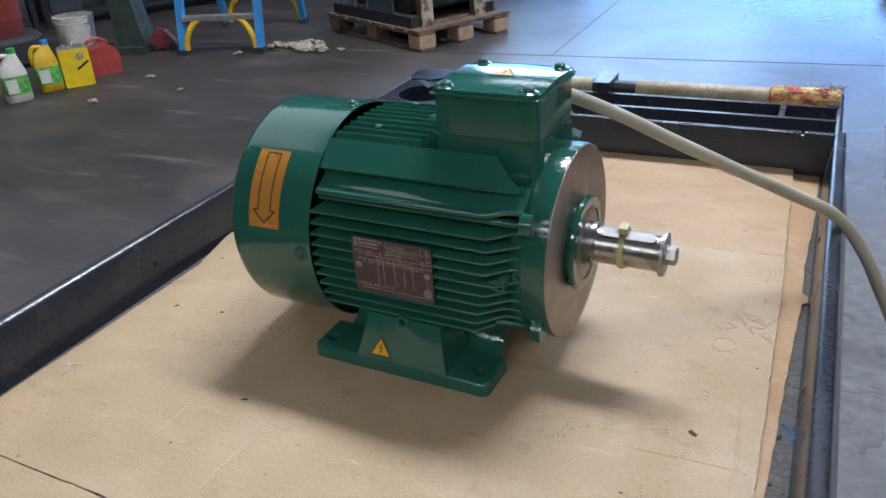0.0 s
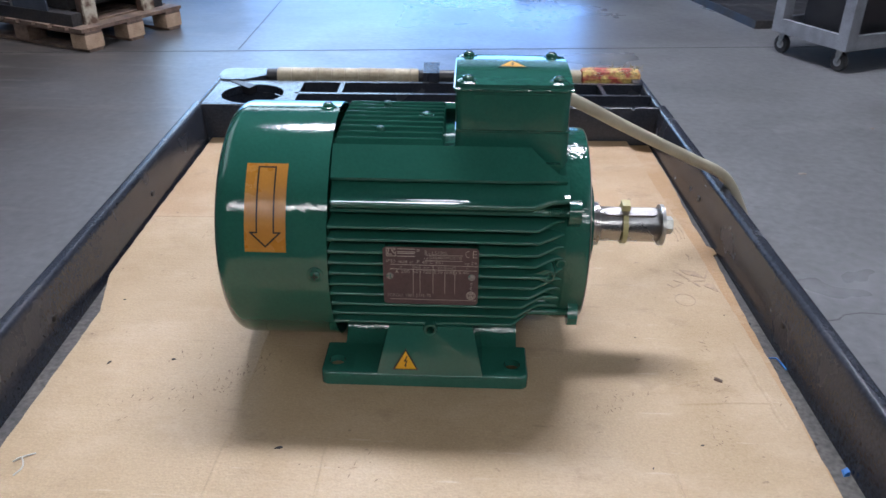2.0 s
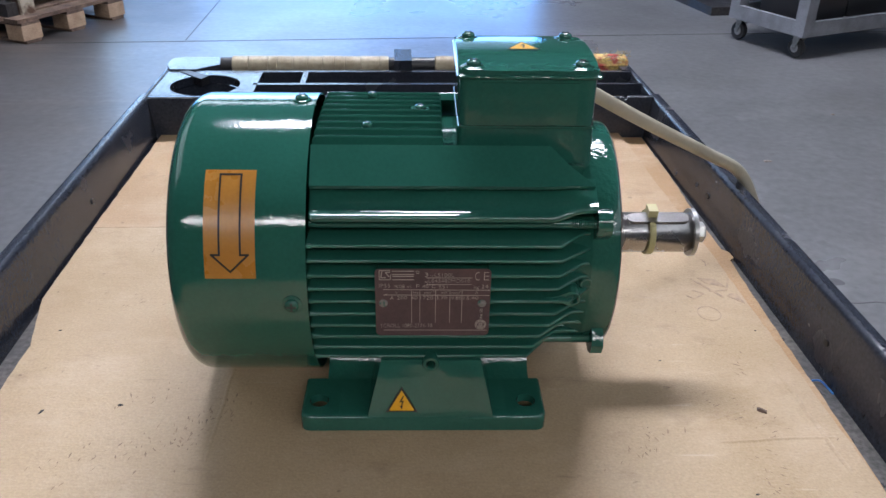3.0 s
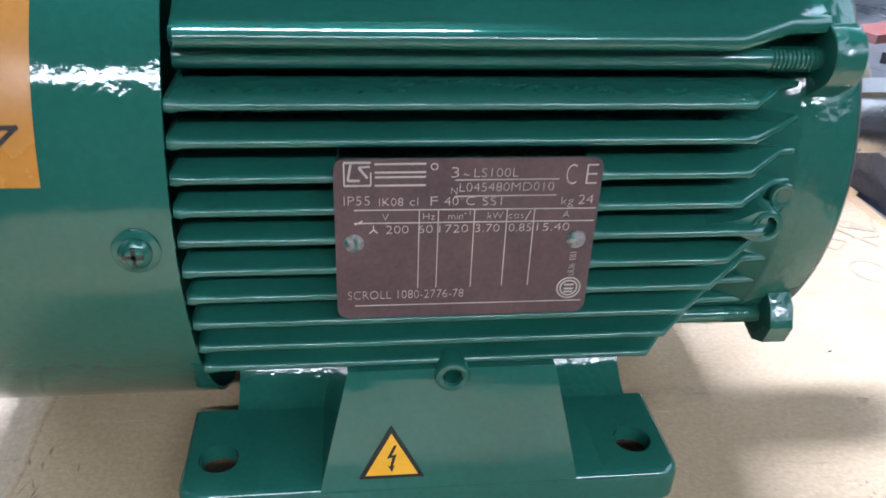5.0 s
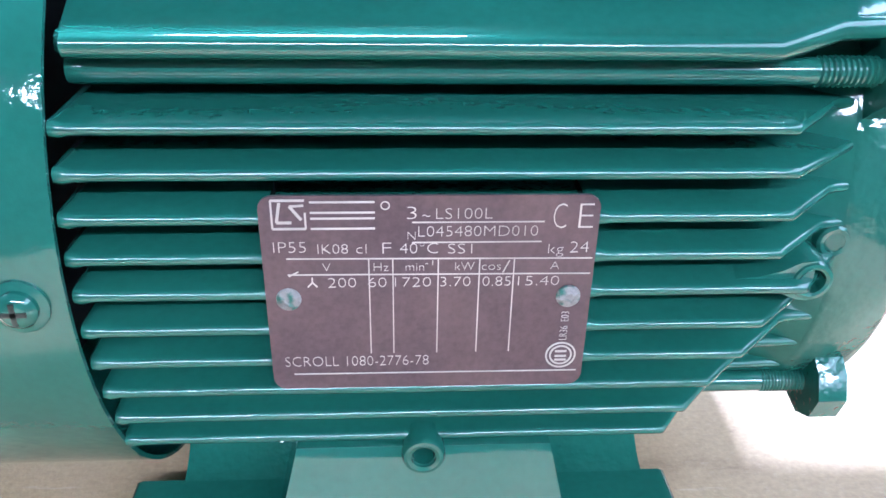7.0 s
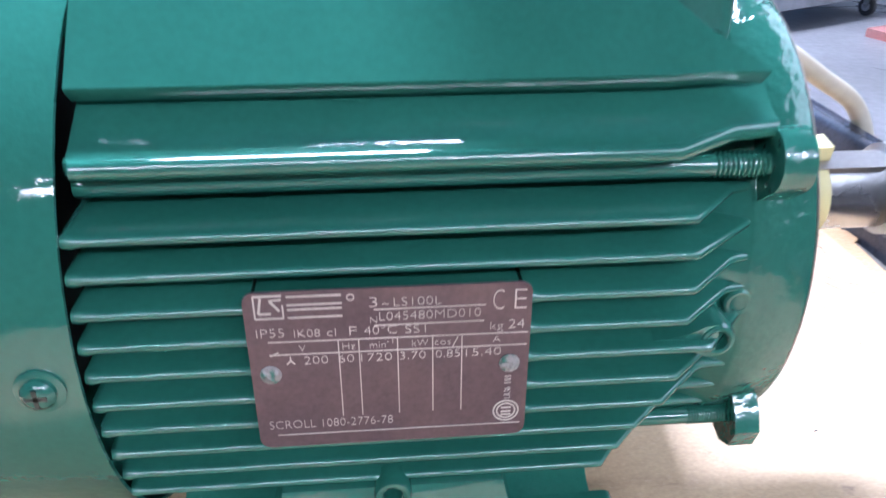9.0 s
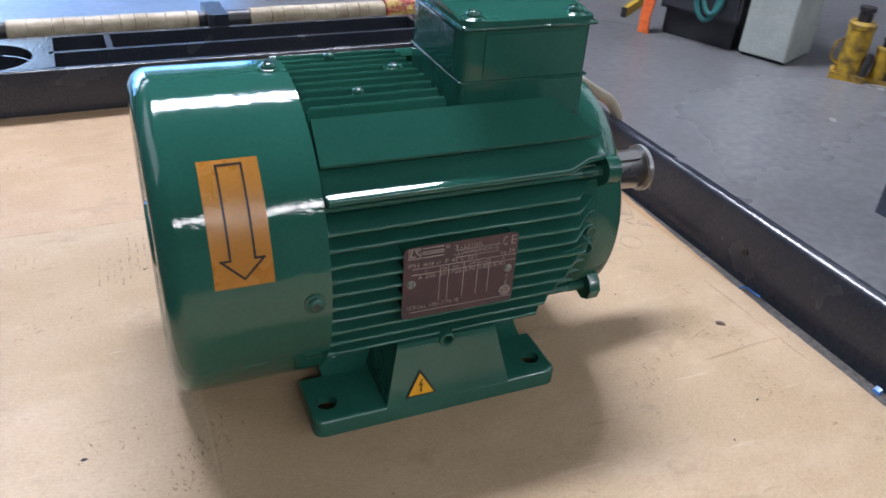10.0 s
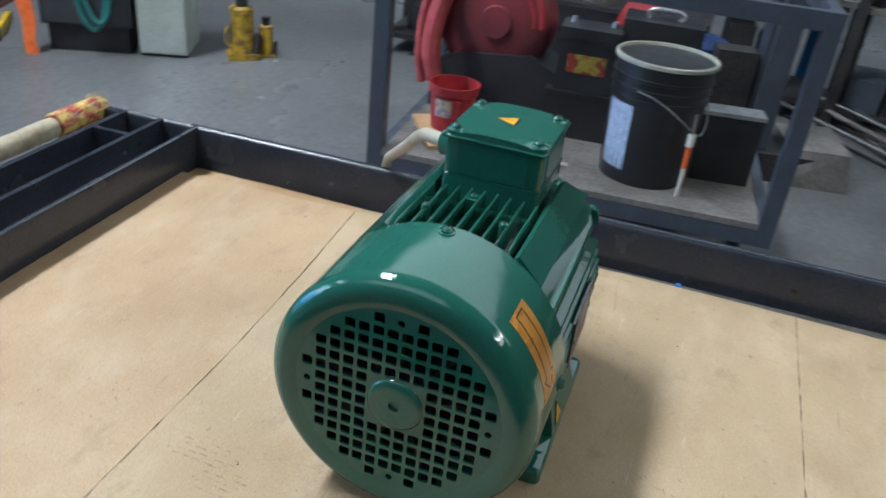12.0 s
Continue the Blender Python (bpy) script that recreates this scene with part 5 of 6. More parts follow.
for x, y, s, a, m in ((-0.099, -0.171, 0.0032, 20, DARK), (-0.260, -0.077, 0.0028, 70, DARK), (-0.209, -0.070, 0.0026, 10, DARK), (0.236, -0.078, 0.0060, -30, WOOD), (-0.118, -0.235, 0.0016, 40, DARK), (0.205, -0.155, 0.0016, 0, DARK),
                      (0.165, -0.180, 0.0014, 60, DARK), (-0.160, 0.120, 0.0016, 0, DARK), (0.055, -0.230, 0.0014, 0, DARK), (0.180, -0.020, 0.0014, 15, DARK), (-0.285, 0.020, 0.0018, 15, DARK), (0.268, 0.020, 0.0012, 15, DARK)):
    chip((x, y, 0.0), s, a, m, "wood_chip" if m is WOOD else "grit", "small dark crumb of grit lying on the cardboard" if m is DARK else "small brown splinter of wood on the cardboard", "grit", int(1000 * (x + 1) + 100 * y))
for x, y, s in ((0.2925, -0.048, 0.0045), (0.2925, -0.100, 0.0030), (0.2925, -0.140, 0.0040), (0.2926, 0.020, 0.0026)):
    chip((x, y, DECK), s, 80, DARK, "grit", "dark crumb of grit on the cart's deck", "grit", int(900 * s * 1000))
string = thing("plastic_shaving", "thin curled pale plastic shaving on the cardboard", "shaving", (-0.273, -0.197, 0))
part("curl", tube(B(), [(0.000, -0.010, 0.0008), (0.004, -0.004, 0.003), (0.001, 0.002, 0.006), (-0.004, 0.000, 0.004), (-0.002, 0.008, 0.001), (0.005, 0.012, 0.0008)], 0.0006, 6, 6), OFFWHITE, string)
BLUEFILM = mat("blue_plastic_film", (0.02, 0.13, 0.42), (0.05, 0.22, 0.55), 60, (0.3, 0.4))
blue = thing("blue_plastic_scrap", "small crumpled blue plastic scrap lying against the cart's rim", "scrap", (0.3030, -0.1695, DECK))
part("scrap", bevel(loft(B(), [[(-0.003, -0.004, 0), (0.0015, -0.003, 0), (0.002, 0.004, 0), (-0.002, 0.003, 0)], [(-0.002, -0.003, 0.002), (0.0015, -0.002, 0.0035), (0.0015, 0.003, 0.003), (-0.0015, 0.002, 0.0015)]]), 0.0006, 1), BLUEFILM, blue)
shred = thing("blue_plastic_shred", "thin curled blue plastic shred on the cart's dusty deck", "scrap", (0.2985, -0.0420, DECK))
part("curl", tube(B(), [(-0.0060, 0.0080, 0.0008), (-0.0010, 0.0050, 0.0025), (0.0020, -0.0010, 0.0010), (0.0030, -0.0080, 0.0008)], 0.0007, 6, 5), BLUEFILM, shred)


# ---- the hall ----
bm = B()
bm.faces.new([bm.verts.new((x, y, FLOOR)) for x, y in ((-60, -60), (60, -60), (60, 60), (-60, 60))])
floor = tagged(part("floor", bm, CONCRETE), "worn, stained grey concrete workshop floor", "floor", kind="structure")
JOINT = mat("dark_filled_joint", (0.045, 0.044, 0.044), (0.075, 0.072, 0.070), 20, (0.6, 0.8), bump=0.1)
for x0, y0, x1, y1, w in ((-9.0, 3.35, 9.0, 5.05, 0.007), (-1.35, 4.10, -1.65, 11.5, 0.006), (-9.0, -3.6, 9.0, -2.1, 0.008)):
    a, b = Vector((x0, y0, FLOOR)), Vector((x1, y1, FLOOR))
    n = Vector((-(b - a).y, (b - a).x, 0)).normalized() * w / 2
    up = Vector((0, 0, 0.0012))
    part("joint", loft(B(), [[a - n, b - n, b + n, a + n], [a - n + up, b - n + up, b + n + up, a + n + up]]), JOINT, floor)
rnd = random.Random(21)
for x0, y0, x1, y1 in ((0.36, 1.19, 1.75, 1.42), (2.3, 3.2, 3.4, 2.3)):
    n = 26
    p = [Vector((x0 + (x1 - x0) * i / n + rnd.uniform(-0.018, 0.018), y0 + (y1 - y0) * i / n + rnd.uniform(-0.018, 0.018), FLOOR + 0.0008)) for i in range(n + 1)]
    d = Vector((-(y1 - y0), x1 - x0, 0)).normalized()
    bm = B()
    vs = [(bm.verts.new(q - d * (w := rnd.uniform(0.001, 0.0035))), bm.verts.new(q + d * w)) for q in p]
    for a, b in zip(vs, vs[1:]):
        bm.faces.new((a[0], b[0], b[1], a[1]))
    part("crack", bm, JOINT, floor)

HX0, HX1, HY0, HY1, TOP = -9.0, 9.0, -11.0, 12.2, 5.0
DX0, DX1, DZ = -6.4, 1.8, 3.9


def structure(name, bm, material, label, category):
    return tagged(part(name, bm, material), label, category, kind="structure")


bm = B()
box(bm, HX0, DX0, HY1, HY1 + 0.25, FLOOR, TOP)
box(bm, DX1, HX1, HY1, HY1 + 0.25, FLOOR, TOP)
box(bm, DX0, DX1, HY1, HY1 + 0.25, DZ, TOP)
structure("wall_north", bm, WALL, "hall wall with a wide open loading door", "wall")
bm = B()
box(bm, HX0, HX1, HY0 - 0.25, HY0, FLOOR, TOP)
structure("wall_south", bm, WALL, "plain unseen hall wall, kept dark to cut bounced light", "wall")
structure("wall_west", box(B(), HX0 - 0.25, HX0, HY0 - 0.25, HY1 + 0.25, FLOOR, TOP), WALL, "plain unseen hall wall, kept dark to cut bounced light", "wall")
structure("wall_east", box(B(), HX1, HX1 + 0.25, HY0 - 0.25, HY1 + 0.25, FLOOR, TOP), WALL, "plain unseen hall wall, kept dark to cut bounced light", "wall")
structure("ceiling", box(B(), HX0 - 0.25, HX1 + 0.25, HY0 - 0.25, HY1 + 0.25, TOP, TOP + 0.2), ROOF, "unseen roof sheeting over the hall, kept dark to cut bounced light", "ceiling")
# translucent strips let into the roof, and two large dim panels added as fill
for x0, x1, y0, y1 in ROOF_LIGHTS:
    lit = FILL_WEST if x1 < -3 else FILL_EAST if x0 > 3 else SKYLIGHT_SOUTH if y1 < 0 else SKYLIGHT_NORTH if y0 > 8 else SKYLIGHT
    r = tagged(part("roof_light", box(B(), x0, x1, y0, y1, TOP - 0.03, TOP - 0.004), lit), "glowing strip or added fill panel in the unseen roof", "roof light", "roof lights", "structure")


# ---- things standing about the hall ----
def leaf(name, bm, material, label, category, at, turn=0.0, group=""):
    """A thing of one piece, built round its base."""
    ob = part(name, bm, material)
    ob.matrix_basis = pose(*at, 0, 0, turn)
    return tagged(ob, label, category, group)


def rbx(parent, name, mt, x0, x1, y0, y1, z0, z1, r=0.003, label=""):
    return part(name, rbox(x0, x1, y0, y1, z0, z1, r), mt, parent, label)


def build_pallet():
    p = thing("wooden_pallet", "weathered wooden pallet of boards and blocks standing on concrete", "pallet", (-2.20, 3.945, FLOOR), 155.0)
    rnd = random.Random(4)
    L, W = 1.10, 0.80
    for y in (-0.08, -0.40, -0.72):
        rbx(p, "bottom_board", WOOD, 0.0, L, y - 0.05, y + 0.05, 0.0, 0.018)
        for x in (0.06, 0.55, 1.04):
            rbx(p, "block", WOOD_PALE if x < 0.1 else WOOD, x - 0.06, x + 0.06, y - 0.065, y + 0.065, 0.018, 0.100)
        rbx(p, "stringer_board", WOOD, 0.0, L, y - 0.06, y + 0.06, 0.100, 0.116)
    for i in range(8):
        x = 0.005 + i * 0.14
        d = rnd.uniform(-0.006, 0.006)
        rbx(p, "deck_board", WOOD, x, x + 0.105, -W + d, 0.0 + d, 0.116, 0.136)


build_pallet()


def build_machine():
    m = thing("pump_machine", "dark greasy steel machine frame with worn pale posts on a pallet", "machine", (-2.20, 3.945, FLOOR + 0.136), 155.0)
    PALE = mat("chipped_cream_paint", (0.40, 0.35, 0.27), (0.10, 0.055, 0.035), 16, (0.5, 0.7), bump=0.3, fine=90, ramp=(0.45, 0.62))
    RUST = mat("rusted_steel", (0.10, 0.048, 0.028), (0.045, 0.028, 0.022), 14, (0.6, 0.85), bump=0.4, fine=90)
    for y in (-0.15, -0.60):
        rbx(m, "post", PALE, 0.075, 0.090, y - 0.045, y + 0.045, 0.0, 0.85, 0.002)
        rbx(m, "post_flange", RUST, 0.090, 0.135, y + 0.030, y + 0.045, 0.0, 0.85, 0.002)
    rbx(m, "cross_beam", RUST, 0.080, 0.130, -0.65, -0.10, 0.34, 0.42)
    rbx(m, "base_beam", DARK, 0.10, 1.05, -0.10, -0.03, 0.0, 0.07)
    rbx(m, "base_beam", DARK, 0.10, 1.05, -0.74, -0.67, 0.0, 0.07)
    rbx(m, "body", DARK, 0.22, 0.95, -0.68, -0.12, 0.07, 0.85, 0.02)
    rbx(m, "cover", BLACK, 0.16, 0.22, -0.60, -0.20, 0.10, 0.62, 0.01)
    for x in (0.62, 0.78, 0.98):
        part("pipe", rod(B(), (x, -0.05, 0.0), (x - 0.02, -0.05, 0.85), 0.014, 14), ZINC, m)
    part("guard_plate", rbox(0.30, 0.60, -0.045, -0.035, 0.03, 0.24, 0.002), GREYSTEEL, m)
    part("flywheel", lathe(B(), (0.45, -0.12, 0.42), (0, 1, 0), [(0, 0.17), (0.03, 0.17), (0.035, 0.14), (0.02, 0.13), (0.02, 0.05), (0.05, 0.04)], 36), DARK, m)


build_machine()


def build_ladder():
    s = thing("step_ladder", "blue fibreglass step ladder with yellow braces and an aluminium tread", "step ladder", (-3.83, 3.56, FLOOR), 19.8)
    W = 0.55
    def leg(x, y0, y1, h, name):
        o = [(-0.022, -0.030), (0.022, -0.030), (0.022, 0.030), (-0.022, 0.030)]
        return part(name, bevel(loft(B(), [[(x + a, y0 + b, 0.0) for a, b in o], [(x + a, y1 + b, h) for a, b in o]]), 0.004), BLUEP, s)
    leg(0.0, 0.0, 0.36, 1.6, "rail"); leg(W, 0.0, 0.36, 1.6, "rail")
    leg(-0.04, 0.95, 0.55, 1.6, "rear_rail"); leg(W + 0.04, 0.95, 0.55, 1.6, "rear_rail")
    for z in (0.245, 0.53, 0.82):
        rbx(s, "tread", SILVER, 0.018, W - 0.018, z * 0.225 - 0.04, z * 0.225 + 0.05, z - 0.028, z, 0.004)
    def brace(xa, xb, y, flip):
        pts = [(xa, y, 0.03), (xa + flip * 0.01, y, 0.10), (xa + flip * 0.055, y + 0.02, 0.185), (xb, y + 0.045, 0.235)]
        part("brace", tube(B(), pts, 0.021, 8, 5), YELLOWP, s, "bright yellow curved brace")
    brace(0.030, 0.16, 0.0, 1); brace(W - 0.030, W - 0.16, 0.0, -1)
    brace(-0.01, 0.14, 0.95, 1); brace(W + 0.01, W - 0.14, 0.95, -1)
    rbx(s, "rear_bar", SILVER, -0.02, W + 0.02, 0.86, 0.88, 0.28, 0.31)
    for x, y in ((0, 0), (W, 0), (-0.04, 0.95), (W + 0.04, 0.95)):
        rbx(s, "foot", RUBBER, x - 0.027, x + 0.027, y - 0.036, y + 0.036, 0.0, 0.035)


build_ladder()


def build_jug(at, turn, body_mat, cap_mat, label_mat, label, s=1.0, tilt_panel=False):
    j = thing("plastic_jug", label, "jug", at, turn, "containers by the wall")
    def ring(z, w, d, r=0.35, cx=0.0):
        pts = []
        for i in range(20):
            a = 2 * math.pi * i / 20
            c, si = math.cos(a), math.sin(a)
            k = (abs(c) ** 4 + abs(si) ** 4) ** -0.25
            pts.append((cx * s + c * k * w * s, si * k * d * s, z * s))
        return pts
    body = part("body", loft(B(), [ring(0, 0.066, 0.046), ring(0.01, 0.072, 0.052), ring(0.165, 0.072, 0.052), ring(0.215, 0.058, 0.042), ring(0.262, 0.026, 0.024, cx=0.018), ring(0.275, 0.020, 0.020, cx=0.022)]), body_mat, j)
    part("cap", lathe(B(), (0.022 * s, 0, 0.272 * s), (0, 0, 1), [(0, 0.024 * s), (0.028 * s, 0.022 * s)], 20), cap_mat, j)
    part("handle", tube(B(), [(-0.005 * s, 0, 0.262 * s), (-0.045 * s, 0, 0.262 * s), (-0.066 * s, 0, 0.225 * s), (-0.066 * s, 0, 0.165 * s)], 0.012 * s, 10, 5), body_mat, j)
    part("label", loft(B(), [ring(0.045, 0.0728, 0.0528), ring(0.150, 0.0728, 0.0528)], close=False), label_mat, body)
    part("label_panel", rbox(-0.056 * s, 0.004 * s, -0.0540 * s, -0.0520 * s, 0.055 * s, 0.135 * s, 0.001), OFFWHITE, body)
    return j


build_jug((-4.03, 2.400, FLOOR), 62, OFFWHITE, GREENP, GREENP, "white plastic jug with a green label on the concrete floor", 1.0)
build_jug((-4.03, 2.625, FLOOR), 62, YELLOWP, BLUEP, GREENP, "yellow plastic jug with a blue cap and green label", 1.0)


def build_can():
    c = thing("metal_can", "bright yellow rectangular metal can with a dark stripe", "can", (-3.95, 2.77, FLOOR), 55, "containers by the wall")
    CAN = mat("yellow_printed_tin", (0.74, 0.55, 0.015), (0.66, 0.46, 0.012), 18, (0.3, 0.45), bump=0.04)
    rbx(c, "body", CAN, -0.085, 0.085, -0.055, 0.055, 0.0, 0.225, 0.008)
    rbx(c, "top", SILVER, -0.080, 0.080, -0.050, 0.050, 0.224, 0.232, 0.003)
    part("cap", lathe(B(), (-0.045, 0.0, 0.230), (0, 0, 1), [(0, 0.018), (0.018, 0.017)], 18), SILVER, c)
    part("handle", tube(B(), [(0.0, 0, 0.232), (0.01, 0, 0.256), (0.055, 0, 0.256), (0.065, 0, 0.232)], 0.005, 8, 5), SILVER, c)
    part("stripe", loft(B(), [[(0.000, -0.0555, 0.095), (0.075, -0.0555, 0.140), (0.075, -0.0555, 0.155), (0.000, -0.0555, 0.110)], [(0.000, -0.0562, 0.095), (0.075, -0.0562, 0.140), (0.075, -0.0562, 0.155), (0.000, -0.0562, 0.110)]]), INK_AND_HOLES, c)
    part("emblem", lathe(B(), (0.030, -0.0553, 0.180), (0, -1, 0), [(0, 0.022), (0.0008, 0.022)], 20), PAPER, c)


build_can()


def build_fuel_can():
    c = thing("fuel_can", "dull red plastic fuel can with a moulded carrying handle", "fuel can", (-4.02, 3.03, FLOOR), 62, "containers by the wall")
    side = [(-0.125, 0.0), (0.125, 0.0), (0.130, 0.14), (0.105, 0.205), (0.050, 0.240), (-0.085, 0.215), (-0.128, 0.16)]
    FADEDRED = mat("faded_red_plastic", (0.36, 0.055, 0.04), (0.28, 0.04, 0.03), 10, (0.4, 0.6), bump=0.1)
    part("body", bevel(prism(B(), side, "y", -0.085, 0.085), 0.022, 4), FADEDRED, c)
    part("handle", tube(B(), [(-0.105, 0, 0.205), (-0.090, 0, 0.262), (-0.010, 0, 0.285), (0.055, 0, 0.255), (0.070, 0, 0.225)], 0.014, 10, 5), FADEDRED, c)
    part("cap", lathe(B(), (0.085, 0, 0.215), (0.5, 0, 1), [(0, 0.028), (0.03, 0.026)], 20), BLACK, c)
    c.scale = (0.78, 0.78, 0.78)


build_fuel_can()


def build_bucket(at, r, h, body_mat, label, rim_mat=None, bands=(0.82, 0.90), bail=0.0, turn=0.0):
    b = thing("bucket", label, "bucket", at, turn, "buckets")
    t = 0.003
    r0 = r * 0.88
    body = [(0, r0), (0.004, r0 + 0.002), (h * 0.97, r), (h, r), (h, r - t), (0.010, r0 - t), (0.010, 0.002)]
    part("body", lathe(B(), (0, 0, 0), (0, 0, 1), [body[0]] + body[1:], 48), body_mat, b)
    for k in bands:
        rr = r0 + (r - r0) * k
        part("band", lathe(B(), (0, 0, h * k), (0, 0, 1), [(0, rr), (0.002, rr + 0.006), (0.010, rr + 0.006), (0.012, rr)], 48, close=False), body_mat, b)
    if rim_mat:
        part("lid_rim", lathe(B(), (0, 0, h - 0.012), (0, 0, 1), [(0.006, r + 0.001), (0.007, r + 0.006), (0.017, r + 0.006), (0.020, r + 0.003), (0.020, r - 0.004), (0.010, r - 0.006)], 48, close=False), rim_mat, b)
        part("lid", lathe(B(), (0, 0, h - 0.006), (0, 0, 1), [(0, r - 0.006), (0.004, r - 0.008)], 48), body_mat, b)
    if bail is not None:
        rr = r + 0.006
        pts = [(rr * math.cos(a + radians(bail)) * 1.02, rr * math.sin(a + radians(bail)) * 1.02, h * 0.80 - (1 - abs(math.cos(a)) ** 1.5) * h * 0.33) for a in (radians(180 + 18 * i) for i in range(11))]
        part("bail", tube(B(), pts, 0.0028, 8, 3), ZINC, b)
    return b


build_bucket((-4.78, 3.50, FLOOR), 0.135, 0.25, OFFWHITE, "white plastic bucket with ribbed rim behind the cans", bands=(0.80, 0.88, 0.96), bail=None)
tub = thing("tyre", "black rubber tyre lying on the floor", "tyre", (-4.98, 3.02, FLOOR))
part("tread", lathe(B(), (0, 0, 0), (0, 0, 1), [(0, 0.16), (0.0, 0.25), (0.03, 0.28), (0.17, 0.28), (0.20, 0.25), (0.20, 0.16), (0.17, 0.15), (0.03, 0.15)], 48, close=False), RUBBER, tub)
build_bucket((-4.98, 3.02, FLOOR + 0.20), 0.20, 0.36, mat("dull_red_paint", (0.24, 0.035, 0.025), (0.16, 0.03, 0.025), 8, (0.5, 0.7)), "dull red metal bucket standing on a tyre", bands=(0.3, 0.95), bail=None)

hoist = thing("engine_hoist", "dark green mossy steel hoist column on a base", "hoist", (-4.28, 3.60, FLOOR), 20)
HOISTG = mat("dark_green_worn_paint", (0.035, 0.055, 0.045), (0.02, 0.028, 0.024), 9, (0.5, 0.8), bump=0.4, fine=60)
part("column", bevel(loft(B(), [[(-0.10, -0.10, 0), (0.10, -0.10, 0), (0.10, 0.10, 0), (-0.10, 0.10, 0)], [(-0.17, -0.06, 0.9), (-0.05, -0.06, 0.9), (-0.05, 0.06, 0.9), (-0.17, 0.06, 0.9)]]), 0.02), HOISTG, hoist)
part("brace", rod(B(), (-0.35, -0.05, 0.85), (-0.02, -0.02, 0.15), 0.03, 14), DARK, hoist)
part("foot_beam", rbox(-0.10, 0.10, -0.16, 0.30, 0.0, 0.05, 0.01), HOISTG, hoist)
jk = thing("floor_jack", "small dusty red floor jack beside the hoist", "jack", (-4.10, 3.66, FLOOR), 30)
jk.scale = (0.7, 0.7, 0.7)
part("frame", bevel(prism(B(), [(-0.12, 0.02), (0.12, 0.02), (0.12, 0.08), (0.03, 0.20), (-0.05, 0.22), (-0.12, 0.12)], "y", -0.045, 0.045), 0.012), MAROON, jk)
for x in (-0.09, 0.09):
    part("wheel", lathe(B(), (x, -0.06, 0.035), (0, 1, 0), [(0, 0.03), (0.004, 0.035), (0.116, 0.035), (0.12, 0.03)], 20), DARK, jk)


def litter(name, label, category, at, spread, n, size, material, seed, flat=0.5, group=""):
    """A loose heap of crumpled scraps."""
    rnd = random.Random(seed)
    h = thing(name, label, category, at, 0, group)
    for i in range(n):
        s = size * rnd.uniform(0.5, 1.2)
        bm = B()
        bmesh.ops.create_icosphere(bm, subdivisions=2, radius=s)
        for v in bm.verts:
            v.co *= 1 + 0.55 * noise.noise(v.co * (2.2 / s) + Vector((i * 7, seed, 0)))
            v.co.z *= flat
        x, y = rnd.gauss(0, spread[0]), rnd.gauss(0, spread[1])
        low = min(v.co.z for v in bm.verts)
        bmesh.ops.translate(bm, verts=bm.verts, vec=(x, y, -low))
        part("scrap", bm, material, h, sharp=12)
    return h


litter("paper_litter", "heap of crumpled dirty paper scraps on the floor", "litter", (-3.06, 3.90, FLOOR), (0.12, 0.05), 34, 0.034, PAPER, 2, 0.5)
for i, (x, y, s) in enumerate(((-3.55, 2.50, 0.028), (-3.60, 3.02, 0.02), (-3.45, 3.66, 0.022), (-3.20, 2.85, 0.015), (1.35, 2.35, 0.012), (1.85, 2.9, 0.010))):
    litter("paper_scrap", "small pale paper scrap on the concrete floor", "litter", (x, y, FLOOR), (s * 0.6, s * 0.5), 3, s, PAPER, 40 + i, 0.35, "scraps on the floor")


# low clutter along the west side
def rack(at, turn, length, label, seed, colours):
    """A low dark rack with boxes, tins and pipes on it."""
    rnd = random.Random(seed)
    r = thing("storage_rack", label, "rack", at, turn, "racks")
    for x in (0.0, length):
        for y in (0.0, 0.45):
            rbx(r, "upright", DARK, x - 0.025, x + 0.025, y - 0.025, y + 0.025, 0.0, 1.1)
    for z in (0.12, 0.62):
        rbx(r, "shelf", SHELF if z > 0.5 else DARK, 0, length, 0, 0.45, z - 0.03, z)
    x = 0.05
    while x < length - 0.25:
        w = rnd.uniform(0.12, 0.3)
        for z in (0.12, 0.62):
            if rnd.random() < 0.85:
                m = rnd.choice(colours)
                hgt = rnd.uniform(0.10, 0.34)
                if rnd.random() < 0.6:
                    t = tagged(part("crate", rbox(x, x + w * 0.9, 0.05, 0.05 + rnd.uniform(0.2, 0.36), z, z + hgt, 0.008), m), "grimy workshop crate on a rack", "crate", "stored crates")
                else:
                    t = tagged(part("tin", lathe(B(), (x + w / 2, 0.2, z), (0, 0, 1), [(0, w * 0.4), (0.005, w * 0.42), (hgt, w * 0.42), (hgt + 0.005, w * 0.38)], 28), m), "grimy round tin on a rack", "tin", "stored tins")
                t.matrix_basis = pose(*at, 0, 0, turn)
        x += w
    return r


rack((-6.0, 1.6, FLOOR), 78, 2.2, "dark cluttered steel storage rack against the wall", 5, [DARK, BLACK, GREYSTEEL, MAROON])
rack((-5.7, 4.0, FLOOR), 60, 2.4, "dark cluttered steel storage rack behind the ladder", 6, [DARK, BLACK, HOISTG, GREYSTEEL])
rack((-4.4, 6.2, FLOOR), 18, 2.4, "dark cluttered steel storage rack behind the pallet", 7, [DARK, BLACK, DARK, GREYSTEEL])

# ---- north-east corner ----
slab = leaf("rubber_mat", bevel(prism(B(), [(1.92, 4.86), (3.4, 5.10), (3.2, 6.15), (1.70, 5.90)], "z", 0.0, 0.055), 0.006), DARK, "thick black steel-edged mat lying on the floor", "mat", (0, 0, FLOOR))


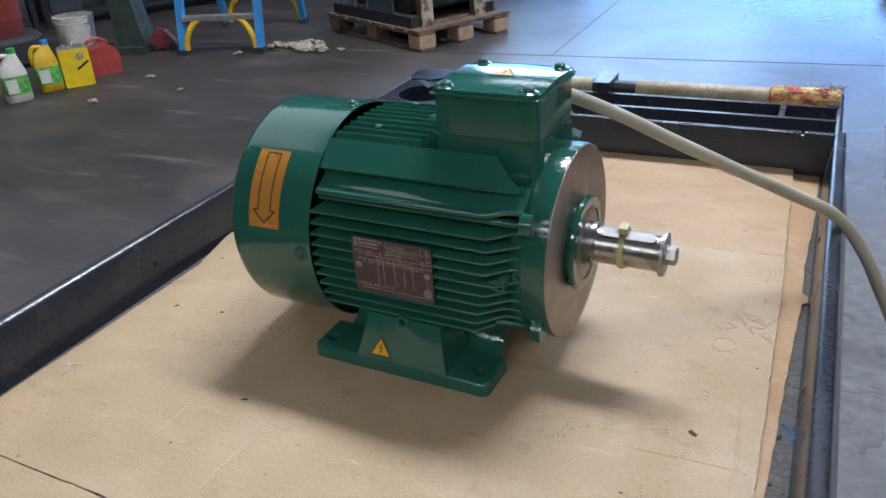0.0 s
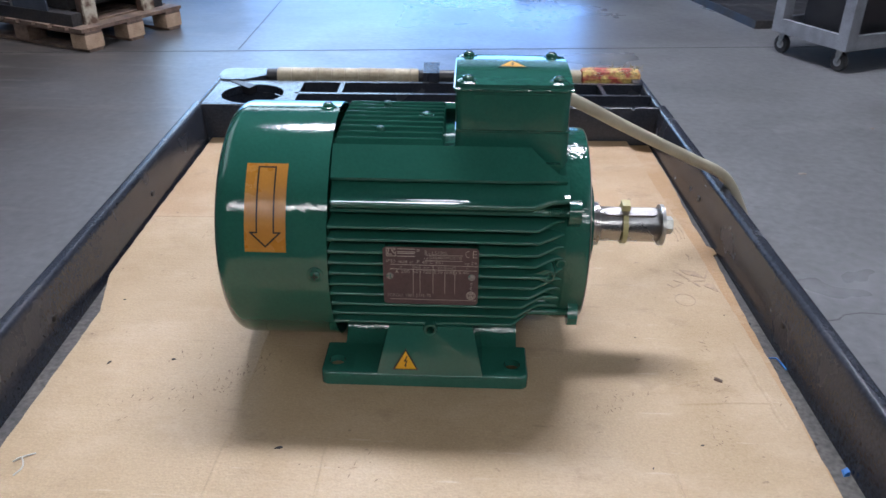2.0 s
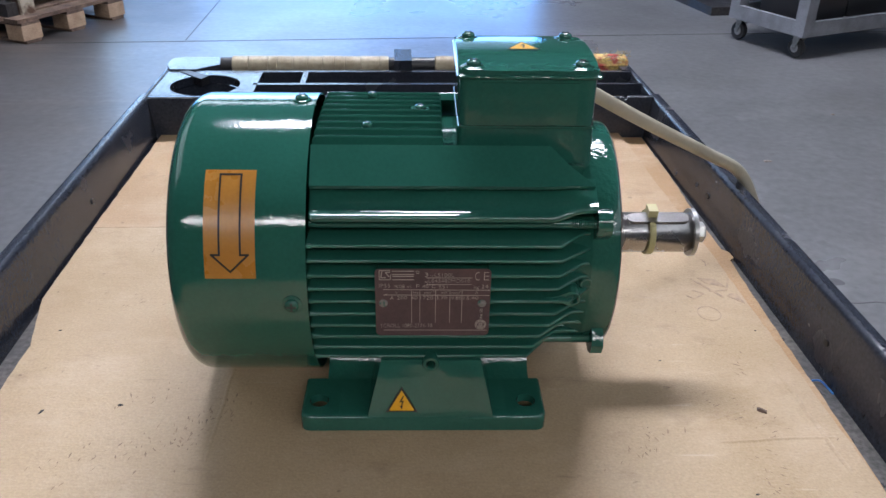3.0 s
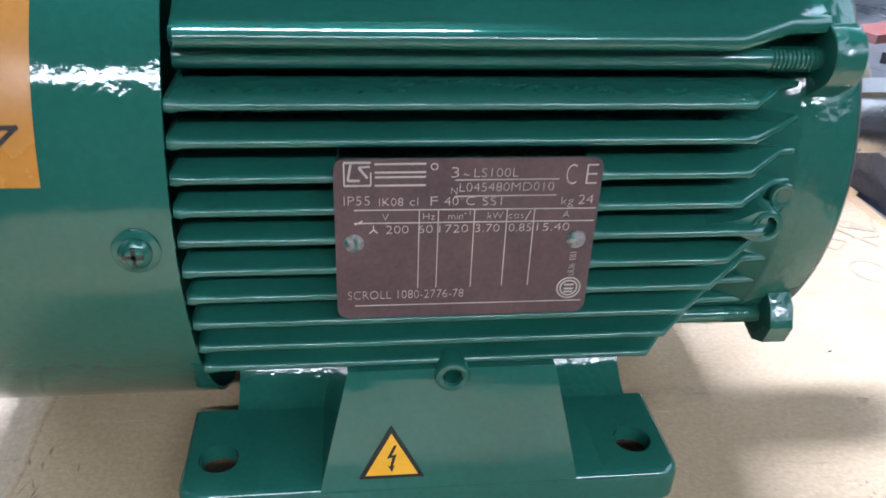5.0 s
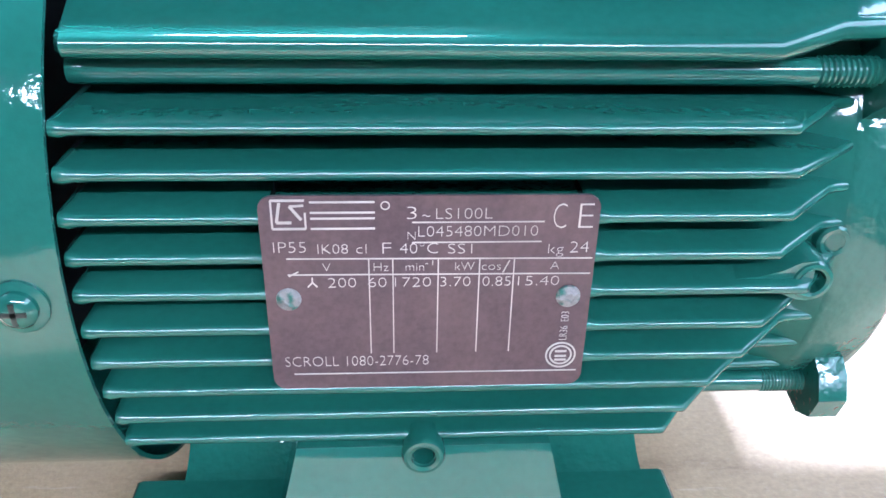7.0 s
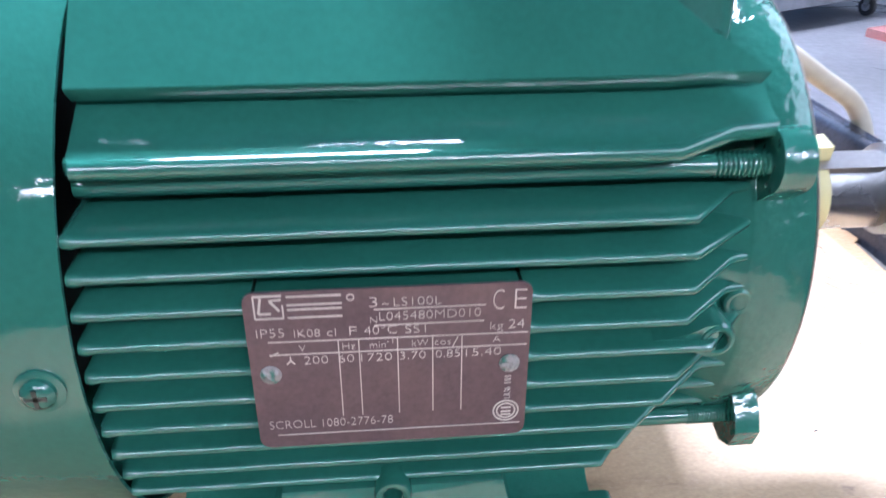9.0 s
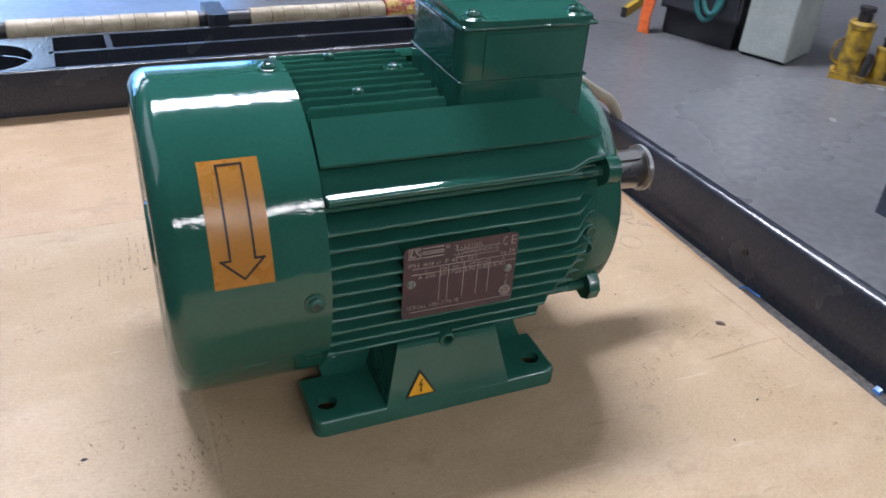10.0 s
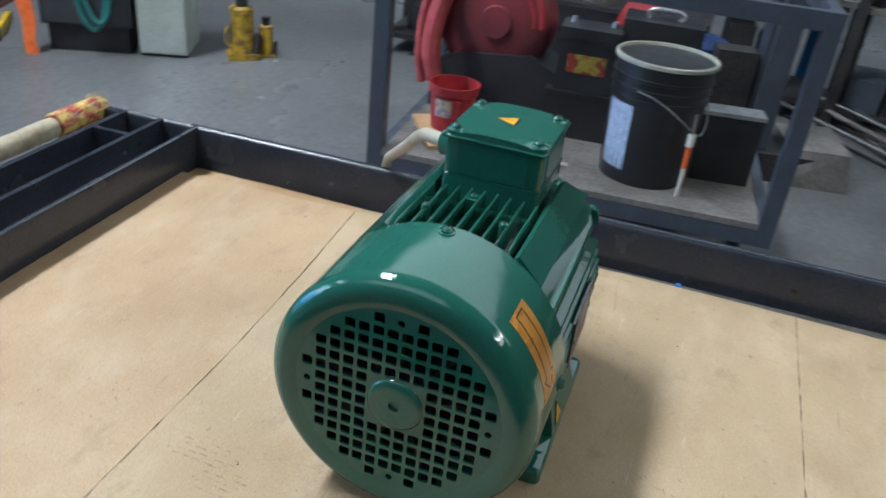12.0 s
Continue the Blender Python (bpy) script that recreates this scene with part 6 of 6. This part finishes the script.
def build_dolly():
    d = thing("plastic_cart", "grey moulded plastic cart with black casters, loaded with boxes", "cart", (2.05, 3.775, FLOOR), 25)
    L, W = 1.0, 0.55
    for x in (0.06, L - 0.06):
        for y in (0.06, W - 0.06):
            caster(d, x, y, 0.052, 0.128)
    rbx(d, "deck", GREYPL, 0, L, 0, W, 0.126, 0.150, 0.008)
    for x0, x1, y0, y1 in ((0, L, 0, 0.03), (0, L, W - 0.03, W), (0, 0.03, 0.03, W - 0.03), (L - 0.03, L, 0.03, W - 0.03)):
        rbx(d, "lip", GREYPL, x0, x1, y0, y1, 0.150, 0.205, 0.008)
    for x in (0.0, L - 0.07):
        for y in (0.0, W - 0.07):
            rbx(d, "post", GREYPL, x, x + 0.07, y, y + 0.07, 0.205, 0.72, 0.012)
    rbx(d, "upper_deck", GREYPL, 0, L, 0, W, 0.72, 0.80, 0.012)


build_dolly()
for x, y, w, h in ((0.12, 0.10, 0.30, 0.25), (0.46, 0.12, 0.36, 0.20)):
    t = tagged(part("parts_bin", rbox(x, x + w, y, y + 0.34, 0.150, 0.150 + h, 0.01), BLACK), "black plastic parts bin on the grey cart", "bin", "parts bins")
    t.matrix_basis = pose(2.05, 3.775, FLOOR, 0, 0, 25)

dol = thing("wooden_dolly", "flat wooden dolly on black casters", "dolly", (0.45, 6.20, FLOOR), 6)
for x in (0.05, 0.62):
    for y in (0.06, 0.40):
        caster(dol, x, y, 0.045, 0.105)
for i in range(4):
    rbx(dol, "plank", WOOD, -0.02, 0.70, 0.01 + 0.115 * i, 0.115 + 0.115 * i, 0.105, 0.135)
hose = thing("green_hose", "coil of green hose lying on the floor", "hose", (1.45, 6.45, FLOOR))
part("coil", tube(B(), [(0.16 * math.cos(a * 0.7) * (1 + 0.02 * a), 0.16 * math.sin(a * 0.7) * (1 + 0.02 * a), 0.012 + 0.002 * a) for a in range(20)], 0.011, 8, 4), mat("green_hose_rubber", (0.04, 0.34, 0.14), None, 20, (0.4, 0.6)), hose)
rack((1.4, 7.4, FLOOR), -4, 3.4, "dark cluttered storage rack near the loading door", 9, [DARK, BLACK, GREYPL, GREYSTEEL])
rack((4.0, 4.4, FLOOR), -40, 2.6, "dark cluttered steel storage rack on the east side", 10, [DARK, BLACK, SHELF, GREYSTEEL])

# red board, yellow level
rb = leaf("painted_board", rbox(-0.34, 0.34, -0.10, 0.10, 0.0, 0.045, 0.008), mat("dusty_red_board", (0.27, 0.075, 0.06), (0.20, 0.10, 0.09), 6, (0.6, 0.8)), "dusty red board lying flat on the floor", "board", (2.95, 3.80, FLOOR), 22)
yl = thing("spirit_level", "yellow spirit level lying on the floor", "spirit level", (2.66, 3.36, FLOOR), 38)
rbx(yl, "beam", YELLOWP, -0.20, 0.20, -0.012, 0.012, 0.0, 0.05)
rbx(yl, "end_cap", BLACK, 0.20, 0.212, -0.014, 0.014, 0.0, 0.052)
rbx(yl, "end_cap", BLACK, -0.212, -0.20, -0.014, 0.014, 0.0, 0.052)


def build_tool_cabinet():
    c = thing("tool_cabinet", "dark grey steel tool cabinet with a recessed black base", "tool cabinet", (2.52, 2.96, FLOOR), -64)
    CAB = mat("dark_grey_cabinet_paint", (0.040, 0.042, 0.048), (0.028, 0.028, 0.032), 7, (0.35, 0.6), bump=0.1)
    rbx(c, "body", CAB, 0.0, 0.42, 0.0, 0.5, 0.135, 0.95, 0.008)
    rbx(c, "base", BLACK, 0.02, 0.40, 0.03, 0.48, 0.0, 0.135, 0.004)
    for z in (0.15, 0.42, 0.68):
        d = rbx(c, "drawer", CAB, 0.015, 0.405, -0.012, 0.001, z, z + 0.25, 0.004)
        rbx(d, "pull", SILVER, 0.05, 0.37, -0.022, -0.011, z + 0.215, z + 0.235, 0.003)


build_tool_cabinet()
th = thing("teal_hose", "teal rubber hose looped over the dark cabinet", "hose", (2.52, 2.96, FLOOR), -64)
part("loop", tube(B(), [(0.20, -0.035, 0.80), (0.18, -0.040, 0.45), (0.20, -0.040, 0.22), (0.255, -0.040, 0.13), (0.31, -0.040, 0.20), (0.33, -0.040, 0.45), (0.32, -0.035, 0.80)], 0.013, 10, 6), TEAL, th)
part("loop", tube(B(), [(0.225, -0.060, 0.80), (0.215, -0.065, 0.45), (0.24, -0.065, 0.25), (0.29, -0.065, 0.17), (0.34, -0.060, 0.24), (0.36, -0.055, 0.50), (0.35, -0.055, 0.80)], 0.011, 10, 6), TEAL, th)
st = thing("orange_strap", "bright orange webbing strap hanging down to the floor", "strap", (2.49, 2.985, FLOOR), -64)
part("webbing", loft(B(), [[(x - w, y, z), (x + w, y, z), (x + w, y - 0.012, z), (x - w, y - 0.012, z)] for x, y, z, w in ((0.0, -0.05, 0.0, 0.030), (-0.004, -0.05, 0.08, 0.026), (0.006, -0.05, 0.16, 0.030), (-0.010, -0.05, 0.28, 0.036), (-0.03, -0.045, 0.45, 0.034), (-0.04, -0.04, 0.75, 0.034))]), ORANGESTRAP, st)


def build_bin():
    c = thing("steel_cabinet", "pale grey-green steel cabinet standing on the floor", "cabinet", (2.735, 2.565, FLOOR), -66)
    rbx(c, "body", CABINET, 0.0, 0.235, 0.0, 0.30, 0.012, 0.80, 0.004)
    rbx(c, "plinth", BLACK, 0.006, 0.229, 0.006, 0.294, 0.0, 0.012, 0.002)
    d = rbx(c, "door", CABINET, 0.004, 0.231, -0.014, 0.0, 0.020, 0.79, 0.003)
    part("handle", tube(B(), [(0.20, -0.014, 0.42), (0.20, -0.036, 0.43), (0.20, -0.036, 0.52), (0.20, -0.014, 0.53)], 0.006, 8, 4), SILVER, d)


build_bin()


def build_jack(at, s, label):
    j = thing("bottle_jack", label, "bottle jack", at, -50, "bottle jacks")
    rbx(j, "base", GRIMY, -0.075 * s, 0.075 * s, -0.06 * s, 0.06 * s, 0.0, 0.03 * s, 0.004)
    part("cylinder", lathe(B(), (0, 0, 0.03 * s), (0, 0, 1), [(0, 0.058 * s), (0.20 * s, 0.055 * s), (0.205 * s, 0.060 * s), (0.225 * s, 0.060 * s), (0.235 * s, 0.050 * s)], 28), GRIMY, j)
    part("ram", lathe(B(), (0, 0, 0.26 * s), (0, 0, 1), [(0, 0.030 * s), (0.05 * s, 0.030 * s), (0.052 * s, 0.036 * s), (0.07 * s, 0.036 * s)], 20), DARK, j)
    part("pump", lathe(B(), (0.062 * s, -0.03 * s, 0.025 * s), (0.1, 0, 1), [(0, 0.02 * s), (0.09 * s, 0.018 * s), (0.11 * s, 0.012 * s)], 16), DARK, j)
    part("handle", tube(B(), [(-0.055 * s, -0.02 * s, 0.06 * s), (-0.085 * s, -0.03 * s, 0.09 * s), (-0.085 * s, -0.03 * s, 0.15 * s), (-0.055 * s, -0.02 * s, 0.18 * s)], 0.007 * s, 8, 4), GRIMY, j)


build_jack((3.02, 2.15, FLOOR), 1.0, "yellow hydraulic bottle jack with a dark ram")
build_jack((3.12, 2.07, FLOOR), 0.62, "small grimy yellow bottle jack beside a larger one")


# ---- the steel cart beyond the rim ----
def build_steel_cart():
    c = thing("steel_cart", "blue-grey welded steel cart with a worn wooden lower shelf", "steel cart", (1.685, 0.835, FLOOR), -85.4)
    L, W, S, T = 1.283, 0.78, 0.270, 0.893
    def angle(name, x0, x1, y0, y1, z0, z1):
        rbx(c, name, GREYSTEEL, x0, x1, y0, y1, z0, z1, 0.003)
    w = 0.048
    for x in (0.0, L - w):
        for y in (0.0, W - w):
            angle("post", x, x + w, y, y + w, S - 0.072, T)
    for z in (S - 0.072, T - 0.050):
        angle("rail", w, L - w, 0.002, 0.036, z, z + 0.050)
        angle("rail", w, L - w, W - 0.036, W - 0.002, z, z + 0.050)
        angle("end_rail", 0.002, 0.036, w, W - w, z, z + 0.050)
        angle("end_rail", L - 0.036, L - 0.002, w, W - w, z, z + 0.050)
    rbx(c, "lower_shelf", SHELF, w + 0.001, L - w - 0.001, 0.001, W - 0.001, S - 0.020, S, 0.002)
    for x in (0.09, L - 0.09):
        for y in (0.10, W - 0.10):
            caster(c, x, y, 0.088, S - 0.073)


build_steel_cart()
SH = FLOOR + 0.270


def on_cart(name, label, category, x, y, turn=0.0, z=0.0, group=""):
    return thing(name, label, category, (x, y, SH + z), turn, group)


brd = on_cart("plywood_offcut", "thin pale plywood offcut with a dark knot hole", "plywood", 1.95, 0.655, 32)
part("panel", rbox(-0.15, 0.15, -0.095, 0.095, 0.0, 0.012, 0.001), mat("pale_plywood", (0.46, 0.29, 0.15), (0.38, 0.23, 0.12), 9, (0.5, 0.7), bump=0.2), brd)
part("knot", lathe(B(), (-0.118, 0.045, 0.0118), (0, 0, 1), [(0, 0.020), (0.0006, 0.020)], 18), INK_AND_HOLES, brd)

pot = on_cart("plastic_pot", "red plastic tub with a side grip and a small label", "tub", 1.985, 0.655, 0, 0.012)
part("body", lathe(B(), (0, 0, 0), (0, 0, 1), [(0, 0.066), (0.004, 0.070), (0.125, 0.079), (0.130, 0.087), (0.158, 0.088), (0.160, 0.085), (0.158, 0.081), (0.010, 0.064), (0.010, 0.002)], 40), RED, pot)
bm = B()
vs = [[bm.verts.new(((0.0715 + 0.07 * z) * math.cos(radians(150 + 8 * i)), (0.0715 + 0.07 * z) * math.sin(radians(150 + 8 * i)), z)) for i in range(8)] for z in (0.055, 0.085, 0.115)]
for a, b in zip(vs, vs[1:]):
    for i in range(7):
        bm.faces.new((a[i], a[i + 1], b[i + 1], b[i]))
part("label", bm, mat("pale_yellow_label", (0.55, 0.50, 0.30), (0.30, 0.22, 0.35), 60, (0.5, 0.6), ramp=(0.45, 0.6)), pot)
part("grip", rbox(-0.090, -0.070, -0.050, -0.026, 0.02, 0.12, 0.006), RED, pot)

bk = build_bucket((1.985, -0.015, SH), 0.152, 0.385, BLACK, "black plastic bucket with a cream lid rim and a blue label", mat("greyed_cream_plastic", (0.40, 0.40, 0.32), (0.30, 0.30, 0.25), 20, (0.4, 0.55), bump=0.05), (0.70, 0.78, 0.86), 140.0, 200)
bm = B()
vs = [[bm.verts.new(((0.1355 + 0.047 * z) * math.cos(radians(112 + 7 * i - 200 + 3)), (0.1355 + 0.047 * z) * math.sin(radians(112 + 7 * i - 200 + 3)), z)) for i in range(7)] for z in (0.045, 0.10, 0.16, 0.22, 0.255)]
for a, b in zip(vs, vs[1:]):
    for i in range(6):
        bm.faces.new((a[i], a[i + 1], b[i + 1], b[i]))
part("label", bm, LABEL, bk, "pale blue printed paper label")
tg = on_cart("orange_tag", "orange and white plastic tag hanging on the bucket's wire bail", "tag", 1.862, -0.1445, -25)
rbx(tg, "cord", SHELF, -0.006, 0.006, -0.003, 0.003, 0.185, 0.265, 0.002)
rbx(tg, "grip", OFFWHITE, -0.012, 0.012, -0.008, 0.008, 0.165, 0.205, 0.004)
rbx(tg, "upper_half", ORANGESTRAP, -0.012, 0.012, -0.003, 0.003, 0.095, 0.160, 0.002)
rbx(tg, "lower_half", OFFWHITE, -0.010, 0.010, -0.003, 0.003, 0.0, 0.092, 0.002)

bb = on_cart("black_box", "flat black metal box with a silver top edge", "box", 2.075, -0.250, -80)
rbx(bb, "body", BLACK, -0.095, 0.095, -0.03, 0.05, 0.0, 0.222, 0.004)
rbx(bb, "edge", SILVER, -0.099, 0.099, -0.034, 0.054, 0.222, 0.235, 0.003)

slat = on_cart("metal_strip", "thin pale metal strip lying on the shelf", "strip", 1.86, 0.40, -80)
rbx(slat, "strip", PAPER, -0.19, 0.19, -0.014, 0.014, 0.0, 0.008, 0.001)


DUSTYRED = mat("dusty_faded_red_paint", (0.42, 0.075, 0.080), (0.30, 0.045, 0.050), 14, (0.5, 0.7), bump=0.1)


def build_blower():
    b = on_cart("blower", "dusty maroon blower housing with a curved red handle", "blower", 2.28, 0.62, 0)
    part("scroll", bevel(lathe(B(), (-0.06, 0, 0.34), (1, 0, 0), [(0, 0.17), (0.02, 0.205), (0.05, 0.215), (0.12, 0.215), (0.14, 0.20), (0.15, 0.16)], 48), 0.004), MAROON, b)
    part("inlet", lathe(B(), (-0.075, -0.02, 0.34), (1, 0, 0), [(0, 0.055), (0.02, 0.060), (0.021, 0.040), (0.005, 0.038)], 32), MAROON, b)
    for i in range(2):
        part("rib", tube(B(), [(-0.052, 0.20 * math.cos(a) * (0.92 - 0.14 * i), 0.34 + 0.20 * math.sin(a) * (0.92 - 0.14 * i)) for a in (radians(30 + 15 * k) for k in range(11))], 0.010, 8, 3), RED, b)
    part("stand", bevel(prism(B(), [(-0.30, 0.0), (0.20, 0.0), (0.20, 0.16), (0.10, 0.215), (-0.16, 0.245), (-0.28, 0.20)], "x", -0.085, 0.12), 0.012), BLACK, b)
    # tall slotted arm at one side
    arm = [(-0.07, 0.185, 0.10), (-0.085, 0.205, 0.20), (-0.080, 0.195, 0.33), (-0.07, 0.15, 0.46), (-0.05, 0.08, 0.56)]
    part("arm", tube(B(), arm, 0.036, 10, 5), DUSTYRED, b)
    part("arm", tube(B(), [(-0.080, 0.235, 0.08), (-0.090, 0.250, 0.20), (-0.085, 0.240, 0.36), (-0.06, 0.19, 0.52)], 0.016, 10, 5), DUSTYRED, b)
    part("lever", tube(B(), [(-0.08, 0.25, 0.44), (-0.10, 0.32, 0.42), (-0.11, 0.37, 0.37)], 0.015, 10, 5), DUSTYRED, b)


build_blower()


def build_battery():
    b = on_cart("battery", "black vehicle battery with a yellow and red label", "battery", 2.235, 0.260, -84, 0.168)
    rbx(b, "case", BLACK, -0.10, 0.10, -0.07, 0.07, 0.0, 0.175, 0.006)
    rbx(b, "cover", DARK, -0.103, 0.103, -0.073, 0.073, 0.175, 0.215, 0.006)
    rbx(b, "label", mat("yellow_red_battery_label", (0.22, 0.18, 0.025), (0.19, 0.024, 0.018), 26, (0.4, 0.6), contrast=0.4, ramp=(0.46, 0.54)), -0.066, 0.066, -0.0715, -0.0695, 0.064, 0.128, 0.0004)
    for x in (-0.07, 0.07):
        part("terminal", lathe(B(), (x, 0.02, 0.214), (0, 0, 1), [(0, 0.011), (0.02, 0.009)], 14), SILVER, b)


bcr = on_cart("storage_crate", "black plastic crate carrying a battery", "crate", 2.235, 0.260, -84)
rbx(bcr, "body", BLACK, -0.120, 0.120, -0.080, 0.095, 0.0, 0.150, 0.008)
rbx(bcr, "lid", BLACK, -0.124, 0.124, -0.084, 0.099, 0.151, 0.167, 0.004)
build_battery()
tb = on_cart("tool_box", "black plastic tool box with a folded handle", "tool box", 2.30, 0.035, -86)
rbx(tb, "body", BLACK, -0.13, 0.13, -0.05, 0.12, 0.0, 0.35, 0.02)
rbx(tb, "lid", BLACK, -0.134, 0.134, -0.054, 0.124, 0.352, 0.425, 0.02)
part("handle", tube(B(), [(-0.05, 0.03, 0.42), (-0.05, 0.03, 0.45), (0.05, 0.03, 0.45), (0.05, 0.03, 0.42)], 0.009, 8, 4), SILVER, tb)
cr = on_cart("rag", "crumpled brown paper rag lying on the worn shelf", "rag", 2.15, 0.42, 25)
bm = B()
bmesh.ops.create_icosphere(bm, subdivisions=4, radius=0.075)
for v in bm.verts:
    v.co *= 1 + 0.38 * noise.noise(v.co * 20) + 0.16 * noise.noise(v.co * 55)
    v.co.x *= 1.5
    v.co.z = max(-0.012, v.co.z * 0.42 + 0.008 * noise.noise(v.co * 38))
low = min(v.co.z for v in bm.verts)
bmesh.ops.translate(bm, verts=bm.verts, vec=(0, 0, -low))
part("cloth", bm, mat("crumpled_brown_paper", (0.16, 0.105, 0.066), (0.095, 0.064, 0.044), 18, (0.7, 0.9), bump=0.4, fine=90), cr, sharp=14)

# beyond the steel cart
rj = thing("red_jug", "bright red plastic jug among dark clutter", "jug", (3.02, 0.18, FLOOR), 0)
part("body", bevel(loft(B(), [[(-0.10, -0.09, 0), (0.10, -0.09, 0), (0.10, 0.09, 0), (-0.10, 0.09, 0)], [(-0.10, -0.09, 0.55), (0.10, -0.09, 0.55), (0.10, 0.09, 0.55), (-0.10, 0.09, 0.55)], [(-0.04, -0.05, 0.66), (0.04, -0.05, 0.66), (0.04, 0.05, 0.66), (-0.04, 0.05, 0.66)]]), 0.02), RED, rj)
bd = thing("blue_drum", "dark blue plastic drum behind the steel cart", "drum", (3.15, -0.09, FLOOR), 0)
part("body", lathe(B(), (0, 0, 0), (0, 0, 1), [(0, 0.115), (0.02, 0.122), (0.25, 0.125), (0.27, 0.131), (0.29, 0.125), (0.46, 0.122), (0.48, 0.10)], 40), mat("dark_blue_plastic", (0.010, 0.030, 0.12), None, 9, (0.35, 0.5)), bd)
for x, y, lean, m in ((4.30, -0.63, 0.05, BLUEP), (4.70, 0.89, 0.02, BLUEP), (3.95, -0.44, 0.16, SILVER)):
    l = thing("ladder_rail", "pale blue fibreglass ladder rail leaning upright" if m is BLUEP else "bare aluminium rail leaning upright among clutter", "ladder rail", (x, y, FLOOR), 0, "ladder rails")
    part("rail", bevel(loft(B(), [[(-0.02, -0.035, 0), (0.02, -0.035, 0), (0.02, 0.035, 0), (-0.02, 0.035, 0)], [(0.10, -0.035 - lean, 1.4), (0.14, -0.035 - lean, 1.4), (0.14, 0.035 - lean, 1.4), (0.10, 0.035 - lean, 1.4)]]), 0.004), m, l)
    rbx(l, "foot", RUBBER, -0.03, 0.03, -0.042, 0.042, 0.0, 0.04)
pst = thing("drill_press", "dark steel drill press stand with a grey casting", "drill press", (2.95, -0.34, FLOOR), 12)
rbx(pst, "column", GREYSTEEL, -0.06, 0.06, -0.10, 0.02, 0.0, 0.95, 0.01)
rbx(pst, "casting", DARK, -0.09, 0.03, 0.04, 0.20, 0.0, 0.52, 0.04)
rbx(pst, "stand", DARK, -0.10, 0.25, -0.30, 0.24, 0.0, 0.12, 0.02)
rack((3.6, 1.6, FLOOR), -84, 2.4, "dark cluttered rack of workshop parts", 15, [DARK, BLACK, DARK, DARK, GREYSTEEL])
rack((3.75, -0.75, FLOOR), -96, 2.4, "dark cluttered rack of workshop parts and castings", 16, [DARK, DARK, BLACK, GREYSTEEL])
pile = thing("pipe_pile", "heap of grey steel pipes and bars on the floor", "pipes", (3.55, -1.00, FLOOR), 35)
rnd = random.Random(77)
for i in range(14):
    z = 0.02 + 0.035 * (i // 4)
    y = -0.25 + 0.11 * (i % 5) + rnd.uniform(-0.03, 0.03)
    part("pipe", rod(B(), (-0.35 + rnd.uniform(-0.1, 0.1), y, z), (0.40 + rnd.uniform(-0.1, 0.1), y + rnd.uniform(-0.2, 0.2), z + rnd.uniform(0, 0.03)), rnd.uniform(0.007, 0.014), 12), rnd.choice((ZINC, ZINC, DARK, SHELF)), pile)
box_stack = thing("casting", "grey-brown rough machine casting on the floor", "casting", (3.05, -0.62, FLOOR), 10)
part("lump", bevel(loft(B(), [[(-0.16, -0.16, 0), (0.16, -0.16, 0), (0.16, 0.14, 0), (-0.16, 0.14, 0)], [(-0.14, -0.14, 0.16), (0.16, -0.12, 0.18), (0.14, 0.12, 0.17), (-0.12, 0.10, 0.15)]]), 0.03, 3), SHELF, box_stack)
planks = random.Random(23)
for i in range(7):
    w, l = planks.uniform(0.05, 0.10), planks.uniform(0.45, 0.8)
    b = leaf("timber_offcut", rbox(-l / 2, l / 2, -w / 2, w / 2, 0.0, 0.03, 0.003), planks.choice((WOOD, WOOD_PALE, DARK)), "rough timber offcut lying on a stack of offcuts", "timber", (4.15 + planks.uniform(-0.05, 0.05), -1.32 + planks.uniform(-0.06, 0.06), FLOOR + 0.0302 * i), 70 + planks.uniform(-25, 25), "timber offcuts")


def build_chest(at, turn):
    """A low black drawer chest, added to darken the background behind the steel cart."""
    c = thing("drawer_chest", "low black drawer chest added as dark backing behind the steel cart", "drawer chest", at, turn)
    rbx(c, "carcass", DARK, 0.0, 1.15, 0.0, 0.42, 0.03, 0.50, 0.006)
    rbx(c, "plinth", BLACK, 0.03, 1.12, 0.02, 0.40, 0.0, 0.03, 0.002)
    for i in range(2):
        for z0, z1 in ((0.045, 0.24), (0.25, 0.365), (0.375, 0.485)):
            d = rbx(c, "drawer", BLACK, 0.015 + 0.565 * i, 0.57 + 0.565 * i, -0.014, -0.001, z0, z1, 0.003)
            part("handle", rod(B(), (0.20 + 0.565 * i, -0.026, z1 - 0.03), (0.38 + 0.565 * i, -0.026, z1 - 0.03), 0.006, 10), ZINC, d)
    return c


build_chest((3.32, 1.05, FLOOR), -90)
oil = random.Random(41)
for x, y, r0, h, m in ((3.47, 0.80, 0.07, 0.20, DARK), (3.52, 0.60, 0.05, 0.24, BLACK), (3.45, 0.42, 0.09, 0.12, SHELF)):
    t = thing("oil_tin", "grimy dark oil tin standing on the drawer chest", "tin", (x, y, FLOOR + 0.50), oil.uniform(0, 90), "oil tins")
    part("can", lathe(B(), (0, 0, 0), (0, 0, 1), [(0, r0), (0.004, r0 * 1.02), (h, r0 * 1.02), (h + 0.006, r0 * 0.94), (h + 0.007, 0.004)], 28), m, t)
    part("spout", lathe(B(), (r0 * 0.5, 0, h + 0.004), (0, 0, 1), [(0, 0.016), (0.022, 0.014), (0.024, 0.002)], 14), BLACK, t)
